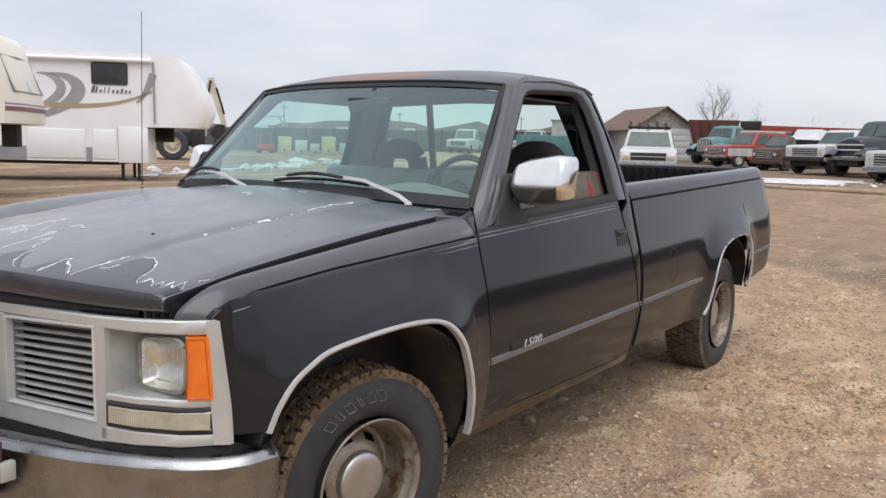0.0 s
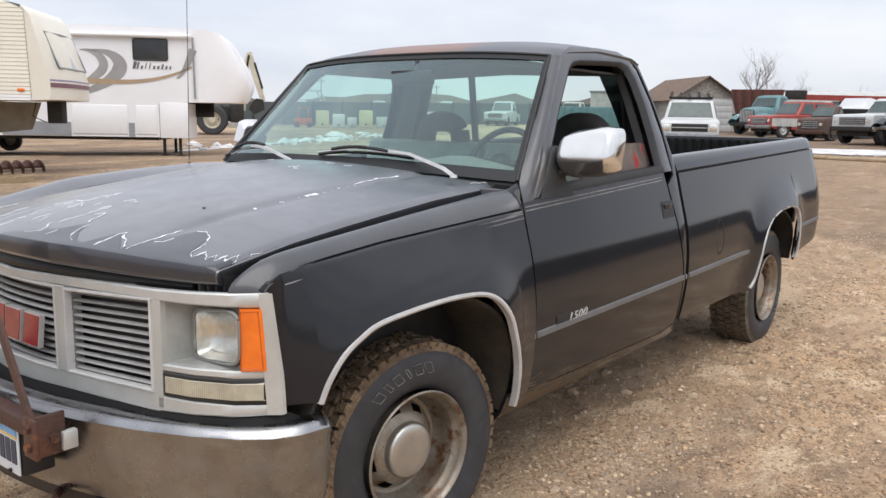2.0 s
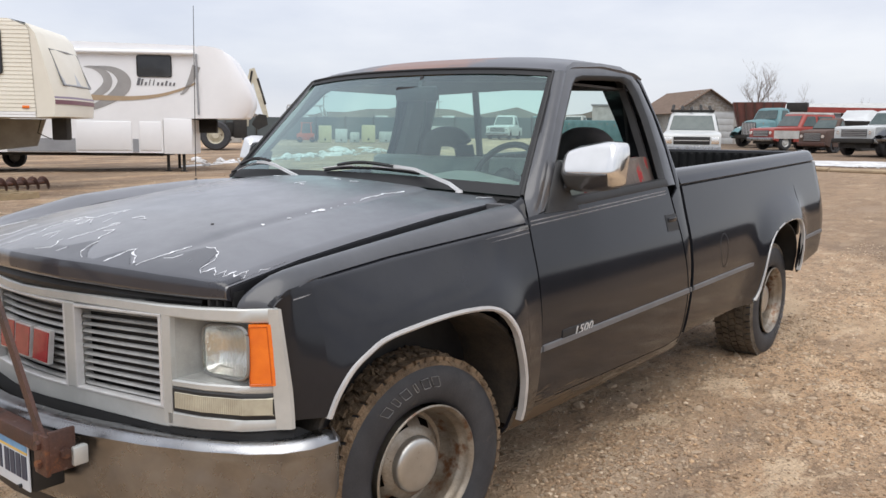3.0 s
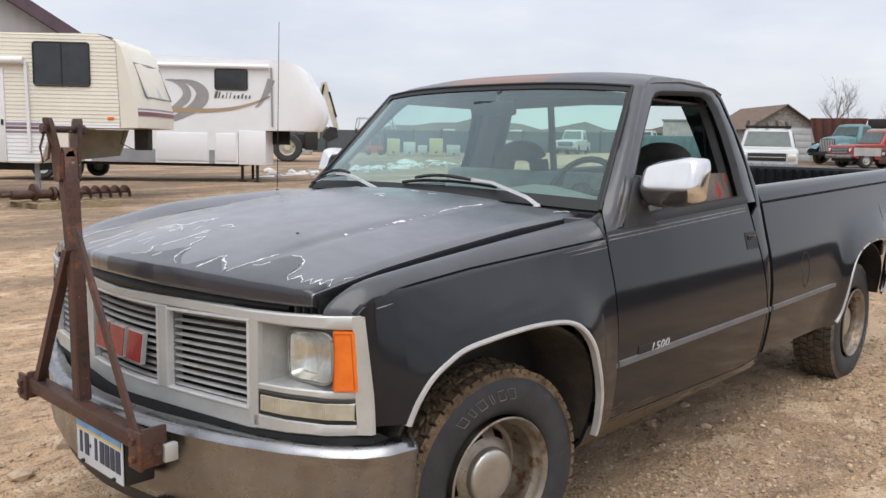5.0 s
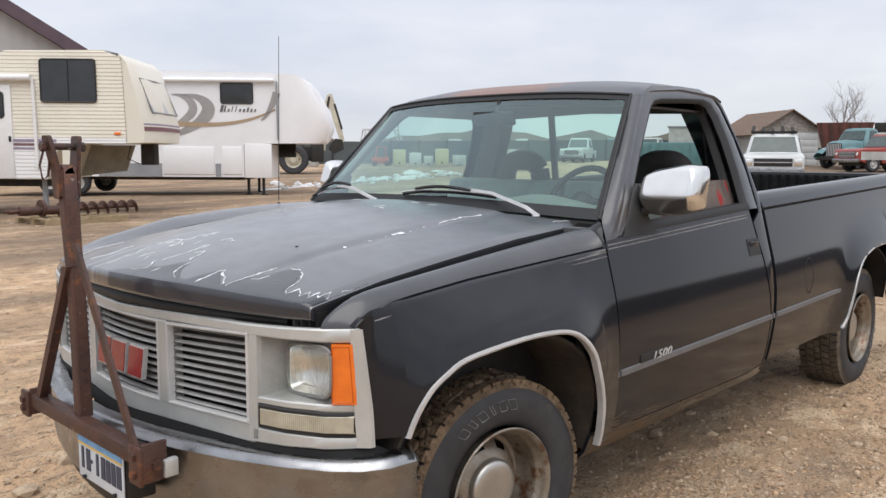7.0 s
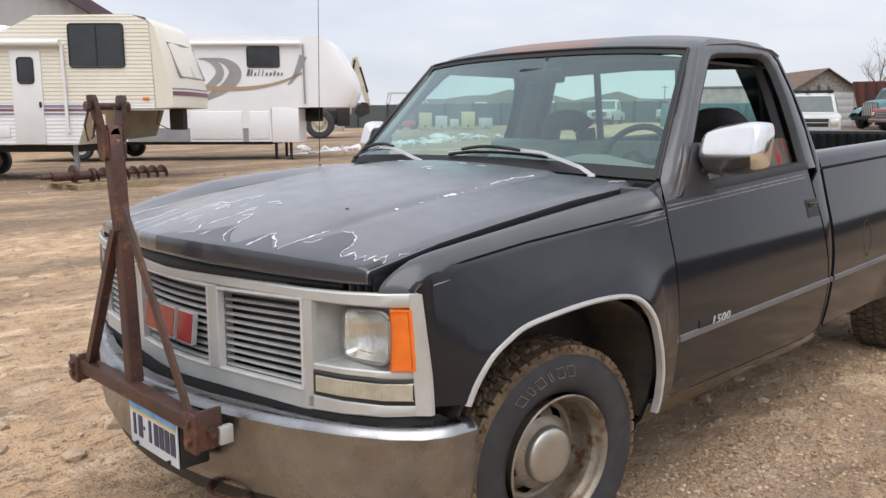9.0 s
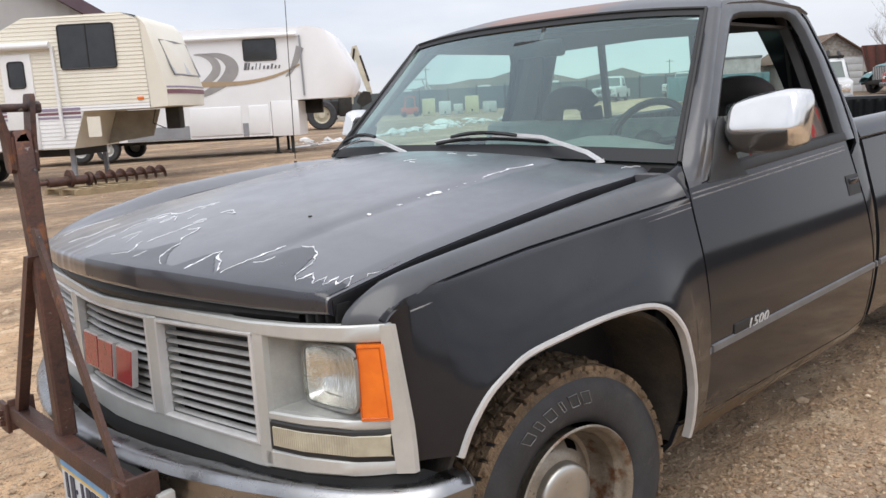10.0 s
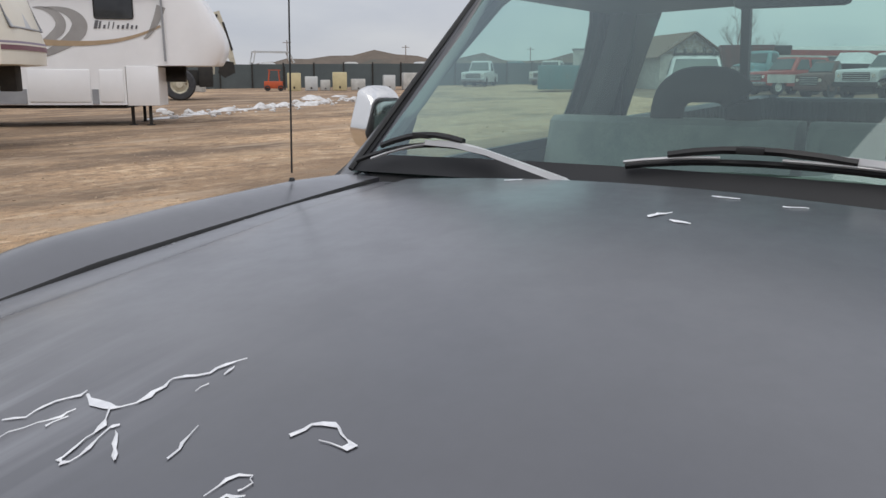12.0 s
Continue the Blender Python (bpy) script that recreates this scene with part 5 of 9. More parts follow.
MARKS = [sidewall_mark(base, i, w) for base in (math.radians(96), math.radians(276)) for i, w in enumerate((0.030, 0.030, 0.010, 0.030, 0.016, 0.030))]
CAKED = mesh_of("caked_mud", caked_mud(), MUD, 60)
for wx, wy, turn in ((-0.045, -0.770, -8), (-0.045, 0.770, -8), (3.345, -0.780, 0), (3.345, 0.780, 0)):
    wheel = new("wheel")
    wheel.parent = truck
    wheel.matrix_basis = pose(wx, wy, 0.338, 0, 0, 180 + turn if wy < 0 else turn) @ pose(0, 0, 0, 0, 25 + 40 * (wx > 1), 0) @ Matrix.Diagonal((0.95, 0.955, 0.95, 1) if wx < 1 else (0.985, 1.0, 0.985, 1))
    for mesh_, nm in ((TYRE, "tyre"), (TREAD if wx < 1 else TREAD_REAR, "tread"), (RIM, "rim"), (SLOT_DISC, "brake_drum"), (CAPM, "wheel_cap")) + (((CAKED, "caked_mud"),) if wx < 1 else ()) + tuple((m, "sidewall_mark") for m in MARKS):
        o = new(nm, mesh_)
        o.parent = wheel
        if nm == "caked_mud":
            tagged(o, "lumps of dried brown mud", kind="stuff")
        if nm == "rim":
            o.matrix_basis = pose(0, 0.010, 0) @ Matrix.Diagonal((0.965, 1, 0.965, 1))
        if nm == "wheel_cap":
            o.matrix_basis = pose(0, 0.016, 0)

# mirrors: chrome shells on black brackets
def mirror_shell(bm, k):
    """A rounded shell whose face bends along a level crease, its upper half turned to the sky, its lower to the ground."""
    def place(p, q, back):
        u, v = p * math.sqrt(1 - 0.30 * q * q * abs(q)), q * math.sqrt(1 - 0.30 * p * p * abs(p))
        dy = 0.113 * u
        dz = 0.090 * v + 0.10 * dy - (0.008 * (1 - u) * max(v, 0.0))
        bend = v + 0.28 + 0.10 * u
        x = 0.666 - 0.013 * bend + 0.040 * math.sqrt(bend * bend + 0.012) + back
        y = 0.996 + dy
        return (x, k * (y if k < 0 else 0.930 + (y - 0.878) * 0.30), 1.247 + dz)

    n = 24
    grid = [-1 + 2 * i / n for i in range(n + 1)]
    rows = [[place(p, q, 0.030 * max(0.0, (max(abs(p), abs(q)) - 0.72) / 0.28) ** 3) for p in grid] for q in grid]
    loft(bm, rows)
    rim = [(p, -1) for p in grid] + [(1, q) for q in grid[1:]] + [(p, 1) for p in reversed(grid[:-1])] + [(-1, q) for q in reversed(grid[1:-1])]
    loft(bm, [[place(p * g, q * g, b) for p, q in rim] for b, g in ((0.030, 1.0), (0.042, 1.015), (0.060, 1.02), (0.10, 1.01), (0.110, 0.97))], True)
    loft(bm, [[place(p * g, q * g, 0.110) for p, q in rim] for g in (0.97, 0.02)], True)
    bmesh.ops.remove_doubles(bm, verts=bm.verts, dist=0.0004)
    bmesh.ops.recalc_face_normals(bm, faces=bm.faces)


for k, dr in ((-1, doors[0]), (1, doors[1])):
    bm = bmesh.new()
    mirror_shell(bm, k)
    mr = part("mirror", bm, CHROME_CLEAN, dr, "chrome towing mirror shell", 70)
    bm = bmesh.new()
    rows = []
    for za, xa, xb in ((1.086, 0.545, 0.790), (1.105, 0.560, 0.775), (1.14, 0.592, 0.750), (1.19, 0.637, 0.742), (1.25, 0.695, 0.742), (1.262, 0.712, 0.738)):
        rows.append([(xa, k * (half(za) + 0.001), za), (xa + 0.01, k * (half(za) + 0.008), za), (xb - 0.012, k * (half(za) + 0.010), za), (xb, k * (half(za) - 0.004), za), (xb, k * (half(za) - 0.03), za), (xa, k * (half(za) - 0.02), za)])
    loft(bm, rows, True, True)
    tube(bm, [(0.715, k * 0.89, 1.165), (0.73, k * 0.93, 1.185), (0.74, k * 0.97, 1.21)], [0.018, 0.016, 0.016], 8)
    part("mirror_bracket", bm, BLACK, mr)

# wipers: bent bare-metal arm, black blade on a bridge
for arm, blade in (([(0.352, -0.680, 1.160), (0.372, -0.62, 1.182), (0.428, -0.410, 1.224), (0.430, -0.30, 1.232), (0.428, -0.160, 1.240)], [(0.412, 0.060, 1.214), (0.426, -0.150, 1.230), (0.432, -0.425, 1.218)]),
                   ([(0.318, 0.085, 1.160), (0.330, 0.135, 1.180), (0.392, 0.335, 1.214), (0.420, 0.43, 1.222), (0.442, 0.520, 1.222)], [(0.462, 0.735, 1.180), (0.448, 0.530, 1.226), (0.412, 0.335, 1.216)])):
    wiper = new("wiper")
    wiper.parent = truck
    bm = bmesh.new()
    rows = []
    for c, w in zip(arm, (0.012, 0.011, 0.007, 0.0045, 0.004)):
        c = Vector(c)
        rows.append([c + Vector((-w, -w * 0.3, -0.004)), c + Vector((-w * 0.5, 0, 0.006)), c + Vector((w * 0.6, 0, 0.006)), c + Vector((w, w * 0.3, -0.004))])
    loft(bm, rows, True, True)
    bmesh.ops.create_cone(bm, cap_ends=True, segments=12, radius1=0.014, radius2=0.011, depth=0.010, matrix=Matrix.Translation(arm[0]))
    part("wiper_arm", bm, TRIM, wiper, "bare metal wiper arm")
    a0, a1, a2 = (Vector(p) for p in blade)
    curve = [a0 * (1 - t) ** 2 + (2 * a1 - (a0 + a2) / 2) * 2 * t * (1 - t) + a2 * t * t for t in np.linspace(0, 1, 11)]
    bm = bmesh.new()
    tube(bm, [p + Vector((0.006, 0, -0.010)) for p in curve], 0.0058, 5)
    part("wiper_blade", bm, BLACK, wiper)
    bm = bmesh.new()
    tube(bm, [p + Vector((-0.002, 0, 0.004 + 0.008 * math.sin(math.pi * i / 6))) for i, p in enumerate(curve[2:9])], 0.0068, 5)
    part("blade_bridge", bm, BLACK, wiper)
    for first, last in ((0, 4), (6, 10)):
        bm = bmesh.new()
        tube(bm, [p + Vector((-0.004, 0, -0.002)) for p in curve[first:last + 1]], 0.0030, 4)
        part("blade_strip", bm, TRIM, wiper, "thin bright metal strip")
    bm = bmesh.new()
    box(bm, -0.007, 0.007, -0.022, 0.022, -0.004, 0.008, Matrix.Translation(curve[5] + Vector((-0.003, 0, 0.009))), 0.002)
    part("blade_clip", bm, BLACK, wiper)

# antenna
bm = bmesh.new()
tube(bm, [(0.290, 0.765, 1.105), (0.290, 0.765, 1.128), (0.291, 0.765, 1.145)], [0.012, 0.010, 0.005], 10)
tube(bm, [(0.291, 0.765, 1.155), (0.296, 0.752, 1.9)], [0.0022, 0.0014], 6)
part("antenna", bm, BLACK, truck, "thin black whip antenna")

# cab inside: rear wall and window, seat, dash, wheel
bm = bmesh.new()
rw_o = [(-0.72, 1.12), (0.72, 1.12), (0.70, 1.40), (0.665, 1.64), (-0.665, 1.64), (-0.70, 1.40)]
rw_i = [(-0.66, 1.19), (0.66, 1.19), (0.64, 1.42), (0.615, 1.60), (-0.615, 1.60), (-0.64, 1.42)]


def rear_x(z):
    return 1.775 - 0.15 * (z - 1.12)


rows = [[(rear_x(b), a, b), (rear_x(d), c, d)] for (a, b), (c, d) in zip(rw_o, rw_i)]
loft(bm, rows + [rows[0]])
box(bm, 1.755, 1.772, -0.84, 0.84, 0.40, 1.125)
thicken(bm, 0.012)
part("cab_back", bm, PAINT, truck)
bm = bmesh.new()
bm.faces.new([bm.verts.new((rear_x(d) - 0.005, c, d)) for c, d in rw_i])
rg = part("rear_window", bm, PANE, truck, "sliding rear window glass")
rg.visible_shadow = False
bm = bmesh.new()
for y in (-0.235, 0.235):
    tube(bm, [(rear_x(1.19) - 0.012, y, 1.19), (rear_x(1.60) - 0.012, y, 1.60)], 0.013, 4, True)
tube(bm, [(rear_x(z) - 0.008, y, z) for y, z in rw_i + rw_i[:1]], 0.011, 5)
part("rear_window_frame", bm, BLACK, truck, "black slider frame of the rear window")
for k in (-1, 1):
    bm = bmesh.new()
    rows = []
    for z in np.linspace(0.46, 1.63, 8):
        y = half(z) - 0.060
        rows.append([(1.63 + 0.02 * (z - 1.2), k * y, z), (1.64, k * (y - 0.03), z), (1.745, k * (y - 0.05), z)])
    loft(bm, rows)
    thicken(bm, 0.01)
    part("pillar_lining", bm, LINER, truck)
bm = bmesh.new()
rows = [[(x, y * 0.66, 1.595 + 0.045 * math.sin((x - 0.95) / 0.75 * math.pi) * (1 - abs(y) ** 3) - 0.02 * abs(y)) for y in np.linspace(-1, 1, 9)] for x in np.linspace(0.95, 1.70, 9)]
loft(bm, rows)
thicken(bm, 0.01)
part("headliner", bm, LINER, truck)
bm = bmesh.new()
for y in (0.40, -0.40):
    rows = []
    for z, x0, x1 in ((0.72, 1.34, 1.50), (0.95, 1.39, 1.57), (1.17, 1.45, 1.62), (1.225, 1.465, 1.615), (1.24, 1.49, 1.60)):
        rows.append([(x0 + 0.02, y - 0.385, z), (x0 - 0.02, y - 0.33, z), (x0 - 0.03, y - 0.2, z), (x0 - 0.03, y + 0.2, z), (x0 - 0.02, y + 0.33, z), (x0 + 0.02, y + 0.385, z), (x1, y + 0.385, z), (x1, y - 0.385, z)])
    loft(bm, rows, True, True)
    box(bm, 0.85, 1.40, y - 0.42, y + 0.42, 0.56, 0.76, bevel=0.05)
seat = part("bench_seat", bm, SEAT, truck, "grey cloth bench seat")
for y, mt in ((0.29, SEAT_DARK), (-0.53, SEAT_DARK)):
    bm = bmesh.new()
    arc = []
    for i in range(21):
        t = math.pi * i / 20
        arc.append((1.53 - 0.010 * math.sin(t), y + math.copysign(0.116 * abs(math.cos(t)) ** 0.65, math.cos(t)), 1.205 + 0.138 * math.sin(t) ** 0.65))
    tube(bm, arc, [0.050 + 0.003 * math.sin(math.pi * i / 20) for i in range(21)], 12)
    part("headrest", bm, mt, seat, "dark open headrest")
bm = bmesh.new()
rows = []
for y in np.linspace(-0.80, 0.80, 17):
    cl = 0.05 * math.exp(-((y + 0.45) / 0.22) ** 2)
    rows.append([(0.455 + 0.075 * (y / 0.8) ** 2, y * 0.95, 1.140), (0.58, y, 1.160 + cl * 0.3), (0.70, y, 1.165 + cl), (0.78, y, 1.145 + cl), (0.81, y, 1.10), (0.80, y, 0.90), (0.62, y, 0.70)])
loft(bm, rows)
thicken(bm, 0.015)
part("dashboard", bm, DASH, truck, "pale grey dashboard")
bm = bmesh.new()
c, u, v = Vector((0.99, -0.445, 1.165)), Vector((0, 1, 0)), Vector((0.42, 0, 0.907))
tube(bm, ring(c, u, v, 0.165, 28) + [c + 0.165 * u], 0.014, 7)
for a in (0.15, math.pi - 0.15, -math.pi / 2):
    tube(bm, [c, c + 0.165 * (math.cos(a) * u + math.sin(a) * v)], 0.016, 6)
tube(bm, [c, c + Vector((-0.30, 0, -0.14))], 0.035, 8)
bmesh.ops.create_icosphere(bm, subdivisions=2, radius=0.055, matrix=Matrix.Translation(c))
part("steering_wheel", bm, BLACK, truck, "black steering wheel")
bm = bmesh.new()
box(bm, -0.012, 0.012, -0.11, 0.11, -0.032, 0.032, pose(0.81, -0.10, 1.525, 0, -18, 4), 0.014)
tube(bm, [(0.815, -0.10, 1.53), (0.845, -0.10, 1.60)], 0.009, 6)
part("rear_view_mirror", bm, BLACK, truck, "black rear-view mirror")
bm = bmesh.new()
rows = []
for x in np.linspace(0.98, 1.63, 20):
    rows.append([(x, -0.850, 1.02), (x, -0.846 + 0.006 * math.sin(x * 40), 1.14), (x, -0.80, 1.235 + 0.01 * math.sin(x * 25) + (0.02 if x > 1.4 else 0)), (x, -0.68, 1.225 + (0.03 if x > 1.4 else 0))])
loft(bm, rows)
thicken(bm, 0.012)
part("seat_blanket", bm, RED_CLOTH, truck, "red patterned cloth over the seat side")

# the passenger's side of the cab leans in a little more than the driver's
for ob in truck.children_recursive:
    if ob.type != "MESH":
        continue
    vs = ob.data.vertices
    if min(v.co.y for v in vs) > 0.55 and 0.40 < min(v.co.x for v in vs) and max(v.co.x for v in vs) < 1.86 and max(v.co.z for v in vs) > 1.1:
        for v in vs:
            v.co.y -= float(np.interp(v.co.z, [1.06, 1.14, 1.30, 1.45, 1.62], [0.0, 0.048, 0.058, 0.050, 0.012]))

# ---- rusty push frame bolted to the bumper, with the number plate under it ----
frame_rig = thing("push_frame", "rusty brown welded steel A-frame bolted to the chrome bumper", "push frame")


def bolt(bm, p, d, r=0.011):
    q = Vector(d).to_track_quat("Z", "Y").to_matrix().to_4x4()
    bmesh.ops.create_cone(bm, cap_ends=True, segments=6, radius1=r, radius2=r, depth=0.012, matrix=Matrix.Translation(p) @ q)


bm = bmesh.new()
box(bm, -1.020, -0.975, -0.445, 0.285, 0.570, 0.612, bevel=0.004)
part("cross_bar", bm, RUST, frame_rig)
bm = bmesh.new()
rows = []
for z, yc, w, x0, x1 in ((0.608, -0.062, 0.020, -1.004, -0.962), (0.80, -0.056, 0.020, -1.003, -0.962), (1.02, -0.045, 0.020, -1.002, -0.962), (1.12, -0.030, 0.021, -1.001, -0.960), (1.20, -0.022, 0.022, -1.002, -0.958), (1.325, -0.014, 0.022, -1.003, -0.957), (1.332, -0.014, 0.018, -0.998, -0.962)):
    c = 0.005
    rows.append([(x0 + c, yc + w, z), (x0, yc + w - c, z), (x0, yc - w + c, z), (x0 + c, yc - w, z), (x1 - c, yc - w, z), (x1, yc - w + c, z), (x1, yc + w - c, z), (x1 - c, yc + w, z)])
loft(bm, rows, True, True)
part("upright", bm, RUST, frame_rig, "bent square steel upright with scraped bare edges")
for foot_x, top_x, y0, y1 in ((-1.006, -1.030, -0.036, 0.010), (-0.955, -0.946, -0.030, 0.018)):
    bm = bmesh.new()
    rows = []
    for z, a, trim in ((1.235, 0.0, 0.010), (1.245, 0.0, 0.0), (1.31, 0.12, 0.0), (1.36, 0.55, 0.0), (1.405, 1.0, 0.0), (1.413, 1.05, 0.006)):
        x = foot_x + (top_x - foot_x) * a
        rows.append([(x - 0.006, y0 + trim, z), (x + 0.006, y0 + trim, z), (x + 0.006, y1 - trim, z), (x - 0.006, y1 - trim, z)])
    loft(bm, rows, True, True)
    part("ear", bm, RUST, frame_rig, "flat steel ear welded to the upright")
bm = bmesh.new()
r5 = random.Random(4)
patch = [bm.verts.new((-0.980 + 0.017 * math.cos(a) * r5.uniform(0.7, 1.0), -0.0372, 1.300 + 0.028 * math.sin(a) * r5.uniform(0.7, 1.05))) for a in np.linspace(0, 2 * math.pi, 18)[:-1]]
bm.faces.new(patch)
bmesh.ops.solidify(bm, geom=list(bm.faces), thickness=0.0008)
part("rust_patch", bm, surf("bright_orange_rust", (0.36, 0.12, 0.045), (0.22, 0.07, 0.03), 40, 0.9, grain=0.4), frame_rig, "bright orange rust")
bm = bmesh.new()
tube(bm, [(-1.044, -0.010, 1.382), (-0.930, -0.008, 1.382)], 0.010, 10)
bolt(bm, (-1.042, -0.010, 1.382), (1, 0, 0), 0.014)
bolt(bm, (-0.932, -0.008, 1.382), (1, 0, 0), 0.014)
part("cross_pin", bm, RUST, frame_rig)
bm = bmesh.new()
tube(bm, [(-1.034, 0.000, 1.378), (-1.046, 0.006, 1.33), (-1.040, 0.004, 1.288), (-1.026, 0.002, 1.30), (-1.020, 0.000, 1.35)], 0.0035, 5)
part("wire_loop", bm, RUST, frame_rig)
for bx, by in ((-0.9555, -0.033), (-1.0035, -0.036)):
    bm = bmesh.new()
    tube(bm, [(bx, by + 0.001 * (a % 2), 1.242 + 0.006 * math.sin(a * 2.1) + 0.010 * a) for a in range(9)], [0.0036 + 0.0012 * (a % 2) for a in range(9)], 6)
    part("weld_bead", bm, RUST, frame_rig)
for y0, y1, z1, w, d in ((0.222, -0.034, 1.045, 0.030, 0.026), (-0.424, -0.104, 1.115, 0.032, 0.010)):
    bm = bmesh.new()
    rows = []
    for a in np.linspace(0, 1, 5):
        y, z = y0 + (y1 - y0) * a, 0.606 + (z1 - 0.606) * a
        x = -1.014
        rows.append([(x, y, z), (x, y - w, z), (x + d, y - w, z), (x + d, y, z)])
    loft(bm, rows, True, True)
    part("brace", bm, RUST, frame_rig)
for y0, y1, z0, z1 in ((-0.500, -0.438, 0.528, 0.630), (0.245, 0.300, 0.540, 0.622)):
    bracket = new("end_bracket")
    bracket.parent = frame_rig
    tagged(bracket, "heavy bolted bracket caked with rust")
    bm = bmesh.new()
    box(bm, -1.030, -1.018, y0, y1, z0, z1, bevel=0.003)
    part("bracket_face", bm, RUST, bracket)
    bm = bmesh.new()
    box(bm, -1.020, -0.955, y0, y0 + 0.012, z0 + 0.006, z1 + 0.008, bevel=0.003)
    part("bracket_side", bm, RUST, bracket)
    for z in (z0 + 0.028, z1 - 0.026):
        bm = bmesh.new()
        bolt(bm, (-1.034, (y0 + y1) / 2, z), (1, 0, 0), 0.012)
        part("bolt", bm, RUST, bracket)
    bm = bmesh.new()
    bolt(bm, (-0.985, y0 - 0.005, (z0 + z1) / 2), (0, 1, 0), 0.014)
    part("bolt", bm, RUST, bracket)
bm = bmesh.new()
box(bm, -0.968, -0.930, -0.512, -0.492, 0.540, 0.588, bevel=0.004)
part("spacer", bm, SILVER, frame_rig, "pale square tube spacer")
bm = bmesh.new()
box(bm, -1.004, -0.92, -0.365, -0.062, 0.440, 0.575, bevel=0.006)
part("plate_backing", bm, BLACK, frame_rig, "black plastic plate bracket")
bm = bmesh.new()
box(bm, -1.012, -1.008, -0.366, -0.086, 0.446, 0.590, bevel=0.001)
plate = part("number_plate", bm, surf("plate_white", (0.62, 0.66, 0.70), (0.55, 0.60, 0.66), 8, 0.45), frame_rig, "white and blue plate with its characters as plain bars")
for y0, y1, z0, z1, mt in ((-0.362, -0.090, 0.550, 0.580, surf("plate_blue", (0.10, 0.25, 0.46), (0.16, 0.34, 0.55), 20, 0.45)), (-0.362, -0.090, 0.543, 0.550, surf("plate_yellow", (0.65, 0.45, 0.10), (0.6, 0.4, 0.1), 20, 0.45))):
    bm = bmesh.new()
    box(bm, -1.0145, -1.0125, y0, y1, z0, z1)
    part("plate_band", bm, mt, plate)
PLATE_INK = surf("plate_ink", (0.03, 0.04, 0.07), (0.04, 0.05, 0.08), 20, 0.5)
for i, (w, h) in enumerate(((0.014, 0.062), (0.024, 0.062), (0.006, 0.010), (0.014, 0.062), (0.024, 0.062), (0.024, 0.062), (0.024, 0.062), (0.026, 0.062))):
    y = -0.110 - i * 0.0315
    bm = bmesh.new()
    box(bm, -1.0145, -1.0125, y - w, y, 0.506 - h / 2, 0.506 + h / 2)
    part("plate_bar", bm, PLATE_INK, plate)
for y in (-0.13, -0.32):
    bm = bmesh.new()
    bolt(bm, (-1.015, y, 0.452), (1, 0, 0), 0.006)
    part("plate_bolt", bm, BLACK, plate)

# ---- ground ----
def ground_z(x, y):
    """The yard is level round the truck and rises gently towards the row of vehicles behind it."""
    far = min(x, 95.0)
    return 0.018 * 2 * math.log1p(math.exp(min((far - 7) / 2, 60.0)))


def dirt_z(x, y):
    """Height of the dirt itself: tracked, lumpy and a little smoother under the truck."""
    d = math.hypot(x - 1, y + 1)
    amp = min(1.0, 14 / (d + 6)) if d < 40 else 0.0
    if not amp:
        return ground_z(x, y)
    p3 = Vector((x, y, 0))
    lumps = max(0.0, noise.noise(p3 * 1.3 + Vector((7, 3, 0))) + 0.15)
    bumpy = 0.014 * noise.noise(p3 * 2.1) + 0.016 * noise.noise(p3 * 6.3) + 0.016 * noise.noise(p3 * 0.7) + 0.034 * lumps * noise.noise(p3 * 13.0)
    under = 0.35 if -0.5 < x < 3.9 and abs(y) < 1.0 else 1.0
    return ground_z(x, y) + bumpy * amp * under


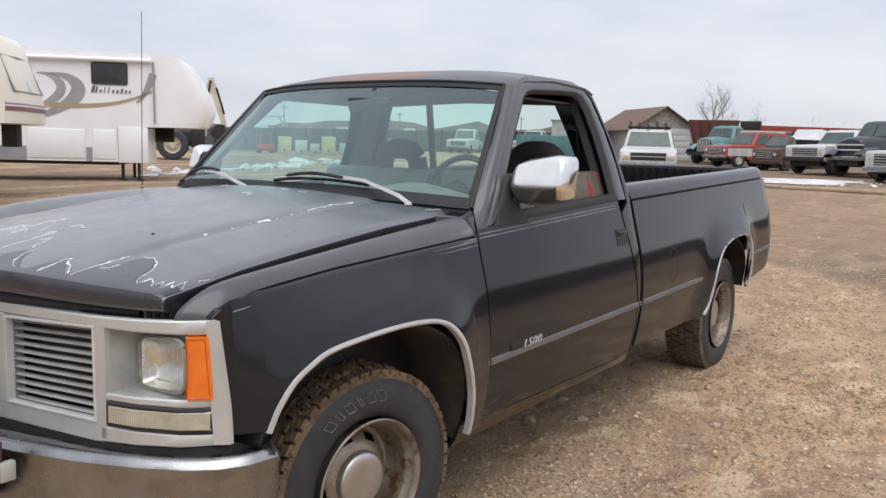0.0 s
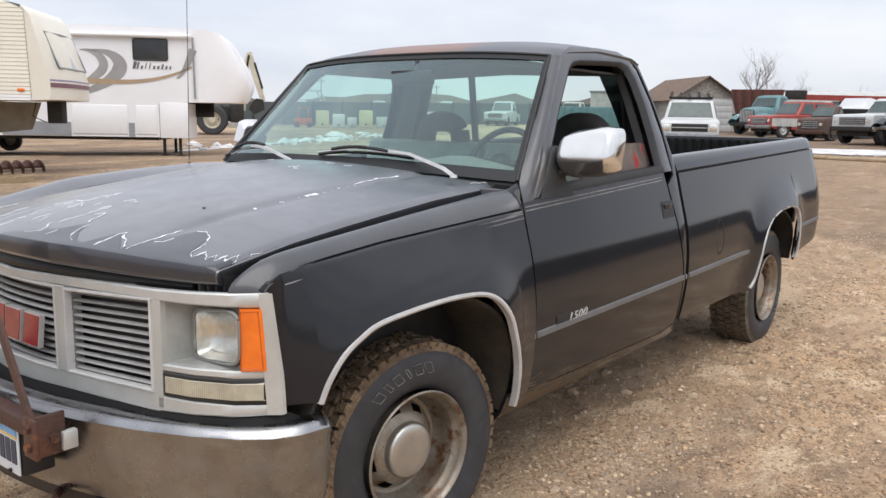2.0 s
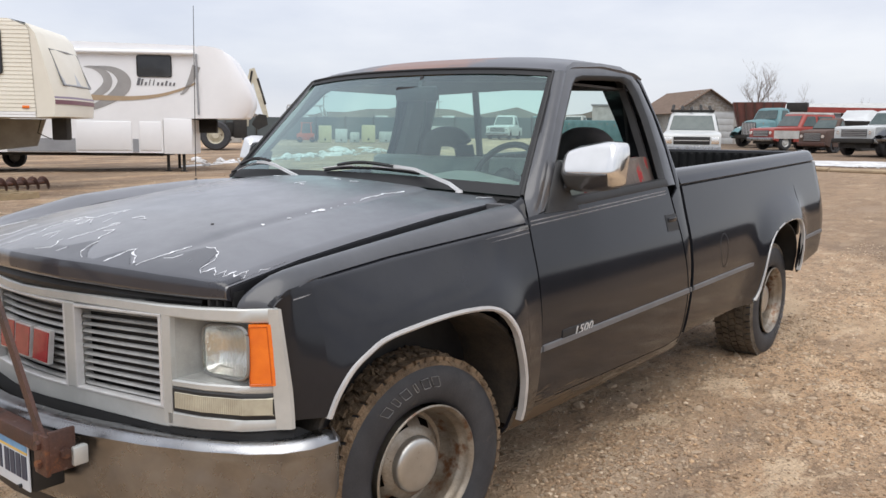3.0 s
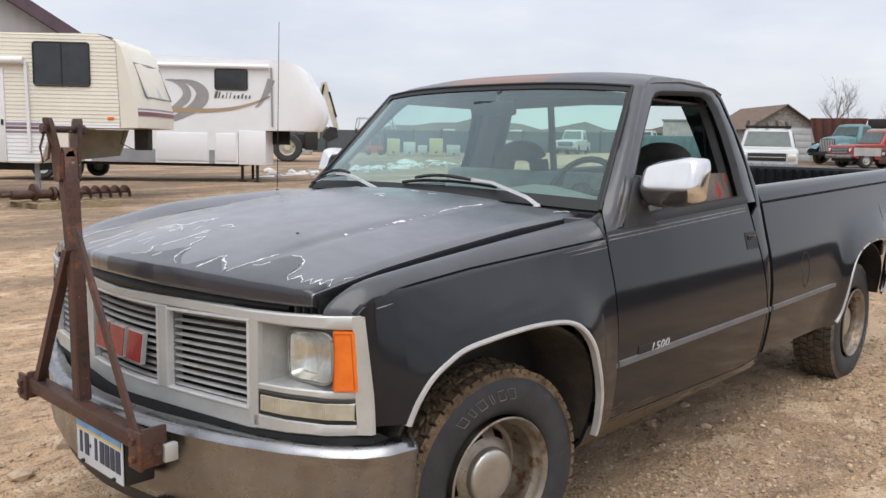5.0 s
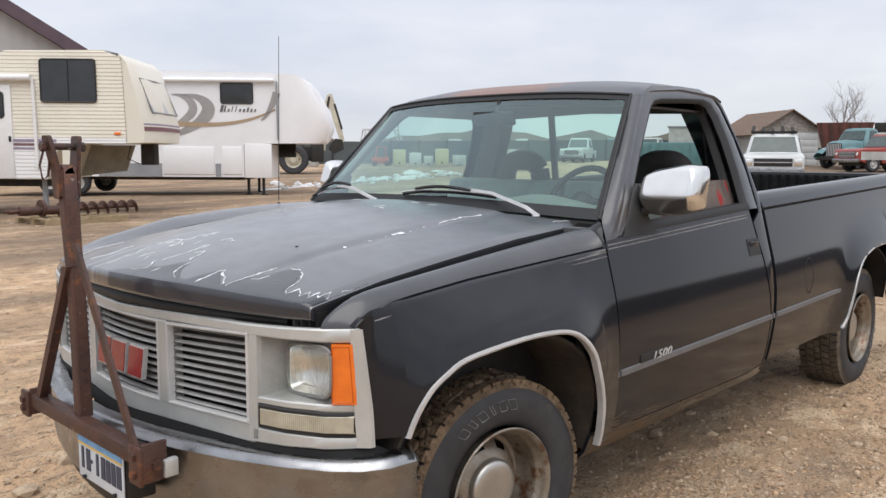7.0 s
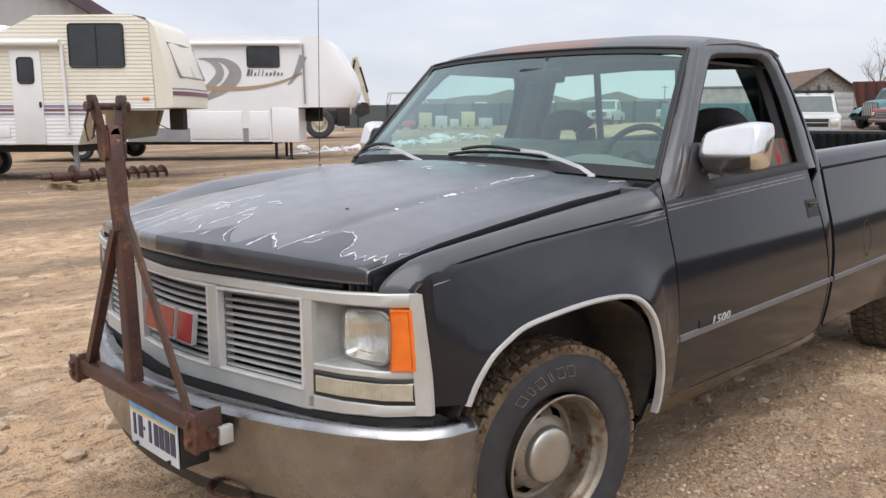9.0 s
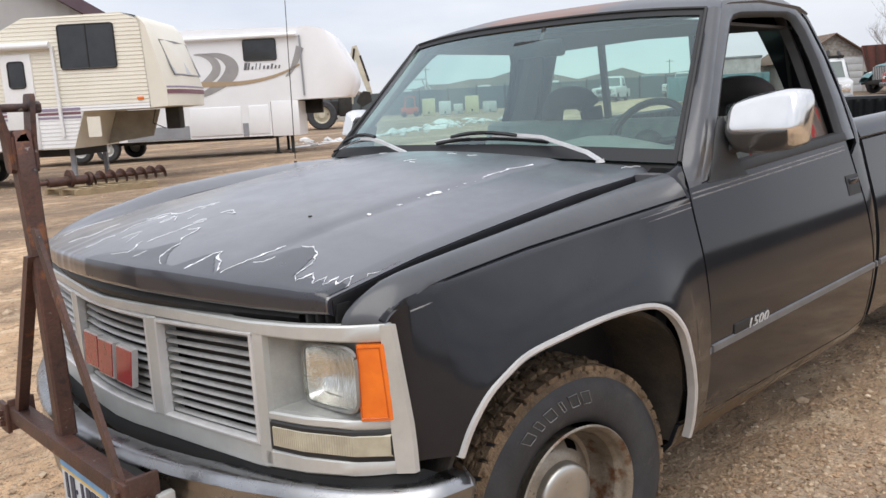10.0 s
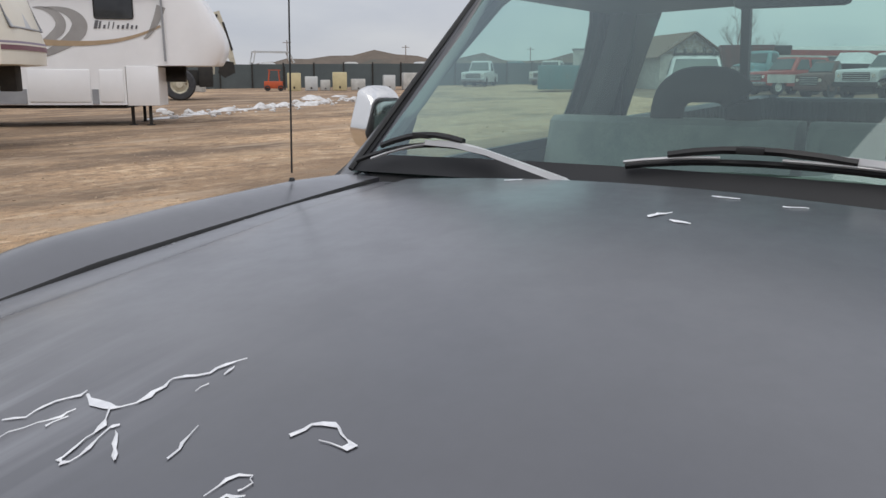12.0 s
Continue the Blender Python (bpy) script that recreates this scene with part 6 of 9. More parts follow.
def dirt_mat():
    m = surf("packed_dirt", (0.63, 0.42, 0.252), (0.50, 0.33, 0.195), 0.55, 0.95, grain=0.0, bump=0.030, bscale=38)
    n, l = m.node_tree.nodes, m.node_tree.links
    p = n["Principled BSDF"]
    base = p.inputs["Base Color"].links[0].from_socket
    tc = n.new("ShaderNodeTexCoord")

    def layer(col, s, detail, a, b, tint, kind="MIX", stretch=(1, 1, 1)):
        mp = n.new("ShaderNodeMapping")
        mp.inputs["Scale"].default_value = stretch
        l.new(tc.outputs["Object"], mp.inputs[0])
        t, r, x = n.new("ShaderNodeTexNoise"), n.new("ShaderNodeMapRange"), n.new("ShaderNodeMixRGB")
        t.inputs["Scale"].default_value, t.inputs["Detail"].default_value, t.inputs["Roughness"].default_value = s, detail, 0.62
        l.new(mp.outputs[0], t.inputs["Vector"])
        r.inputs[1].default_value, r.inputs[2].default_value = a, b
        l.new(t.outputs[0], r.inputs[0])
        x.blend_type = kind
        l.new(r.outputs[0], x.inputs[0])
        l.new(col, x.inputs[1])
        x.inputs[2].default_value = (*tint, 1)
        return x.outputs[0]

    c = layer(base, 5.0, 8, 0.50, 0.72, (0.26, 0.178, 0.11))
    c = layer(c, 1.5, 7, 0.53, 0.70, (0.235, 0.16, 0.098))
    c = layer(c, 11.0, 8, 0.53, 0.62, (0.26, 0.172, 0.105), stretch=(0.6, 1.5, 1))
    c = layer(c, 3.2, 8, 0.54, 0.61, (0.70, 0.52, 0.345), stretch=(0.7, 1.3, 1))
    c = layer(c, 32.0, 6, 0.56, 0.66, (0.52, 0.395, 0.265))
    c = layer(c, 85.0, 3, 0.61, 0.66, (0.56, 0.43, 0.30))
    c = layer(c, 70.0, 3, 0.61, 0.66, (0.13, 0.09, 0.058), stretch=(1, 1, 1.3))
    c = layer(c, 55.0, 5, 0.60, 0.70, (0.10, 0.072, 0.05))
    c = layer(c, 0.16, 5, 0.56, 0.68, (0.19, 0.135, 0.095), stretch=(1.0, 1.6, 1))
    c = layer(c, 0.30, 7, 0.54, 0.66, (0.50, 0.365, 0.235), stretch=(1.0, 2.2, 1))
    # damp, tracked earth along the trailers, deepened in colour for the shade under them
    sep = n.new("ShaderNodeSeparateXYZ")
    l.new(tc.outputs["Object"], sep.inputs[0])

    def op(kind, *vals):
        x = n.new("ShaderNodeMath")
        x.operation = kind
        for sock, v in zip(x.inputs, vals):
            if isinstance(v, bpy.types.NodeSocket):
                l.new(v, sock)
            else:
                sock.default_value = v
        return x.outputs[0]

    across = op("ABSOLUTE", op("ADD", op("MULTIPLY", op("SUBTRACT", sep.outputs[0], 4.0), -0.521), op("MULTIPLY", op("SUBTRACT", sep.outputs[1], 17.5), 0.853)))
    mp2, t2, r2, x2 = n.new("ShaderNodeMapping"), n.new("ShaderNodeTexNoise"), n.new("ShaderNodeMapRange"), n.new("ShaderNodeMixRGB")
    mp2.inputs["Rotation"].default_value, mp2.inputs["Scale"].default_value = (0, 0, radians(-31)), (0.22, 0.62, 1)
    l.new(tc.outputs["Object"], mp2.inputs[0])
    l.new(mp2.outputs[0], t2.inputs["Vector"])
    t2.inputs["Scale"].default_value, t2.inputs["Detail"].default_value, t2.inputs["Roughness"].default_value = 1.0, 7.0, 0.62
    damp = op("SUBTRACT", t2.outputs[0], op("MULTIPLY", across, 0.021))
    r2.inputs[1].default_value, r2.inputs[2].default_value, r2.inputs[4].default_value = 0.27, 0.47, 0.72
    l.new(damp, r2.inputs[0])
    l.new(r2.outputs[0], x2.inputs[0])
    l.new(c, x2.inputs[1])
    x2.inputs[2].default_value = (0.15, 0.105, 0.073, 1)
    c = x2.outputs[0]
    # dry pale streaks between the wheel tracks, and wet earth under the row of old trucks
    mp3, t3, r3, x3 = n.new("ShaderNodeMapping"), n.new("ShaderNodeTexNoise"), n.new("ShaderNodeMapRange"), n.new("ShaderNodeMixRGB")
    mp3.inputs["Rotation"].default_value, mp3.inputs["Scale"].default_value, mp3.inputs["Location"].default_value = (0, 0, radians(-31)), (0.20, 0.80, 1), (3, 8, 0)
    l.new(tc.outputs["Object"], mp3.inputs[0])
    l.new(mp3.outputs[0], t3.inputs["Vector"])
    t3.inputs["Scale"].default_value, t3.inputs["Detail"].default_value, t3.inputs["Roughness"].default_value = 1.0, 8.0, 0.65
    r3.inputs[1].default_value, r3.inputs[2].default_value, r3.inputs[4].default_value = 0.55, 0.66, 0.75
    l.new(op("SUBTRACT", t3.outputs[0], op("MULTIPLY", across, 0.002)), r3.inputs[0])
    l.new(r3.outputs[0], x3.inputs[0])
    l.new(c, x3.inputs[1])
    x3.inputs[2].default_value = (0.60, 0.47, 0.345, 1)
    r4, x4 = n.new("ShaderNodeMapRange"), n.new("ShaderNodeMixRGB")
    r4.inputs[1].default_value, r4.inputs[2].default_value, r4.inputs[4].default_value = 0.40, 0.60, 0.8
    l.new(op("ADD", t3.outputs[0], op("MINIMUM", op("MULTIPLY", op("SUBTRACT", sep.outputs[0], 28.0), 0.05), 0.15)), r4.inputs[0])
    l.new(op("MULTIPLY", r4.outputs[0], op("GREATER_THAN", op("SUBTRACT", sep.outputs[0], op("MULTIPLY", sep.outputs[1], 1.2)), 20.0)), x4.inputs[0])
    l.new(x3.outputs[0], x4.inputs[1])
    x4.inputs[2].default_value = (0.115, 0.085, 0.062, 1)
    wet = op("GREATER_THAN", sep.outputs[0], 26.5)
    x5 = n.new("ShaderNodeMixRGB")
    l.new(wet, x5.inputs[0])
    l.new(x3.outputs[0], x5.inputs[1])
    l.new(x4.outputs[0], x5.inputs[2])
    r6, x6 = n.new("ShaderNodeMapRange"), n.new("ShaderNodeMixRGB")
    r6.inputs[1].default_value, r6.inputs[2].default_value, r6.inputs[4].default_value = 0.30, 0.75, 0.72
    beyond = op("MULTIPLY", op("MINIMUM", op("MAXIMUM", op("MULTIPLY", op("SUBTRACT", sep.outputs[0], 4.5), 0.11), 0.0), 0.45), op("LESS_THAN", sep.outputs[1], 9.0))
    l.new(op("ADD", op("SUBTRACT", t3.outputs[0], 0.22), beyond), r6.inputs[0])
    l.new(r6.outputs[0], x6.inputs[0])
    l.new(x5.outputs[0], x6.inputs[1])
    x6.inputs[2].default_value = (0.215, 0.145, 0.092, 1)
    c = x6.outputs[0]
    l.new(c, p.inputs["Base Color"])
    v, b2 = n.new("ShaderNodeTexVoronoi"), n.new("ShaderNodeBump")
    v.inputs["Scale"].default_value = 85
    l.new(tc.outputs["Object"], v.inputs["Vector"])
    b2.inputs["Strength"].default_value, b2.inputs["Distance"].default_value, b2.invert = 0.6, 0.005, True
    l.new(v.outputs["Distance"], b2.inputs["Height"])
    old = p.inputs["Normal"].links[0].from_socket
    l.new(old, b2.inputs["Normal"])
    l.new(b2.outputs[0], p.inputs["Normal"])
    return m


DIRT = dirt_mat()


def spaced(lo, hi, near, step, grow):
    out, s, v = [near], step, near
    while v < hi:
        v += s
        s = s * grow if v > near + 7 else s
        out.append(min(v, hi))
    s, v = step, near
    while v > lo:
        v -= s
        s = s * grow if v < near - 5 else s
        out.append(max(v, lo))
    return sorted(set(out))


gx, gy = spaced(-1500, 1800, 1.0, 0.042, 1.07), spaced(-1500, 1800, -1.2, 0.042, 1.07)
verts, faces = [], []
for x in gx:
    for y in gy:
        verts.append((x, y, dirt_z(x, y)))
k = len(gy)
for i in range(len(gx) - 1):
    for j in range(k - 1):
        faces.append((i * k + j, (i + 1) * k + j, (i + 1) * k + j + 1, i * k + j + 1))
me = bpy.data.meshes.new("ground")
me.from_pydata(verts, [], faces)
me.polygons.foreach_set("use_smooth", [True] * len(me.polygons))
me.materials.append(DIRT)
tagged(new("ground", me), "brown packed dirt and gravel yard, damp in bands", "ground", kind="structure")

# ---- the yard behind: trailers, vehicles, sheds, fence, hills ----
def on_ground(x, y, deg, dz=0.0):
    return pose(x, y, ground_z(x, y) + dz, 0, 0, deg)


CREAM = surf("cream_siding", (0.80, 0.765, 0.66), (0.74, 0.705, 0.60), 1.2, 0.5, grain=0.08)
RV_WHITE = surf("white_siding", (0.82, 0.82, 0.82), (0.76, 0.76, 0.75), 1.0, 0.45, grain=0.08)
FIBRE = surf("white_fibreglass", (0.84, 0.845, 0.86), (0.79, 0.795, 0.81), 0.8, 0.35, coat=0.2)
DARK_GLASS = surf("dark_tinted_glass", (0.018, 0.020, 0.024), (0.028, 0.03, 0.034), 3, 0.08, coat=0.4)
GREY_MET = surf("grey_painted_metal", (0.30, 0.31, 0.33), (0.25, 0.26, 0.28), 2, 0.5)
PURPLE = surf("maroon_stripe", (0.20, 0.09, 0.11), (0.17, 0.08, 0.10), 4, 0.5)
LILAC = surf("faded_violet_stripe", (0.30, 0.25, 0.33), (0.26, 0.22, 0.30), 4, 0.5)
TAN = surf("tan_stripe", (0.42, 0.31, 0.20), (0.38, 0.28, 0.18), 4, 0.5)
DARK = surf("dark_underside", (0.022, 0.021, 0.020), (0.035, 0.032, 0.028), 4, 0.85)
SPOKE = surf("white_spoke_wheel", (0.66, 0.66, 0.64), (0.50, 0.50, 0.48), 8, 0.5)
WOOD = surf("weathered_pallet_wood", (0.42, 0.32, 0.19), (0.33, 0.25, 0.15), 5, 0.85, grain=0.4)


def simple_wheel(parent, x, y, z, r, w, rim_mat, out=-1, name="wheel"):
    """A tyre with a rim; out: the side, -1 or 1, on which the rim faces out along y."""
    wh = new(name)
    wh.parent = parent
    wh.matrix_basis = pose(x, y, z)
    bm = bmesh.new()
    h = w / 2
    revolve(bm, [(r * 0.56, -h * 0.8), (r * 0.62, -h), (r * 0.90, -h), (r, -h * 0.7), (r, h * 0.7), (r * 0.90, h), (r * 0.62, h), (r * 0.56, h * 0.8)], 26)
    part("tyre", bm, RUBBER, wh)
    bm = bmesh.new()
    revolve(bm, [(r * 0.60, out * h * 0.8), (r * 0.52, out * h * 0.55), (r * 0.46, out * h * 0.15), (r * 0.28, out * h * 0.35), (r * 0.22, out * h * 0.75), (r * 0.01, out * h * 0.8)], 20)
    part("rim", bm, rim_mat, wh)
    return wh


def pane_on(name, parent, x0, x1, z0, z1, y, mat, frame_mat, deep=0.02, r=0.06):
    """A window with rounded corners in a side wall that faces -y."""
    w = new(name)
    w.parent = parent
    loop = []
    for cx, cz, a0 in ((x1 - r, z1 - r, 0), (x0 + r, z1 - r, 90), (x0 + r, z0 + r, 180), (x1 - r, z0 + r, 270)):
        loop += [(cx + r * math.cos(radians(a0 + a)), cz + r * math.sin(radians(a0 + a))) for a in (0, 30, 60, 90)]
    bm = bmesh.new()
    prism(bm, loop, y - deep * 0.5, y + 0.01)
    part("pane", bm, mat, w)
    bm = bmesh.new()
    tube(bm, [(x, y - deep * 0.5, z) for x, z in loop + loop[:1]], 0.018, 5)
    part("window_frame", bm, frame_mat, w)
    return w


def siding(bm, z0, z1, step, x_lo, x_hi, y, n=2):
    """Lapped horizontal siding between two heights, bounded by x_lo(z) and x_hi(z)."""
    z = z0
    while z < z1 - 1e-4:
        b = min(z + step, z1)
        a0, a1, b0, b1 = x_lo(z), x_hi(z), x_lo(b), x_hi(b)
        q = [bm.verts.new(p) for p in ((a0, y - 0.014, z), (a1, y - 0.014, z), (b1, y - 0.002, b), (b0, y - 0.002, b))]
        bm.faces.new(q)
        u = [bm.verts.new(p) for p in ((a0, y - 0.014, z), (a1, y - 0.014, z), (a1, y, z - 0.006), (a0, y, z - 0.006))]
        bm.faces.new(u)
        z = b


RV_TURN = -44.8
# older cream fifth-wheel trailer, nose to the right
rv = thing("fifth_wheel_trailer", "old cream corrugated fifth-wheel trailer standing on its legs", "travel trailer", on_ground(6.27, 14.9, RV_TURN))
bm = bmesh.new()
prism(bm, [(-8.8, 0.80), (-1.73, 0.79), (-1.43, 1.58), (0.02, 1.58), (-0.04, 3.42), (-0.45, 3.58), (-2.5, 3.55), (-3.57, 3.05), (-8.8, 3.0)], 0.0, 2.4)
part("body", bm, CREAM, rv)
top_l = lambda z: -8.8 if z <= 3.03 else float(np.interp(z, [3.03, 3.05, 3.55], [-8.8, -3.57, -2.5]))
top_r = lambda z: float(np.interp(z, [1.58, 3.42, 3.56], [0.01, -0.05, -0.42]))
bm = bmesh.new()
siding(bm, 1.70, 3.55, 0.083, top_l, top_r, -0.001)
part("upper_siding", bm, CREAM, rv, "cream lapped aluminium siding")
bm = bmesh.new()
siding(bm, 0.82, 1.58, 0.083, lambda z: -8.8, lambda z: float(np.interp(z, [0.79, 1.58], [-1.73, -1.44])), -0.001)
siding(bm, 1.58, 1.70, 0.06, lambda z: -8.8, lambda z: 0.0, -0.001)
part("lower_siding", bm, RV_WHITE, rv, "white lapped aluminium siding")
for z0, z1, mt in ((1.60, 1.66, LILAC), (1.52, 1.57, PURPLE), (1.44, 1.48, LILAC)):
    bm = bmesh.new()
    box(bm, -8.8, -1.50, -0.022, -0.012, z0, z1)
    part("stripe", bm, mt, rv)
bm = bmesh.new()
rows = []
for y in np.linspace(0, 2.4, 9):
    c = 1 - abs(y / 1.2 - 1) ** 4
    rows.append([(0.02, y, 1.58), (0.62 * (0.62 + 0.38 * c), y, 1.60), (0.64 * (0.62 + 0.38 * c), y, 1.98), (0.34 * (0.55 + 0.45 * c), y, 2.85), (0.14 * (0.5 + 0.5 * c), y, 3.30), (-0.10, y, 3.50), (-0.45, y, 3.585)])
loft(bm, rows)
for y in (0.0, 2.4):
    bm.faces.new([bm.verts.new(p) for p in ((0.0, y, 1.58), (0.384, y, 1.60), (0.397, y, 1.98), (0.187, y, 2.85), (0.07, y, 3.30), (-0.10, y, 3.50), (-0.2, y, 2.6))])
part("front_cap", bm, surf("smooth_cream_cap", (0.77, 0.735, 0.64), (0.71, 0.675, 0.58), 1, 0.4), rv, "smooth cream nose cap")
bm = bmesh.new()
rows = []
for a in (0.06, 0.5, 0.94):
    x0, z0, x1, z1 = 0.46, 2.22, 0.14, 3.06
    rows.append([(x1 + (x0 - x1) * (1 - a) + 0.05, 0.30, z0 + (z1 - z0) * a), (x1 + (x0 - x1) * (1 - a) + 0.11, 1.2, z0 + (z1 - z0) * a), (x1 + (x0 - x1) * (1 - a) + 0.05, 2.1, z0 + (z1 - z0) * a)])
loft(bm, rows)
thicken(bm, 0.04)
nose_frame = bmesh.new()
tube(nose_frame, [Vector(p) + Vector((0.01, 0, 0)) for p in (rows[0][0], rows[0][1], rows[0][2], rows[2][2], rows[2][1], rows[2][0], rows[0][0])], 0.022, 5)
part("nose_window_seal", nose_frame, GREY_MET, rv)
part("nose_window", bm, surf("pale_window_cover", (0.50, 0.51, 0.52), (0.45, 0.46, 0.47), 3, 0.3), rv, "pale rock-guard over the nose window")
for z0, z1, mt in ((1.98, 2.02, LILAC), (1.86, 1.95, PURPLE)):
    bm = bmesh.new()
    bar_rows = []
    for y in np.linspace(0.0, 2.4, 9):
        c = 1 - abs(y / 1.2 - 1) ** 4
        x = 0.64 * (0.62 + 0.38 * c)
        bar_rows.append([(x + 0.012 - 0.23 * max(0, z - 1.9) * 0.6, y, z) for z in (z0, z1)])
    loft(bm, bar_rows)
    thicken(bm, 0.006)
    part("nose_stripe", bm, mt, rv)
for x0, x1, z0, z1 in ((-1.78, -0.60, 2.46, 3.37), (-4.58, -3.46, 1.77, 2.51), (-6.9, -5.6, 1.77, 2.51)):
    w = pane_on("window", rv, x0, x1, z0, z1, -0.020, DARK_GLASS, BLACK)
    bm = bmesh.new()
    box(bm, (x0 + x1) / 2 - 0.012, (x0 + x1) / 2 + 0.012, -0.042, -0.028, z0 + 0.02, z1 - 0.02)
    part("sash", bm, BLACK, w)
dr = new("entry_door")
dr.parent = rv
bm = bmesh.new()
box(bm, -3.08, -2.42, -0.045, 0.01, 0.80, 2.82, bevel=0.02)
part("door_leaf", bm, RV_WHITE, dr)
pane_on("door_window", rv, -2.92, -2.58, 2.12, 2.66, -0.045, DARK_GLASS, BLACK)
bm = bmesh.new()
box(bm, -2.50, -2.45, -0.07, -0.04, 1.60, 1.72, bevel=0.008)
part("door_latch", bm, BLACK, dr)
bm = bmesh.new()
tube(bm, [(-8.6, -0.10, 2.94), (-1.95, -0.10, 2.97)], 0.075, 10)
part("awning_roll", bm, RV_WHITE, rv, "rolled white awning")
for x in (-1.93, -8.5):
    bm = bmesh.new()
    tube(bm, [(x, -0.06, 2.95), (x + 0.02, -0.05, 1.05)], 0.03, 4, True)
    again_o = part("awning_arm", bm, RV_WHITE, rv)
bm = bmesh.new()
box(bm, -4.95, -3.40, 0.55, 1.5, 3.03, 3.42, bevel=0.09)
part("roof_air_conditioner", bm, RV_WHITE, rv, "white roof air conditioner")
bm = bmesh.new()
for i in range(4):
    box(bm, -4.75 + 0.22 * i, -4.60 + 0.22 * i, 0.535, 0.555, 3.15, 3.29)
part("vent_slots", bm, BLACK, rv)
for x in (-4.79, -5.62):
    for y, o in ((0.16, -1), (2.24, 1)):
        simple_wheel(rv, x, y, 0.345, 0.345, 0.21, SPOKE, o)
bm = bmesh.new()
rows = []
for a in np.linspace(0, math.pi, 13):
    rows.append([(-5.2 - 0.95 * math.cos(a), y, 0.45 + 0.46 * math.sin(a) ** 0.7) for y in (-0.03, 0.30)])
loft(bm, rows)
part("wheel_arch", bm, DARK, rv)
bm = bmesh.new()
box(bm, -8.6, -1.9, 0.35, 2.05, 0.62, 0.82)
tube(bm, [(-4.79, 0.2, 0.345), (-4.79, 2.2, 0.345)], 0.04, 6)
tube(bm, [(-5.62, 0.2, 0.345), (-5.62, 2.2, 0.345)], 0.04, 6)
part("undercarriage", bm, DARK, rv)
for y in (0.35, 2.05):
    bm = bmesh.new()
    tube(bm, [(-1.95, y, 0.85), (-1.95, y, 0.03)], 0.045, 4, True)
    box(bm, -2.07, -1.83, y - 0.12, y + 0.12, 0.0, 0.03)
    part("landing_leg", bm, GREY_MET, rv)
bm = bmesh.new()
box(bm, -0.04, 0.28, 1.0, 1.35, 1.10, 1.60, pose(0, 0, 0, 0, 0, 0), 0.03)
tube(bm, [(-0.25, 1.0, 1.55), (-0.32, 0.95, 1.25), (-0.06, 1.0, 1.12)], 0.012, 5)
part("hitch_box", bm, DARK, rv, "black king-pin hitch box")
bm = bmesh.new()
prism(bm, [(-1.43, 1.56), (-1.70, 0.82), (-0.62, 0.95), (-0.40, 1.56)], 1.7, 1.76)
part("hitch_skirt", bm, surf("dirty_beige_panel", (0.36, 0.34, 0.29), (0.28, 0.26, 0.22), 3, 0.7), rv)
bm = bmesh.new()
box(bm, -1.40, -1.12, 0.02, 0.06, 1.02, 1.45)
part("open_hatch", bm, CREAM, rv)
for x in (-0.18,):
    bm = bmesh.new()
    box(bm, x - 0.07, x + 0.07, -0.035, -0.012, 1.76, 1.82, bevel=0.008)
    part("side_marker", bm, AMBER, rv)
bm = bmesh.new()
box(bm, -1.1, -0.4, 1.0, 1.6, 3.60, 3.63, pose(0, 0, 0, 0, -5, 0), 0.01)
tube(bm, [(-0.75, 1.3, 3.52), (-0.75, 1.3, 3.60)], 0.02, 6)
part("roof_antenna", bm, GREY_MET, rv)
bm = bmesh.new()
box(bm, -4.0, -3.2, -0.030, -0.012, 0.95, 1.20, bevel=0.006)
part("hatch", bm, RV_WHITE, rv)

# newer white fifth-wheel, further back
rv2 = thing("fifth_wheel_trailer", "large white fibreglass fifth-wheel trailer with grey and tan swooshes", "travel trailer", on_ground(13.1, 18.9, RV_TURN, -0.12))
bm = bmesh.new()
prism(bm, [(-9.5, 0.68), (-1.10, 0.68), (-1.10, 1.70), (0.0, 1.74), (0.0, 3.86), (-0.1, 3.90), (-3.4, 3.95), (-9.5, 3.90)], 0.0, 2.5)
part("body", bm, FIBRE, rv2)
bm = bmesh.new()
rows = []
for s in np.linspace(0, 1, 8):
    a = s * math.pi / 2
    x0 = 1.42 * math.sin(a)
    inset = 0.62 * (1 - math.cos(a))
    row = []
    for t in np.linspace(0, 1, 15):
        z0 = 1.74 + 0.02 * s
        zt = 3.90 - 0.78 * (1 - math.cos(a)) ** 1.4
        z = z0 + (zt - z0) * t
        row.append((x0 * (0.80 + 0.28 * math.sin(math.pi * (0.15 + 0.9 * t))), inset, z))
    rows.append(row + [(p[0], 2.5 - inset, p[2]) for p in reversed(row)])
loft(bm, rows, True, True)
part("front_cap", bm, FIBRE, rv2, "rounded white nose cap", 60)
pane_on("window", rv2, -1.78, -0.79, 2.96, 3.58, -0.012, DARK_GLASS, BLACK)
bm = bmesh.new()
tube(bm, [(-8.5, -0.09, 3.66), (-0.12, -0.09, 3.67)], 0.07, 10)
part("awning_roll", bm, FIBRE, rv2, "rolled white awning")
bm = bmesh.new()
tube(bm, [(-0.05, -0.05, 3.65), (-0.02, -0.05, 1.85)], 0.025, 4, True)
part("awning_arm", bm, GREY_MET, rv2)
SWOOSH = surf("grey_swoosh", (0.30, 0.29, 0.285), (0.36, 0.35, 0.345), 1.5, 0.4)


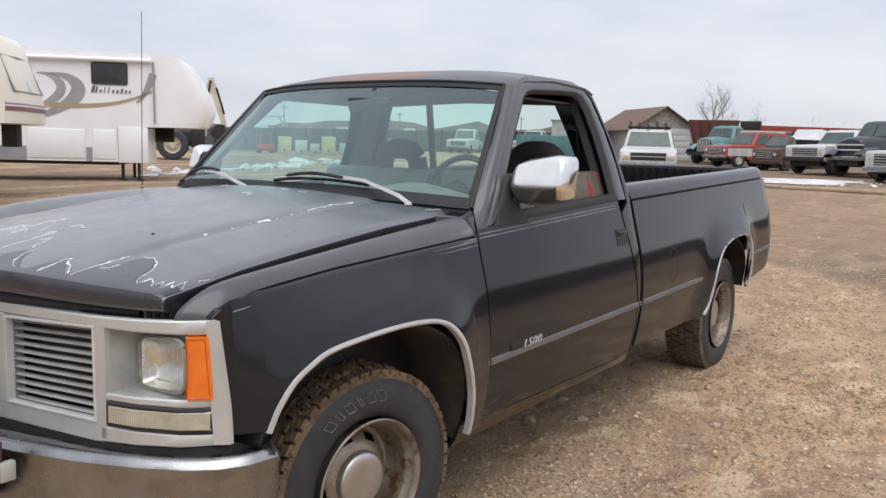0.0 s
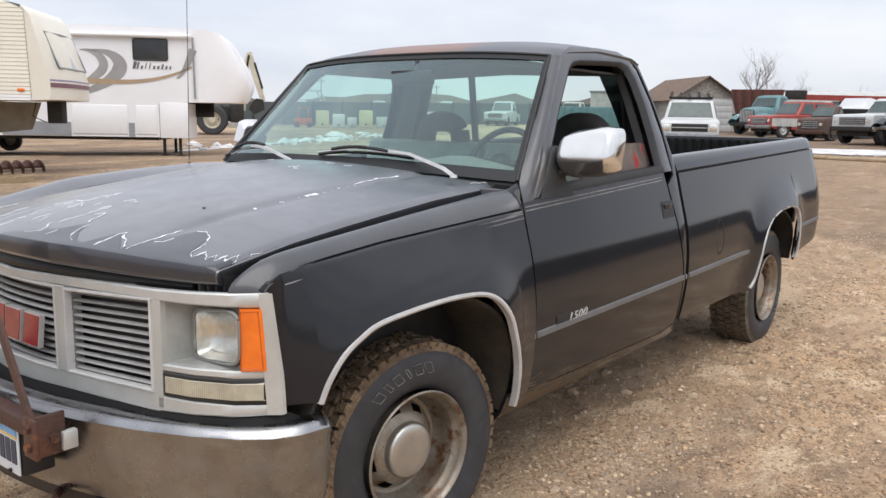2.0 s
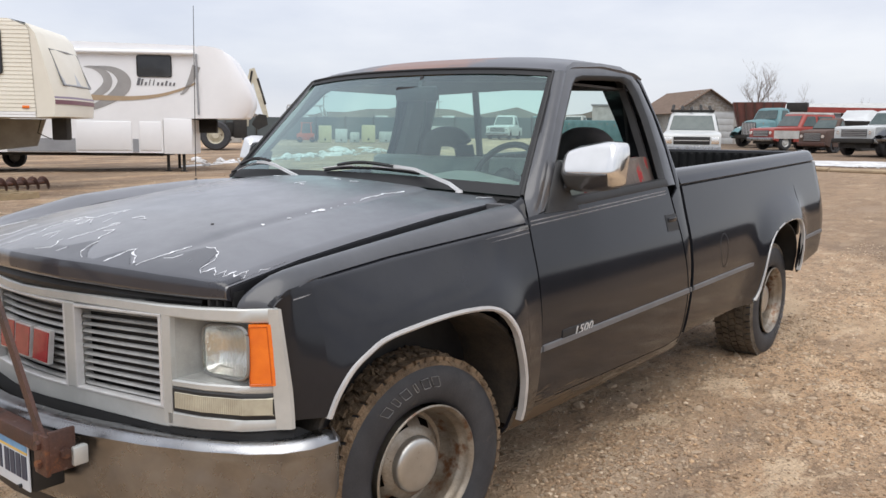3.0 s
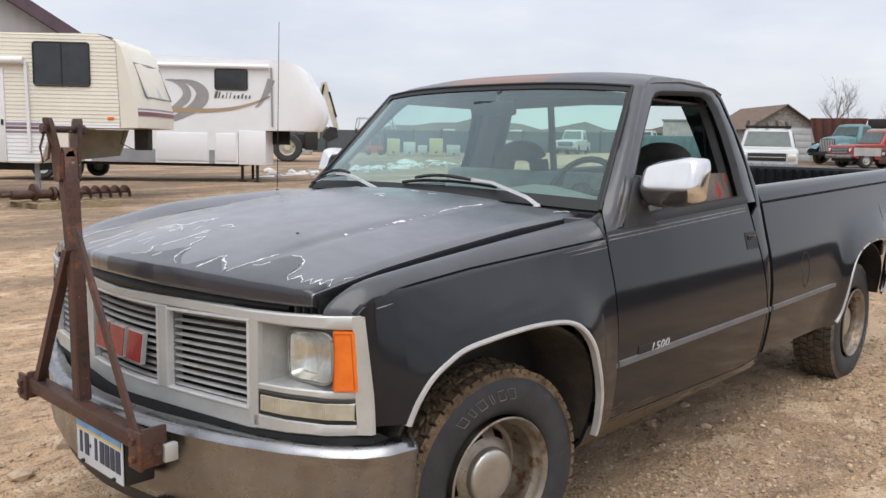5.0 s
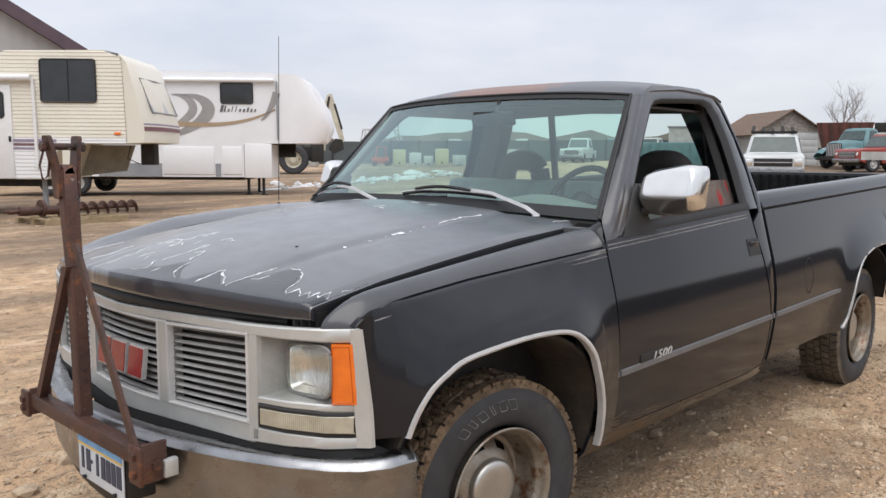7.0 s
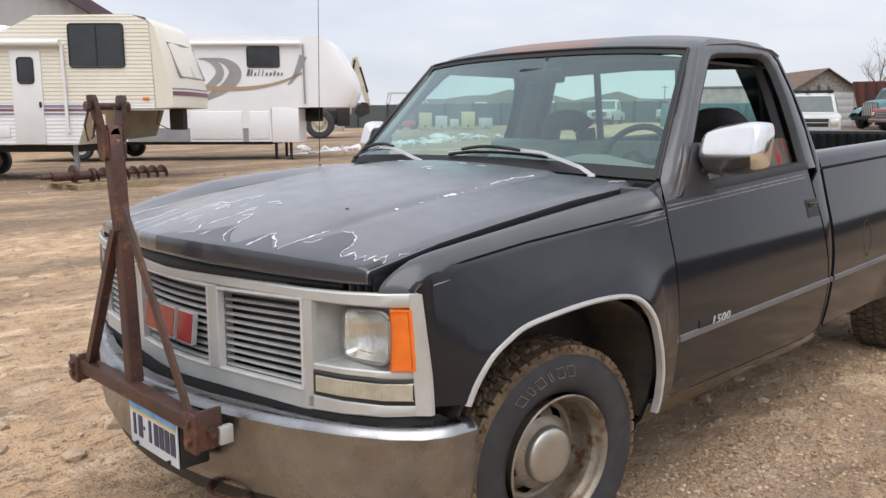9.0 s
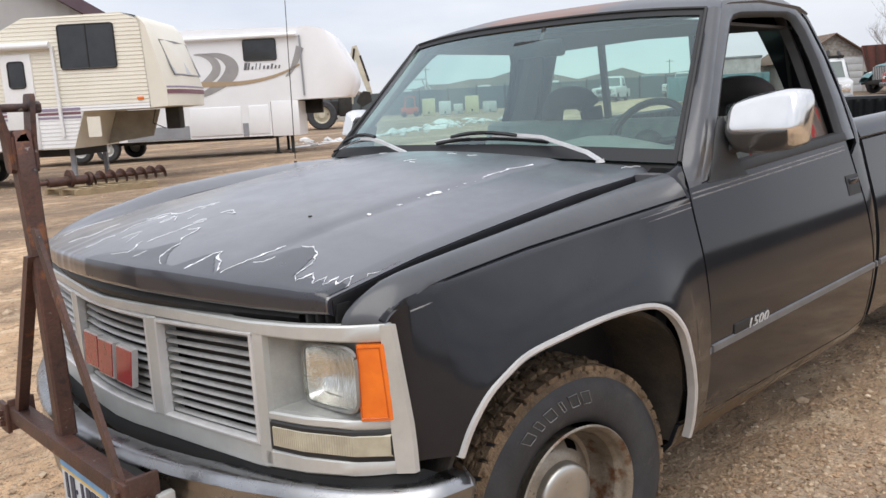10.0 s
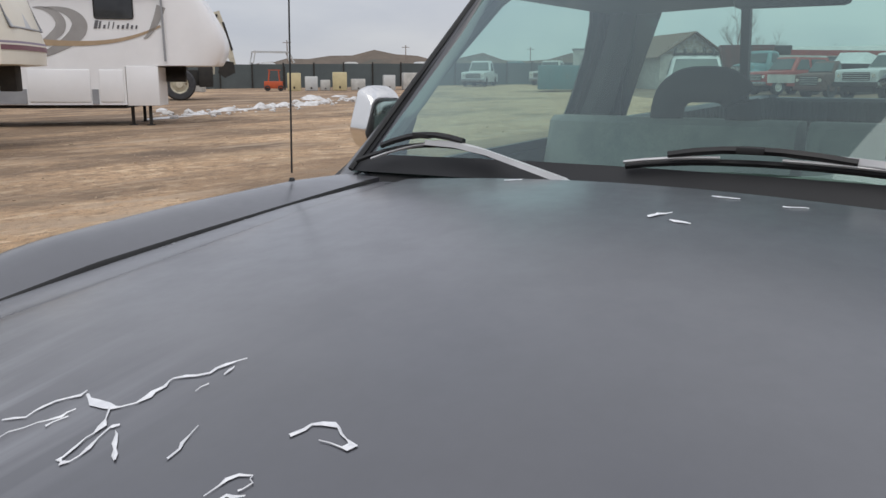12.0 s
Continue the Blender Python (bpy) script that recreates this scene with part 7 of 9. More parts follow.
def ribbon(parent, pts, widths, y, mat, label=""):
    bm = bmesh.new()
    rows = []
    for i, ((x, z), w) in enumerate(zip(pts, widths)):
        x0, z0 = pts[max(i - 1, 0)]
        x1, z1 = pts[min(i + 1, len(pts) - 1)]
        d = Vector((x1 - x0, z1 - z0)).normalized()
        rows.append([(x - d.y * w, y, z + d.x * w), (x + d.y * w, y, z - d.x * w)])
    loft(bm, rows)
    thicken(bm, 0.004)
    return part("swoosh", bm, mat, parent, label)


for pts, widths in (
        ([(-3.05, 3.22), (-2.75, 3.20), (-2.45, 3.12), (-2.25, 2.97), (-2.17, 2.80), (-2.22, 2.62), (-2.40, 2.42), (-2.70, 2.22), (-3.00, 2.07), (-3.30, 1.95)], (0.01, 0.05, 0.10, 0.16, 0.20, 0.20, 0.17, 0.12, 0.09, 0.05)),
        ([(-3.30, 3.22), (-3.05, 3.20), (-2.82, 3.10), (-2.68, 2.95), (-2.64, 2.80), (-2.70, 2.64), (-2.87, 2.48), (-3.10, 2.32), (-3.40, 2.17)], (0.01, 0.05, 0.09, 0.12, 0.13, 0.13, 0.11, 0.08, 0.05))):
    fine = dense(pts, 4)
    ribbon(rv2, fine, [float(np.interp(i / 4, range(len(widths)), widths)) for i in range(len(fine))], -0.010, SWOOSH)
pts = [(-3.30 + 3.2 * a, 2.33 - 0.04 * math.sin(a * 3.1) + 0.46 * a ** 3.4) for a in np.linspace(0, 1, 19)]
ribbon(rv2, pts, [0.075 * (1 - 0.75 * i / 18) + 0.008 for i in range(19)], -0.016, TAN)
pts = [(-0.55 + 0.5 * a, 2.45 + 0.85 * a ** 1.6) for a in np.linspace(0, 1, 8)]
ribbon(rv2, pts, [0.02 + 0.10 * a for a in np.linspace(0, 1, 8)], -0.016, SWOOSH)
INK = surf("faded_dark_script", (0.09, 0.09, 0.10), (0.16, 0.16, 0.17), 6, 0.5)
for i, (w, h) in enumerate(((0.16, 0.26), (0.09, 0.24), (0.10, 0.12), (0.05, 0.22), (0.05, 0.22), (0.10, 0.12), (0.11, 0.12), (0.10, 0.18), (0.10, 0.12), (0.08, 0.12))):
    bm = bmesh.new()
    x = -1.82 + 0.118 * i
    prism(bm, [(x, 2.70), (x + w * 0.55, 2.70), (x + w * 0.55 + h * 0.2, 2.70 + h * 0.8), (x + h * 0.2, 2.70 + h * 0.8)], -0.016, -0.010)
    part("script_bar", bm, INK, rv2)
for i in range(5):
    bm = bmesh.new()
    box(bm, 0.62 + 0.05 * i, 0.645 + 0.05 * i, 0.10 + 0.075 * i, 0.12 + 0.075 * i, 2.75, 3.0 - 0.10 * (i % 2))
    part("script_bar", bm, INK, rv2)
for x0, x1, z0, z1 in ((-3.6, -2.02, 0.76, 1.62), (-1.78, -1.16, 0.76, 1.62)):
    bm = bmesh.new()
    box(bm, x0, x1, -0.03, 0.01, z0, z1, bevel=0.02)
    part("hatch", bm, FIBRE, rv2)
for x0, x1 in ((-5.6, -3.65), (-1.99, -1.82)):
    bm = bmesh.new()
    box(bm, x0, x1, -0.02, 0.01, 0.70, 1.10)
    part("lower_band", bm, GREY_MET, rv2)
bm = bmesh.new()
box(bm, -1.08, -0.24, -0.02, 0.03, 0.66, 1.72, bevel=0.01)
box(bm, -0.27, -0.24, 0.0, 1.4, 0.66, 1.70)
part("front_skirt", bm, FIBRE, rv2, "white front storage bay")
for x, y in ((-1.05, 0.4), (-0.55, 0.25), (-1.05, 2.1)):
    bm = bmesh.new()
    tube(bm, [(x, y, 0.85), (x, y, 0.14)], 0.04, 4, True)
    box(bm, x - 0.1, x + 0.1, y - 0.1, y + 0.1, 0.12, 0.14)
    part("landing_leg", bm, DARK, rv2)
for x in (-6.3, -7.15):
    for y, o in ((0.16, -1), (2.34, 1)):
        simple_wheel(rv2, x, y, 0.48, 0.36, 0.22, SPOKE, o)
bm = bmesh.new()
box(bm, -9.3, -1.2, 0.3, 2.2, 0.58, 0.79)
part("undercarriage", bm, DARK, rv2)
bm = bmesh.new()
for i in range(3):
    box(bm, -0.6 + 0.05 * i, 0.3, 1.25, 1.55, 1.5 - 0.1 * i, 1.76, None, 0.02)
part("hitch_box", bm, DARK, rv2)

# backhoe behind the white trailer
CREAM_BOOM = surf("cream_machine_paint", (0.62, 0.58, 0.46), (0.52, 0.48, 0.38), 3, 0.5, spots=((( 0.15, 0.09, 0.05), 6, 0.62, 0.06),))
hoe = thing("backhoe", "muddy backhoe with folded cream boom", "backhoe", on_ground(25.2, 34.7, -38) @ Matrix.Diagonal((1.33, 1.33, 1.33, 1)))
simple_wheel(hoe, 0.0, -0.1, 0.60, 0.60, 0.45, CREAM_BOOM, -1)
simple_wheel(hoe, 0.0, 1.5, 0.60, 0.60, 0.45, CREAM_BOOM, 1)
bm = bmesh.new()
box(bm, -2.6, 0.9, 0.3, 1.2, 0.55, 1.15, bevel=0.05)
box(bm, -2.6, -0.8, 0.35, 1.15, 1.1, 1.8, bevel=0.08)
box(bm, 0.7, 1.25, 0.2, 1.3, 0.5, 1.35, bevel=0.05)
part("body", bm, DARK, hoe)
bm = bmesh.new()
tube(bm, [(1.15, 0.6, 1.0), (1.25, 0.6, 2.2), (1.52, 0.6, 3.30)], [0.17, 0.14, 0.11], 4, True)
part("boom", bm, CREAM_BOOM, hoe)
bm = bmesh.new()
tube(bm, [(1.50, 0.6, 3.35), (1.80, 0.6, 2.3), (2.05, 0.6, 1.35)], [0.11, 0.14, 0.09], 4, True)
part("dipper_arm", bm, CREAM_BOOM, hoe)
bm = bmesh.new()
tube(bm, [(1.72, 0.48, 2.95), (2.02, 0.48, 1.9)], 0.045, 8)
tube(bm, [(1.34, 0.45, 2.4), (1.50, 0.45, 3.25)], 0.04, 8)
part("ram", bm, DARK, hoe)
bm = bmesh.new()
prism(bm, [(1.75, 1.5), (2.05, 1.45), (2.1, 1.05), (1.7, 0.85), (1.45, 1.05), (1.5, 1.2)], 0.35, 0.85)
part("bucket", bm, DARK, hoe)

# auger on a pallet
pal = thing("pallet", "worn wooden pallet lying on the dirt", "pallet", on_ground(4.75, 14.15, 8))
for y in (-0.55, 0.0, 0.55):
    bm = bmesh.new()
    box(bm, -0.85, 0.85, y - 0.045, y + 0.045, 0.0, 0.10)
    part("stringer", bm, WOOD, pal)
for i in range(7):
    bm = bmesh.new()
    x = -0.82 + 0.26 * i
    box(bm, x, x + 0.10, -0.60, 0.60, 0.10, 0.122)
    part("board", bm, WOOD, pal)
aug = thing("auger", "rusty auger screw lying across a pallet", "auger", on_ground(4.75, 14.15, 6, 0.124))
bm = bmesh.new()
tube(bm, [(-1.25, 0, 0.13), (1.40, 0, 0.15)], 0.045, 10)
tube(bm, [(-1.05, 0, 0.13), (-0.30, 0, 0.135)], 0.09, 12)
tube(bm, [(-1.35, 0.02, 0.14), (-1.05, 0, 0.13)], 0.03, 6)
part("shaft", bm, RUST, aug)
bm = bmesh.new()
rows = []
for i in range(97):
    a = i / 96 * 2 * math.pi * 8
    x = -0.30 + 1.75 * i / 96
    rows.append([(x, 0.045 * math.cos(a), 0.14 + 0.045 * math.sin(a)), (x + 0.02, 0.135 * math.cos(a), 0.14 + 0.135 * math.sin(a))])
loft(bm, rows)
thicken(bm, 0.012)
part("flighting", bm, RUST, aug)
for x, r in ((-0.62, 0.17), (-0.25, 0.13)):
    bm = bmesh.new()
    revolve(bm, [(0.06, -0.03), (r, -0.03), (r, 0.03), (0.06, 0.03)], 18)
    bmesh.ops.transform(bm, matrix=pose(x, 0, r + 0.006, 0, 0, 90), verts=bm.verts)
    part("collar", bm, RUST, aug)

# metal building at the left, behind the trailers
WALLM = surf("grey_wall_panel", (0.42, 0.415, 0.41), (0.38, 0.375, 0.375), 0.7, 0.6)
bld = thing("metal_building", "grey metal-clad building with dark maroon roof edge", "building", on_ground(12.55, 32.9, 159.5))
bm = bmesh.new()
rows = []
for i in range(91):
    x = 14.0 * i / 90
    zt = 5.55 + 0.62 * min(x, 14.0 - x)
    o = 0.03 if (i % 3) == 0 else 0.0
    rows.append([(x, o, 0.0), (x, o, zt)])
loft(bm, rows)
thicken(bm, 0.1)
part("wall", bm, WALLM, bld)
FASCIA = surf("maroon_fascia", (0.10, 0.065, 0.08), (0.08, 0.05, 0.065), 1.5, 0.5)
for a, b in (((-0.5, 5.24), (7.0, 9.89)), ((14.5, 5.24), (7.0, 9.89))):
    bm = bmesh.new()
    tube(bm, [(a[0], 0.45, a[1] + 0.15), (b[0], 0.45, b[1] + 0.15)], 0.24, 4, True)
    part("fascia", bm, FASCIA, bld)
    bm = bmesh.new()
    loft(bm, [[(a[0], 0.5, a[1] + 0.34), (a[0], -18, a[1] + 0.34)], [(b[0], 0.5, b[1] + 0.34), (b[0], -18, b[1] + 0.34)]])
    thicken(bm, 0.08)
    part("roof", bm, FASCIA, bld)
bm = bmesh.new()
box(bm, 0.0, 0.1, -17.5, 0.0, 0, 5.5)
part("side_wall", bm, WALLM, bld)


# vehicles parked in the row
def far_vehicle(label, x, y, deg, body, length=5.0, width=1.95, hood_h=1.05, roof_h=1.75, cab0=0.35, cab1=-1.3, bed_h=1.05, wheel_r=0.37, clear=0.35, grille=BLACK, low_body=None, rim=SPOKE, round_=0.06, closed=False, nose_drop=0.06, category="truck", bumper=CHROME, roof=None, bars=4, square=False):
    """A parked truck from plain measures: local x runs to its front."""
    v = thing("parked_truck", label, category, on_ground(x, y, deg), "row of old trucks")
    L, W = length / 2, width / 2
    rng3 = random.Random(label)
    fx, rx = L - 0.85, -L + 1.05
    def arch(cx, r):
        return [(cx + r * math.cos(a), clear + 0.0 + max(0, wheel_r * 1.25 * math.sin(a))) for a in np.linspace(0, math.pi, 9)]
    bm = bmesh.new()
    poly = [(-L, clear + 0.10), (-L, bed_h), (cab1, bed_h), (cab1, hood_h + 0.02), (cab0, hood_h + 0.02), (L - 0.10, hood_h - nose_drop), (L, hood_h - nose_drop - 0.10), (L, clear + 0.12)]
    poly += arch(fx, wheel_r * 1.22) + arch(rx, wheel_r * 1.22)
    a = [bm.verts.new((px, -W, pz)) for px, pz in poly]
    f = bm.faces.new(a)
    ext = bmesh.ops.extrude_face_region(bm, geom=[f])
    bmesh.ops.translate(bm, vec=(0, width, 0), verts=[q for q in ext["geom"] if isinstance(q, bmesh.types.BMVert)])
    soft = [e for e in bm.edges if e.calc_length() > 0.25 and max(w_.co.z for w_ in e.verts) > clear + 0.3]
    bmesh.ops.bevel(bm, geom=soft, offset=0.07, segments=3, affect="EDGES", profile=0.5)
    bmesh.ops.triangulate(bm, faces=[q for q in bm.faces if len(q.verts) > 4])
    part("body", bm, body, v)
    if low_body:
        bm = bmesh.new()
        for s in (-1, 1):
            box(bm, -L + 0.02, L - 0.05, s * W - 0.008, s * W + 0.008, clear + 0.16, (clear + hood_h) / 2 + 0.20)
        part("two_tone_band", bm, low_body, v)
    bm = bmesh.new()
    tw = W * 0.80
    cr = cab1 if not closed else -L + 0.15
    slope = 0.45
    lo_, hi_ = hood_h, roof_h
    rows = []
    for z, fr, rr, w in ((lo_, cab0, cr, W * 0.96), (hi_ - 0.08, cab0 - slope, cr + 0.10, tw), (hi_, cab0 - slope - 0.18, cr + 0.25, tw * 0.92)):
        rows.append([(fr, -w * 0.9, z), (fr - 0.12, -w, z), (rr, -w, z), (rr, w, z), (fr - 0.12, w, z), (fr, w * 0.9, z)])
    loft(bm, rows, True, True)
    bmesh.ops.bevel(bm, geom=[e for e in bm.edges if e.calc_length() > 0.3], offset=0.035, segments=2, affect="EDGES", profile=0.5)
    part("cab", bm, body, v)
    if roof:
        bm = bmesh.new()
        box(bm, cr + 0.16, cab0 - slope - 0.10, -tw * 0.98, tw * 0.98, hi_ - 0.07, hi_ + 0.03, bevel=0.035)
        part("roof_panel", bm, roof, v)
    def quad(name, pts, mat):
        bm = bmesh.new()
        bm.faces.new([bm.verts.new(p) for p in pts])
        thicken(bm, 0.02)
        return part(name, bm, mat, v)
    h = hi_ - 0.08 - lo_
    q = lambda t, s, o: (cab0 - slope * t + o, s, lo_ + h * t + o * 0.6)
    quad("windshield", [(*q(0.10, -W * 0.82, 0.02)[:1], -W * 0.82, q(0.10, 0, 0.02)[2]), (*q(0.10, 0, 0.02)[:1], W * 0.82, q(0.10, 0, 0.02)[2]), (*q(0.92, 0, 0.02)[:1], W * 0.70, q(0.92, 0, 0.02)[2]), (*q(0.92, 0, 0.02)[:1], -W * 0.70, q(0.92, 0, 0.02)[2])], FAR_GLASS)
    for s in (-1, 1):
        yb, yt = s * (W * 0.96 + 0.012), s * (tw + 0.022)
        yl = lambda t: yb + (yt - yb) * t
        spans = [(cab0 - 0.28, max(cr + 0.18, cab0 - 1.25))] if not closed else [(cab0 - 0.28, cab0 - 1.2), (cab0 - 1.32, cr + 0.3)]
        for n_, (f0, r0) in enumerate(spans):
            sl = slope if n_ == 0 else 0.0
            quad("side_window", [(f0, yl(0.10), lo_ + h * 0.10), (r0, yl(0.10), lo_ + h * 0.10), (r0 + 0.06, yl(0.88), lo_ + h * 0.88), (f0 - sl * 0.80, yl(0.88), lo_ + h * 0.88)], FAR_GLASS)
    gz0, gz1 = clear + 0.28, hood_h - nose_drop - 0.12
    bm = bmesh.new()
    box(bm, L - 0.02, L + 0.02, -W * 0.62, W * 0.62, gz0, gz1, bevel=0.008)
    part("grille", bm, grille, v)
    for i in range(bars):
        bm = bmesh.new()
        z = gz0 + (gz1 - gz0) * (i + 0.5) / bars
        box(bm, L + 0.015, L + 0.035, -W * 0.60, W * 0.60, z - 0.012, z + 0.012)
        part("grille_bar", bm, TRIM, v)
    for s in (-1, 1):
        bm = bmesh.new()
        if square:
            box(bm, L - 0.02, L + 0.03, s * W * 0.80 - 0.13, s * W * 0.80 + 0.13, gz0 + 0.02, gz1 - 0.02, bevel=0.01)
        else:
            bmesh.ops.create_cone(bm, cap_ends=True, segments=14, radius1=0.095, radius2=0.085, depth=0.06, matrix=Matrix.Translation((L + 0.01, s * W * 0.78, (gz0 + gz1) / 2 + 0.03)) @ pose(0, 0, 0, 0, 90, 0))
        part("headlamp", bm, LAMP_BACK, v)
    bm = bmesh.new()
    box(bm, L + 0.0, L + 0.14, -W * 1.0, W * 1.0, clear + 0.02, clear + 0.22, bevel=0.03)
    part("front_bumper", bm, bumper, v)
    for cx in (fx, rx):
        for s in (-1, 1):
            simple_wheel(v, cx, s * (W - 0.14), wheel_r, wheel_r, 0.26, rim, s)
    bm = bmesh.new()
    box(bm, -L + 0.1, L - 0.1, -W * 0.75, W * 0.75, wheel_r * 0.8, clear + 0.18)
    part("chassis", bm, DARK, v)
    return v


def classic_truck(label, x, y, deg, paint, L=5.4, W=0.98, hood_h=1.6, roof_h=2.3, wheel_r=0.46, clear=0.55, fx=1.55, upright=False, bed=True, rim=SPOKE):
    """An old truck with round separate fenders, a tapering hood and a rounded cab; local x runs to its front."""
    v = thing("parked_truck", label, "truck", on_ground(x, y, deg), "row of old trucks")
    nose_x, cab0, cab1 = fx + 0.62, fx - 0.80, fx - 2.15
    belt = hood_h - 0.04
    bm = bmesh.new()
    rows = []
    for t in np.linspace(0, 1, 9):
        px = cab0 + 0.06 + (nose_x - cab0 - 0.06) * t
        w = W * (0.80 - 0.30 * t ** 1.4)
        top = hood_h - 0.10 * t ** 2 - (0.07 if t > 0.97 else 0)
        rows.append([(px, -w, clear + 0.12), (px, -w, top - 0.22), (px, -w * 0.86, top - 0.08), (px, -w * 0.45, top - 0.015), (px, 0, top + 0.015), (px, w * 0.45, top - 0.015), (px, w * 0.86, top - 0.08), (px, w, top - 0.22), (px, w, clear + 0.12)])
    loft(bm, rows, True, True)
    part("hood", bm, paint, v, "", 50)
    for s in (-1, 1):
        bm = bmesh.new()
        rows = []
        reach = wheel_r * 1.75
        for t in np.linspace(-1, 1, 17):
            px = fx + reach * t + (0.10 if t > 0 else 0) * t
            crown = wheel_r * 2 + 0.26 - (0.62 if t < 0 else 0.34) * abs(t) ** 2.6
            open_r = wheel_r * 1.22
            d = px - fx
            foot = wheel_r + math.sqrt(max(open_r ** 2 - d * d, 0)) if abs(d) < open_r else clear + 0.02
            foot = min(foot, crown - 0.06)
            rows.append([(px, s * W * 0.45, crown - 0.06), (px, s * W * 0.72, crown), (px, s * W * 0.90, crown - 0.05), (px, s * W * 1.0, crown - 0.16), (px, s * W * 1.02, foot), (px, s * W * 0.80, foot)])
        loft(bm, rows)
        thicken(bm, 0.03)
        part("front_fender", bm, paint, v, "", 50)
        bm = bmesh.new()
        c = Vector((nose_x - 0.04, s * W * 0.70, wheel_r * 2 + 0.06))
        bmesh.ops.create_cone(bm, cap_ends=True, segments=16, radius1=0.13, radius2=0.11, depth=0.12, matrix=Matrix.Translation(c) @ pose(0, 0, 0, 0, 90, 0))
        part("headlamp", bm, LAMP_BACK, v)
    bm = bmesh.new()
    rows = []
    for z, f, r, w in ((clear + 0.05, cab0 + 0.10, cab1, W * 0.98), (belt - 0.1, cab0 + 0.06, cab1, W), (belt, cab0, cab1 + 0.01, W * 0.96), (roof_h - 0.14, cab0 - 0.30, cab1 + 0.09, W * 0.80), (roof_h - 0.04, cab0 - 0.42, cab1 + 0.20, W * 0.70), (roof_h, cab0 - 0.62, cab1 + 0.36, W * 0.48)):
        row = []
        for i in range(24):
            a = 2 * math.pi * i / 24
            c, d = math.cos(a), math.sin(a)
            row.append(((f + r) / 2 + (f - r) / 2 * math.copysign(abs(c) ** 0.35, c), w * math.copysign(abs(d) ** 0.35, d), z))
        rows.append(row)
    loft(bm, rows, True, True)
    part("cab", bm, paint, v, "", 50)

    def pane(name, pts):
        bm = bmesh.new()
        bm.faces.new([bm.verts.new(p) for p in pts])
        thicken(bm, 0.03)
        part(name, bm, FAR_GLASS, v)

    zb, zt = belt + 0.05, roof_h - 0.17
    run = lambda z: cab0 - 0.30 * (z - belt) / (roof_h - 0.14 - belt) + 0.012
    wide = lambda z: W * (0.96 - 0.16 * (z - belt) / (roof_h - 0.14 - belt))
    for y0, y1 in ((-0.74, -0.02), (0.02, 0.74)):
        pane("windshield", [(run(zb), y0 * W, zb), (run(zb), y1 * W, zb), (run(zt), y1 * W * 0.88, zt), (run(zt), y0 * W * 0.88, zt)])
    for s in (-1, 1):
        pane("side_window", [(cab0 - 0.22, s * (wide(zb) + 0.012), zb), (cab1 + 0.35, s * (wide(zb) + 0.012), zb), (cab1 + 0.42, s * (wide(zt) + 0.016), zt), (cab0 - 0.46, s * (wide(zt) + 0.016), zt)])
    g0, g1 = clear + 0.10, hood_h - 0.20
    bm = bmesh.new()
    if upright:
        box(bm, nose_x - 0.02, nose_x + 0.04, -W * 0.46, W * 0.46, g0, g1, bevel=0.02)
    else:
        box(bm, nose_x - 0.02, nose_x + 0.03, -W * 0.62, W * 0.62, g0 + 0.18, g1 - 0.12, bevel=0.03)
    grille = part("grille", bm, BLACK, v)
    for i in range(9 if upright else 2):
        bm = bmesh.new()
        if upright:
            yy = W * (-0.40 + 0.10 * i)
            box(bm, nose_x + 0.03, nose_x + 0.06, yy - 0.02, yy + 0.02, g0 + 0.03, g1 - 0.03)
        else:
            zz = (g0 + g1) / 2 + 0.03 + (i - 0.5) * 0.22
            box(bm, nose_x + 0.02, nose_x + 0.07, -W * 0.66, W * 0.66, zz - 0.035, zz + 0.035, bevel=0.012)
        part("grille_bar", bm, TRIM, grille)
    bm = bmesh.new()
    box(bm, nose_x + 0.10, nose_x + 0.20, -W * 1.02, W * 1.02, clear - 0.08, clear + 0.12, bevel=0.03)
    part("front_bumper", bm, DARK if upright else CHROME, v)
    rx = cab1 - 1.15
    if bed:
        bm = bmesh.new()
        box(bm, rx - 1.0, cab1 - 0.06, -W * 0.80, W * 0.80, clear + 0.10, belt - 0.12, bevel=0.05)
        part("bed", bm, paint, v)
    bm = bmesh.new()
    box(bm, rx - 0.9, nose_x + 0.10, -W * 0.5, W * 0.5, wheel_r * 0.9, clear + 0.16)
    part("chassis", bm, DARK, v)
    for cx in (fx, rx):
        for s in (-1, 1):
            simple_wheel(v, cx, s * (W - 0.13), wheel_r, wheel_r, 0.26, rim, s)
    return v


FAR_GLASS = surf("far_window_glass", (0.05, 0.075, 0.075), (0.09, 0.115, 0.11), 1.5, 0.22)
V_WHITE = surf("aged_white_paint", (0.57, 0.59, 0.59), (0.50, 0.51, 0.51), 1.4, 0.35, coat=0.2)
V_RED = surf("faded_red_paint", (0.33, 0.055, 0.04), (0.27, 0.045, 0.035), 2, 0.4)
V_TEAL = surf("faded_teal_paint", (0.12, 0.235, 0.25), (0.09, 0.18, 0.195), 2, 0.5, spots=(((0.25, 0.16, 0.10), 5, 0.62, 0.06),))
V_SLATE = surf("dark_slate_paint", (0.045, 0.05, 0.06), (0.035, 0.038, 0.045), 2, 0.35)
V_BROWN = surf("rusted_brown_body", (0.11, 0.065, 0.05), (0.08, 0.05, 0.04), 3, 0.7)
V_OLD = surf("chalky_white_paint", (0.55, 0.55, 0.53), (0.40, 0.40, 0.38), 2, 0.6)
np.random.seed(7)
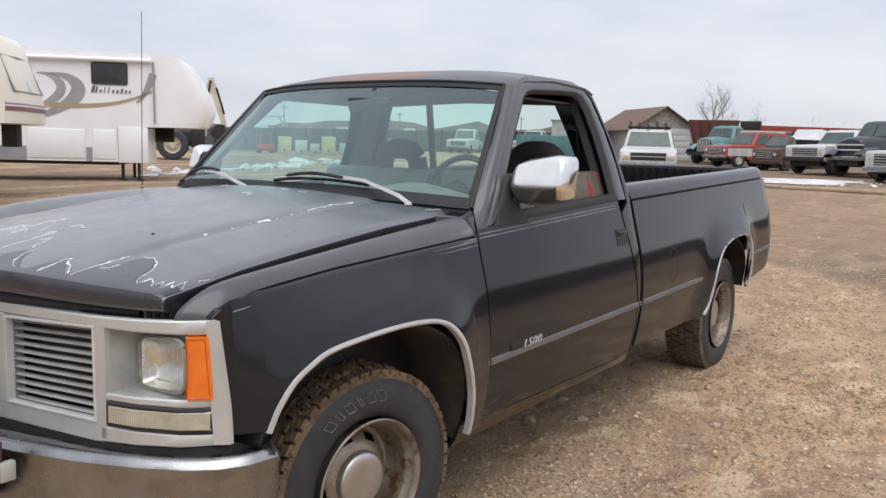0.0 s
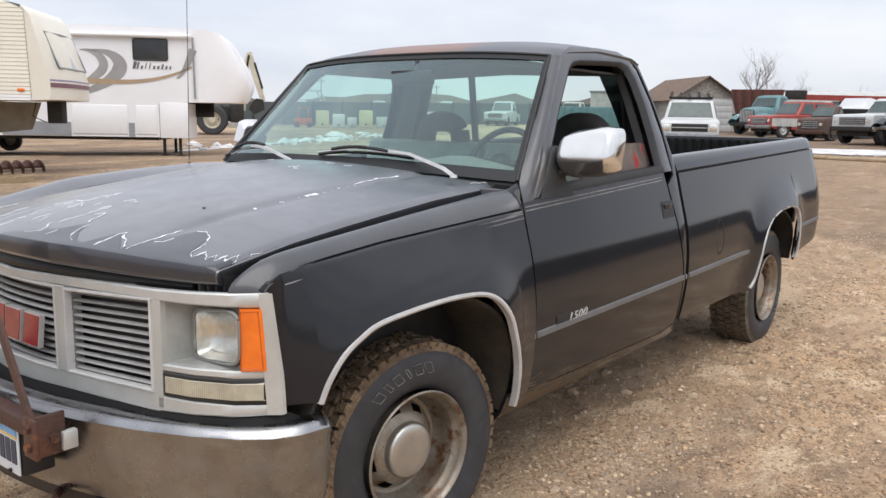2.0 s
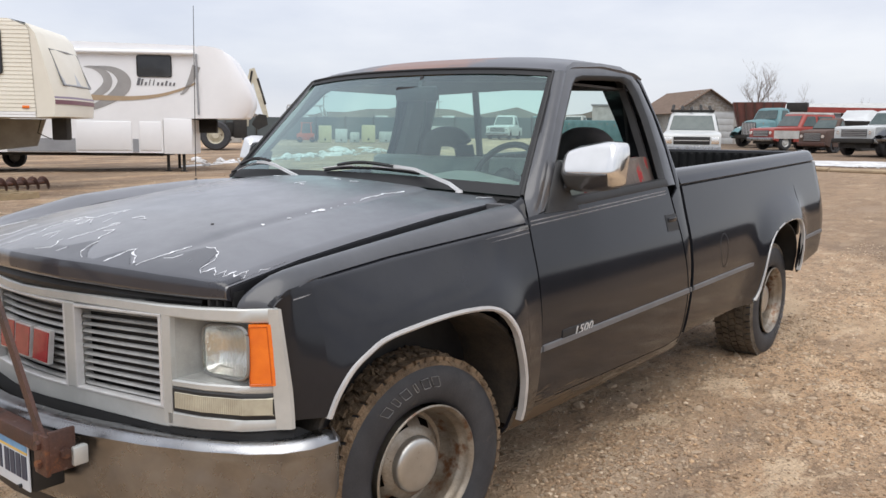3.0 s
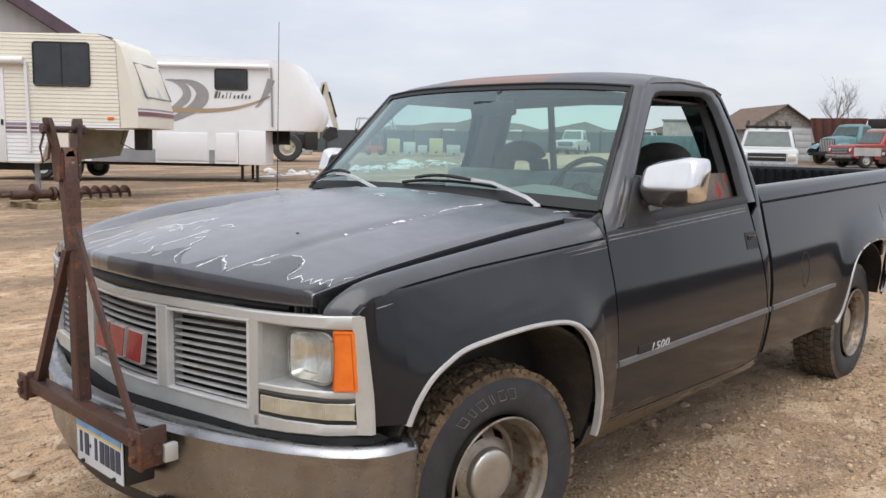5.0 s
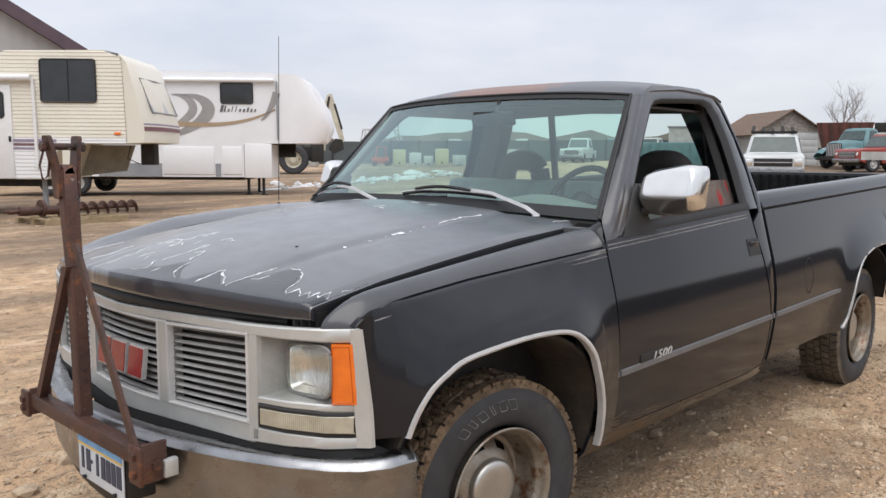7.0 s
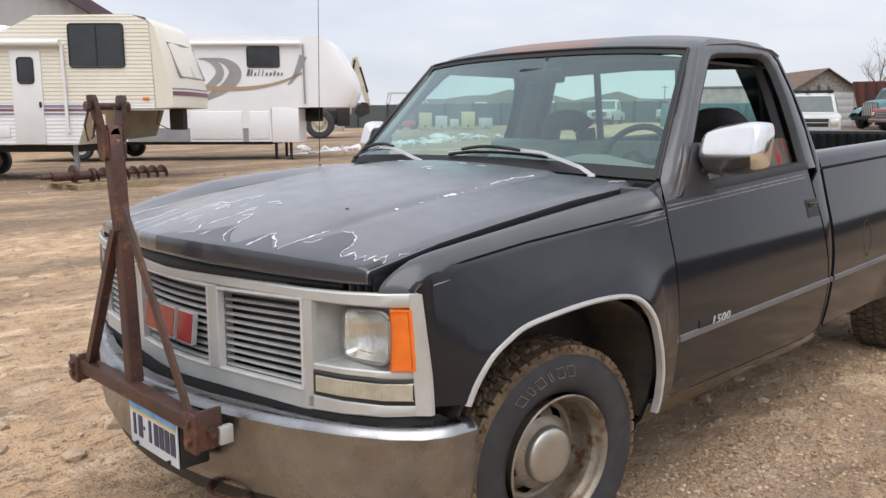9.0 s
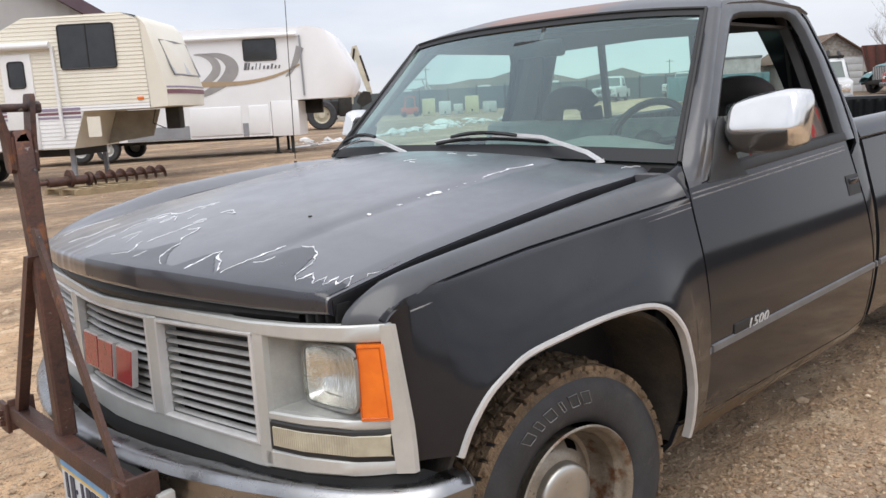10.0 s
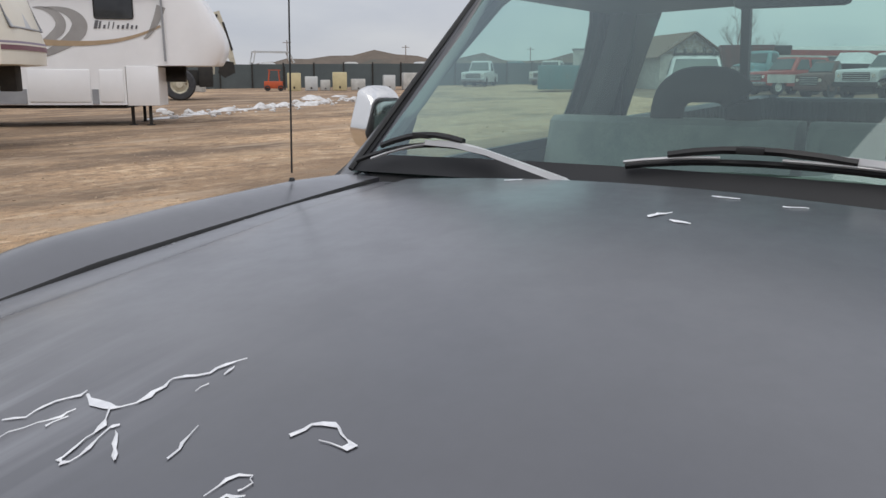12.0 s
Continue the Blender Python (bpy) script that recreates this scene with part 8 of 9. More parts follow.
suv = far_vehicle("white full-size utility wagon with roof rack and dark grille", 28.3, 9.43, 201.4, V_WHITE, 4.9, 1.98, 1.15, 1.88, 0.55, -1.4, 1.15, 0.38, 0.42, BLACK, closed=True, category="utility wagon", bars=1, square=True)
for i in range(5):
    bm = bmesh.new()
    tube(bm, [(0.1 - 0.12 * (i % 2), -0.75 + 0.35 * i, 1.93), (-0.5, -0.72 + 0.33 * i, 2.14 - 0.04 * (i % 3))], 0.06, 7)
    part("roof_gear", bm, DARK, suv)
bm = bmesh.new()
box(bm, -1.6, -0.1, -0.78, 0.78, 1.90, 1.98, bevel=0.02)
part("roof_rack", bm, DARK, suv)
far_vehicle("red and white sixties-style utility truck with white roof", 45.3, 10.3, 146, V_RED, 4.4, 1.95, 1.22, 1.98, 0.55, -1.6, 1.20, 0.40, 0.45, BLACK, V_OLD, closed=True, roof=V_OLD)
classic_truck("old teal heavy truck with upright chrome grille", 50.2, 12.6, 160, V_TEAL, W=1.06, hood_h=1.66, roof_h=2.36, wheel_r=0.50, clear=0.58, fx=2.1, upright=True)
far_vehicle("stripped brown rusted truck body", 42.0, 8.0, 165, V_BROWN, 2.2, 1.4, 1.15, 1.72, 0.1, -0.9, 0.95, 0.33, 0.3, BLACK, rim=DARK, bumper=RUST)
far_vehicle("white pickup with black grille and push bar", 39.8, 4.7, 156, V_WHITE, 5.0, 2.0, 1.35, 2.05, 0.4, -1.0, 1.3, 0.44, 0.55, BLACK, bumper=DARK, rim=STEEL)
classic_truck("dark slate fifties pickup on tall tyres", 38.3, 2.55, 152, V_SLATE, W=1.0, hood_h=1.75, roof_h=2.42, wheel_r=0.52, clear=0.76, fx=1.75, rim=DARK)
far_vehicle("chalky white old truck with round lamps", 34.2, 0.6, 156, V_OLD, 5.0, 1.95, 1.22, 1.85, 0.4, -0.9, 1.1, 0.38, 0.35, BLACK, rim=DARK)
far_vehicle("faded blue pickup parked in the far row", 52.0, 2.0, 150, V_TEAL, 5.0, 1.9, 1.1, 1.75, rim=DARK)

boat = thing("boat", "covered motor boat with dark hull and white deck", "boat", on_ground(47.0, 7.4, 168))
bm = bmesh.new()
rows = []
for x, w, zb in ((-2.6, 1.0, 0.55), (-1.0, 1.05, 0.5), (0.8, 0.95, 0.55), (2.0, 0.55, 0.75), (2.7, 0.05, 1.1)):
    rows.append([(x, -w, 1.55), (x, -w * 0.9, zb + 0.45), (x, 0, zb), (x, w * 0.9, zb + 0.45), (x, w, 1.55)])
loft(bm, rows, False, False)
part("hull", bm, BLACK, boat)
bm = bmesh.new()
rows = []
for x, w, zb in ((-2.6, 1.0, 1.6), (-1.0, 1.05, 2.0), (0.2, 0.98, 2.15), (0.9, 0.9, 1.75), (2.0, 0.5, 1.62), (2.7, 0.05, 1.56)):
    rows.append([(x, -w, 1.55), (x, -w * 0.7, zb), (x, w * 0.7, zb), (x, w, 1.55)])
loft(bm, rows)
part("deck", bm, V_WHITE, boat)
bm = bmesh.new()
box(bm, -2.4, 1.2, -0.7, 0.7, 0.0, 0.62)
part("trailer_frame", bm, DARK, boat)

# dump body and long red conveyor
dump = thing("dump_trailer", "rust-red steel dump box on a trailer", "dump trailer", on_ground(53.0, 14.4, 110))
bm = bmesh.new()
rows = [[(-0.9, -1.2, 1.2), (1.5, -1.2, 1.2), (1.5, 1.2, 1.2), (-0.9, 1.2, 1.2)], [(-1.3, -1.3, 2.75), (1.9, -1.3, 2.75), (1.9, 1.3, 2.75), (-1.3, 1.3, 2.75)]]
loft(bm, rows, True, True)
part("box", bm, surf("rust_red_steel", (0.15, 0.05, 0.038), (0.10, 0.04, 0.032), 2, 0.8), dump)
for i in range(6):
    bm = bmesh.new()
    x = -1.05 + 0.55 * i
    tube(bm, [(x * 0.85, 1.22, 1.2), (x, 1.34, 2.75)], 0.05, 4, True)
    part("rib", bm, RUST, dump)
bm = bmesh.new()
box(bm, -1.7, 1.7, -0.8, 0.8, 0.6, 1.2)
part("chassis", bm, DARK, dump)
for x in (-1.1, 1.1):
    for s in (-1, 1):
        simple_wheel(dump, x, s * 0.95, 0.5, 0.5, 0.3, DARK, s)
conv = thing("conveyor", "long faded red farm conveyor on wheels", "conveyor", on_ground(66, 11.5, 97))
bm = bmesh.new()
tube(bm, [(-7.5, 0, 2.2), (4.5, 0, 2.5)], 0.20, 4, True)
part("trough", bm, V_RED, conv)
for x in (-6, -2, 1, 4):
    bm = bmesh.new()
    tube(bm, [(x, -0.3, 0.0), (x, -0.2, 2.2)], 0.07, 4, True)
    part("leg", bm, RUST, conv)
bm = bmesh.new()
box(bm, 3.4, 4.9, -0.45, 0.45, 2.3, 3.0, pose(0, 0, 0, 0, 0, 0), 0.05)
part("hopper", bm, DARK, conv)

# garage with white door
GAR_ROOF = surf("brown_shingle_roof", (0.21, 0.145, 0.105), (0.16, 0.11, 0.08), 3, 0.9, grain=0.5)
GAR_WALL = surf("peeling_white_boards", (0.42, 0.41, 0.38), (0.27, 0.22, 0.18), 5, 0.8, grain=0.3)
gar = thing("garage", "weathered gabled garage with peeling boards and white door", "garage", on_ground(54.4, 18.6, 227))
bm = bmesh.new()
prism(bm, [(0.0, 0.0), (0.0, 2.30), (0.0, 2.301), (-6.6, 2.30), (-6.6, 0.0)], -2.3, 2.3)
part("wall", bm, surf("chalky_garage_siding", (0.58, 0.57, 0.54), (0.44, 0.42, 0.39), 3, 0.8, grain=0.3), gar)
bm = bmesh.new()
for i in range(9):
    z0 = 2.30 + 0.16 * i
    w = 2.3 * (1 - (z0 - 2.30) / 1.5)
    box(bm, -0.02, 0.03 + 0.004 * (i % 2), -w, w, z0, z0 + 0.15)
part("gable_board", bm, GAR_WALL, gar)
for s in (-1, 1):
    bm = bmesh.new()
    n = 14
    rows = []
    for i in range(n + 1):
        a = i / n
        y, z = s * (2.75 - 2.75 * a), 2.05 + 1.72 * a
        rows.append([(0.4, y, z + 0.02), (-6.9, y, z + 0.02)])
        if i < n:
            rows.append([(0.4, y - s * 0.18, z + 0.02 + 0.105 + 0.02), (-6.9, y - s * 0.18, z + 0.145)])
    loft(bm, rows)
    thicken(bm, 0.06)
    part("roof", bm, GAR_ROOF, gar)
bm = bmesh.new()
for i in range(5):
    box(bm, 0.02, 0.08, -1.0, 1.95, 0.02 + 0.44 * i, 0.445 + 0.44 * i, bevel=0.01)
part("garage_door", bm, V_WHITE, gar)
hall = thing("metal_building", "long low pale metal hall on the horizon", "building", on_ground(105, 17.0, 100))
bm = bmesh.new()
box(bm, -17, 17, -5, 5, 0.0, 2.6)
part("wall", bm, GREY_MET, hall)
bm = bmesh.new()
prism(bm, [(-17.4, 2.55), (17.4, 2.55), (17.4, 2.75), (-17.4, 2.75)], -5.3, 5.3)
loft(bm, [[(x, -5.3, 2.75), (x, 0, 3.9), (x, 5.3, 2.75)] for x in (-17.4, 17.4)])
part("roof", bm, V_OLD, hall)
shed = thing("shed", "small pale corrugated shed beside a teal container", "shed", on_ground(52.5, 24.5, 205))
bm = bmesh.new()
rows = []
for i in range(31):
    y = -1.8 + 0.12 * i
    rows.append([(0.03 * (i % 2), y, 0.0), (0.03 * (i % 2), y, 2.7)])
loft(bm, rows)
box(bm, -3.0, -0.02, -1.8, 1.8, 0.0, 2.68)
part("wall", bm, V_OLD, shed)
bm = bmesh.new()
box(bm, -3.1, 0.1, -1.9, 1.9, 2.68, 2.78)
part("roof", bm, GREY_MET, shed)
cont = thing("container", "teal steel waste container", "container", on_ground(47.5, 23.0, 205))
bm = bmesh.new()
box(bm, -1.5, 1.5, -3.0, 3.0, 0.1, 1.6, bevel=0.04)
for i in range(12):
    box(bm, 1.5, 1.56, -2.9 + 0.5 * i, -2.82 + 0.5 * i, 0.15, 1.55)
part("box", bm, V_TEAL, cont)

# timber kerb and snow
TIMBER = surf("pale_dry_timber", (0.44, 0.34, 0.22), (0.35, 0.26, 0.17), 3, 0.85, grain=0.3)
for i in range(6):
    x, y = 25.6 - 0.62 * 1.05 * i, 5.3 - 3.0 * i
    lg = thing("timber_log", "long dry timber log laid along the dirt", "log", on_ground(x, y, 78 + 2 * (i % 3)), "timbers along the row")
    bm = bmesh.new()
    tube(bm, [(-1.5, 0, 0.05), (-0.5, 0.03, 0.06), (0.6, -0.03, 0.055), (1.5, 0, 0.05)], [0.065, 0.075, 0.07, 0.06], 9)
    part("trunk", bm, TIMBER, lg)
SNOW = surf("old_snow", (0.74, 0.74, 0.75), (0.50, 0.48, 0.46), 2.5, 0.7, grain=0.15, bump=0.02, bscale=14)
rng = random.Random(11)


def snow_patch(x, y, rx, ry, h, deg=0):
    h *= 0.5
    bm = bmesh.new()
    rows = []
    n = 26
    sd = rng.uniform(0, 50)
    for k in range(6):
        t = k / 5
        row = []
        for i in range(n):
            a = 2 * math.pi * i / n
            w = 1 + 0.5 * noise.noise(Vector((math.cos(a) * 1.6 + sd, math.sin(a) * 1.6, sd)))
            px, py = rx * w * math.cos(a) * (1 - t), ry * w * math.sin(a) * (1 - t)
            wz = h * (1 - (1 - t) ** 2) * (0.7 + 0.6 * noise.noise(Vector((px * 2 + sd, py * 2, 0))))
            row.append((px, py, wz - 0.01))
        rows.append(row)
    loft(bm, rows, True)
    ob = new("snow_patch", mesh_of("snow_patch", bm, SNOW))
    ob.matrix_basis = on_ground(x, y, deg)
    return tagged(ob, "low patch of old melting snow on the dirt", "snow", "snow patches", "stuff")


for a in ((30.2, 4.1, 2.0, 1.5, 0.34, 0), (32.2, 4.4, 3.2, 1.0, 0.12, 100), (27.5, -1.2, 1.6, 0.5, 0.08, 80), (30, -3.5, 3, 0.7, 0.1, 80), (15.6, 22.2, 1.3, 0.35, 0.12, 20), (17.4, 23.2, 1.0, 0.4, 0.18, 30), (19.3, 23.9, 0.5, 0.3, 0.4, 0), (20.3, 24.2, 0.8, 0.35, 0.16, 20), (21.2, 24.3, 0.5, 0.3, 0.5, 0), (23.2, 25.0, 0.5, 0.3, 0.45, 0), (24.0, 24.5, 0.5, 0.3, 0.4, 0), (30.4, 30.5, 0.7, 0.4, 0.5, 0), (29.0, 29.0, 0.6, 0.4, 0.4, 0), (33.0, 31.0, 0.6, 0.3, 0.3, 0), (26.0, 22.0, 0.7, 0.3, 0.15, 20), (28.5, 23.5, 0.5, 0.3, 0.3, 10), (31.5, 25.0, 0.5, 0.3, 0.3, 0)):
    snow_patch(*a)

# fence of dark panels along the far side
FENCE = surf("dark_green_grey_fence", (0.085, 0.105, 0.11), (0.07, 0.085, 0.09), 0.6, 0.7, vary=0.12)
fence = thing("fence", "long dark grey-green panel fence at the yard's far side", "fence")
bm = bmesh.new()
rows = []
for i in range(13):
    o = 0.04 if i % 2 else 0.0
    rows.append([(2.5 * i / 12, o, 0.0), (2.5 * i / 12, o, 1.95)])
loft(bm, rows)
thicken(bm, 0.02)
PANEL = mesh_of("fence_panel", bm, FENCE)
bm = bmesh.new()
tube(bm, [(0, -0.06, 0), (0, -0.06, 2.05)], 0.05, 4, True)
POST = mesh_of("fence_post", bm, DARK)
fx0, fy0, fdx, fdy = 30.0, 61.5, 0.835, -0.55
for i in range(34):
    x, y = fx0 + 2.55 * i * fdx, fy0 + 2.55 * i * fdy
    for me, nm in ((PANEL, "fence_panel"), (POST, "fence_post")):
        o = new(nm, me)
        o.parent = fence
        o.matrix_basis = on_ground(x, y, math.degrees(math.atan2(fdy, fdx)))

# machines and tanks in front of the fence
V_ORANGE = surf("orange_machine_paint", (0.55, 0.10, 0.03), (0.45, 0.08, 0.03), 2, 0.5)
V_YELLOW = surf("pale_yellow_cabinet", (0.62, 0.54, 0.32), (0.54, 0.47, 0.28), 2, 0.5)
fork = thing("forklift", "orange forklift standing by the fence", "forklift", on_ground(39.9, 43.55, -45) @ Matrix.Scale(0.72, 4))
bm = bmesh.new()
box(bm, -1.1, 0.7, -0.55, 0.55, 0.25, 0.95, bevel=0.06)
part("body", bm, V_ORANGE, fork)
bm = bmesh.new()
for y in (-0.4, 0.4):
    tube(bm, [(0.9, y, 0.1), (0.9, y, 2.4)], 0.06, 4, True)
part("mast", bm, DARK, fork)
bm = bmesh.new()
for x, y in ((-0.7, -0.5), (-0.7, 0.5), (0.4, -0.5), (0.4, 0.5)):
    tube(bm, [(x, y, 0.9), (x * 0.8, y * 0.9, 2.0)], 0.04, 4, True)
box(bm, -0.7, 0.5, -0.5, 0.5, 2.0, 2.06)
part("guard", bm, V_ORANGE, fork)
for x in (-0.8, 0.5):
    for s in (-1, 1):
        simple_wheel(fork, x, s * 0.5, 0.28, 0.28, 0.2, DARK, s)
for x, y, w, h, mt, lb in ((40.75, 42.55, 0.95, 1.25, V_YELLOW, "cream steel tank box by the fence"), (41.6, 41.7, 0.9, 1.0, V_WHITE, "white plastic tank by the fence"), (42.3, 41.0, 0.7, 0.75, V_OLD, "low white crate by the fence"), (42.95, 40.2, 1.0, 1.28, V_YELLOW, "tall pale yellow cabinet by the fence"), (43.8, 39.2, 1.0, 0.8, V_OLD, "low cream box by the fence"), (45.3, 37.55, 0.85, 1.05, V_WHITE, "white tank by the fence"), (46.5, 36.5, 1.2, 1.2, V_OLD, "pale cabinet by the fence"), (36.0, 47.5, 1.3, 1.2, V_OLD, "pale crate by the fence")):
    tk = thing("storage_box", lb, "box", on_ground(x, y, -45), "boxes by the fence")
    bm = bmesh.new()
    box(bm, -w / 2, w / 2, -w / 2, w / 2, 0.0, h, bevel=0.05)
    part("body", bm, mt, tk)
    bm = bmesh.new()
    box(bm, -0.06, 0.06, -w / 2 - 0.03, -w / 2 + 0.02, h * 0.12, h * 0.24, bevel=0.01)
    part("valve", bm, DARK, tk)
for x, y, d, mt in ((44.0, 57.0, -35, V_WHITE), (50.0, 54.5, -30, V_WHITE), (56.0, 50.0, -40, V_OLD), (62.0, 46.5, -38, V_WHITE), (70, 41, -30, V_TEAL), (58, 38, 200, V_WHITE), (63, 34, 190, V_OLD), (68, 31, 200, V_TEAL)):
    far_vehicle("distant parked pickup beyond the fence line", x, y, d, mt, 5.2, 2.0, 1.2, 2.1, rim=DARK)
rack = thing("ladder_rack", "white steel ladder rack on a parked truck", "rack", on_ground(50.0, 54.5, -30, 2.1))
bm = bmesh.new()
for y in (-0.7, 0.7):
    tube(bm, [(-2.2, y, -0.95), (-1.8, y, 0.9), (1.2, y, 0.9), (1.6, y, 0.0)], 0.07, 4, True)
for x in (-1.8, 1.2):
    tube(bm, [(x, -0.7, 0.9), (x, 0.7, 0.9)], 0.07, 4, True)
part("tube_frame", bm, V_WHITE, rack)

# unseen dark wall, added on the driver's side to darken the paint's reflections
bm = bmesh.new()
box(bm, 9.5, 46.0, -7.8, -7.4, -0.3, 1.25)
tagged(new("wall_south", mesh_of("wall_south", bm, surf("dark_reflected_boards", (0.055, 0.05, 0.046), (0.035, 0.032, 0.03), 0.8, 0.9, grain=0.4, stretch=(4, 1, 0.3)))), "unseen dark wall added for the truck's side to reflect", "wall", kind="structure")

# hills; those behind the camera are unseen, added and raised for the paint to reflect
HILL = surf("dry_brown_hills", (0.15, 0.115, 0.085), (0.115, 0.095, 0.075), 0.02, 0.95, grain=0.5, spots=(((0.085, 0.085, 0.07), 0.06, 0.55, 0.12),))
for nm, rad, base, amp, sd in (("hills", 330, 7.5, 7.0, 3.0), ("far_hills", 700, 15, 14, 9.0)):
    rows = []
    for i in range(241):
        a = radians(-60 + 360 * i / 240)
        hgt = base + amp * (noise.noise(Vector((math.cos(a) * 7 + sd, math.sin(a) * 7, sd))) + 0.5 * noise.noise(Vector((math.cos(a) * 19, math.sin(a) * 19 + sd, 0))) + 0.25 * noise.noise(Vector((math.cos(a) * 60, math.sin(a) * 60, sd))))
        hgt *= 0.35 + 0.65 * min(1, max(0, (math.degrees(a) - 14) / 12)) + 1.3 * min(1, max(0, (math.degrees(a) - 140) / 30))
        c, s = math.cos(a), math.sin(a)
        rows.append([(rad * 0.86 * c, rad * 0.86 * s, 1.2), (rad * 0.93 * c, rad * 0.93 * s, 1.5 + hgt * 0.45), (rad * c, rad * s, 1.5 + max(hgt, 1.0)), (rad * 1.15 * c, rad * 1.15 * s, 1.5)])
    bm = bmesh.new()
    loft(bm, rows)
    tagged(new(nm, mesh_of(nm, bm, HILL, 80)), "low dry brown hills on the horizon", "hills", kind="structure")

# bare trees
# grey-brown bark with the haze of distance mixed into its colour
HAZY_BARK = surf("haze_lightened_bark", (0.26, 0.22, 0.195), (0.19, 0.16, 0.14), 4, 0.9)


def bare_tree(x, y, height, seed, label):
    r = random.Random(seed)
    t = thing("bare_tree", label, "tree", on_ground(x, y, 0), "bare trees")
    trunk, crown = bmesh.new(), bmesh.new()

    def grow(p, d, length, rad, depth):
        pts, q, dd = [Vector(p)], Vector(p), Vector(d)
        for _ in range(3):
            dd = (dd + Vector((r.uniform(-0.16, 0.16), r.uniform(-0.16, 0.16), r.uniform(-0.02, 0.14)))).normalized()
            q = q + dd * length / 3
            pts.append(q.copy())
        tube(trunk if depth < 2 else crown, pts, [rad, rad * 0.84, rad * 0.70, rad * 0.56], 5 if depth < 2 else 3)
        if depth >= 5:
            return
        for i in range((7 if depth == 0 else 4) if depth < 3 else 2 + (r.random() < 0.6)):
            if depth == 0 and i == 0:
                grow(pts[3], dd, length * 0.75, rad * 0.60, 1)
                continue
            side = Vector((r.uniform(-1, 1), r.uniform(-1, 1), r.uniform(0.1, 0.5))).normalized()
            nd = (dd * (0.55 if depth == 0 else 0.62) + side * 0.62).normalized()
            grow(pts[r.choice((1, 2, 2, 3, 3))], nd, length * r.uniform(0.50, 0.72), rad * 0.46, depth + 1)

    grow((0, 0, -0.1), (0, 0, 1), height * 0.42, height * 0.016, 0)
    part("trunk", trunk, HAZY_BARK, t)
    part("crown", crown, HAZY_BARK, t)


bare_tree(76.0, 22.4, 7.4, 4, "bare leafless tree with a wide spreading crown")
bare_tree(112, 27.4, 6.2, 8, "small bare tree on the horizon")
bare_tree(118, 21.3, 4.8, 15, "small bare tree on the horizon")
bare_tree(79, 21.4, 4.6, 21, "low bare tree beside the larger one")
for i, (x, y) in enumerate(((95, 100), (120, 95), (70, 105), (140, 80))):
    pl = thing("utility_pole", "distant wooden utility pole with a cross-arm", "utility pole", on_ground(x, y, 30), "utility poles")
    bm = bmesh.new()
    tube(bm, [(0, 0, 0), (0, 0, 6.2)], [0.11, 0.08], 7)
    part("pole", bm, HAZY_BARK, pl)
    bm = bmesh.new()
    tube(bm, [(0, -0.7, 5.8), (0, 0.7, 5.8)], 0.05, 4, True)
    part("cross_arm", bm, HAZY_BARK, pl)

# stones and clods on the dirt
rng = random.Random(2)
STONE = surf("gravel_stone", (0.53, 0.405, 0.285), (0.38, 0.28, 0.19), 25, 0.9, grain=0.3)
base = bmesh.new()
bmesh.ops.create_icosphere(base, subdivisions=1, radius=1)
ico_v = np.array([v.co[:] for v in base.verts])
ico_f = [[v.index for v in f.verts] for f in base.faces]
base.free()


def scatter(name, count, region, size, mat, label):
    vs, fs = [], []
    for _ in range(count):
        x, y = region()
        r = size(rng.random())
        sq = np.array([rng.uniform(0.7, 1.3), rng.uniform(0.7, 1.3), rng.uniform(0.45, 0.8)]) * r
        jit = 1 + 0.55 * (np.random.rand(len(ico_v), 1) - 0.5)
        a = rng.uniform(0, 6.28)
        p = ico_v * jit * sq
        px, py = p[:, 0] * math.cos(a) - p[:, 1] * math.sin(a), p[:, 0] * math.sin(a) + p[:, 1] * math.cos(a)
        k = len(vs)
        vs += list(zip(px + x, py + y, p[:, 2] + dirt_z(x, y) + r * 0.08))
        fs += [[k + i for i in f] for f in ico_f]
    me = bpy.data.meshes.new(name)
    me.from_pydata([tuple(map(float, v)) for v in vs], [], fs)
    me.materials.append(mat)
    tagged(new(name, me), label, "gravel", kind="stuff")


def near_side():
    while True:
        x = rng.uniform(-1.5, 9.5)
        y = -0.2 - abs(rng.gauss(0, 2.2))
        if y > -6:
            return x, y


def close_side():
    """Grit lies in drifts, thick in some places and nearly absent in others."""
    while True:
        x, y = rng.uniform(-0.7, 6.5), -0.75 - 3.3 * rng.random() ** 1.2
        if noise.noise(Vector((x * 1.1, y * 1.7, 4.0))) + 0.6 * noise.noise(Vector((x * 3.7, y * 4.3, 9.0))) > rng.uniform(-0.45, 0.35):
            return x, y


def left_side():
    d = 2.0 + 22 * rng.random() ** 1.6
    a = radians(rng.uniform(38, 100))
    return -1.6 + d * math.cos(a), -1.0 + d * math.sin(a)


def all_round():
    return rng.uniform(3, 30), rng.uniform(-8, 22)


def snow_lumps():
    t = rng.random()
    return 15.5 + 16 * t + rng.gauss(0, 0.5), 22.6 + 4.5 * t + rng.gauss(0, 0.9)


def row_lumps():
    return rng.gauss(30.5, 1.6), rng.gauss(3.4, 1.6)


scatter("snow_lumps", 160, snow_lumps, lambda u: 0.04 + 0.20 * u ** 3, SNOW, "small lumps of dirty snow along the trailer")
scatter("snow_lumps", 40, row_lumps, lambda u: 0.04 + 0.14 * u ** 3, SNOW, "small lumps of snow in front of the old trucks")


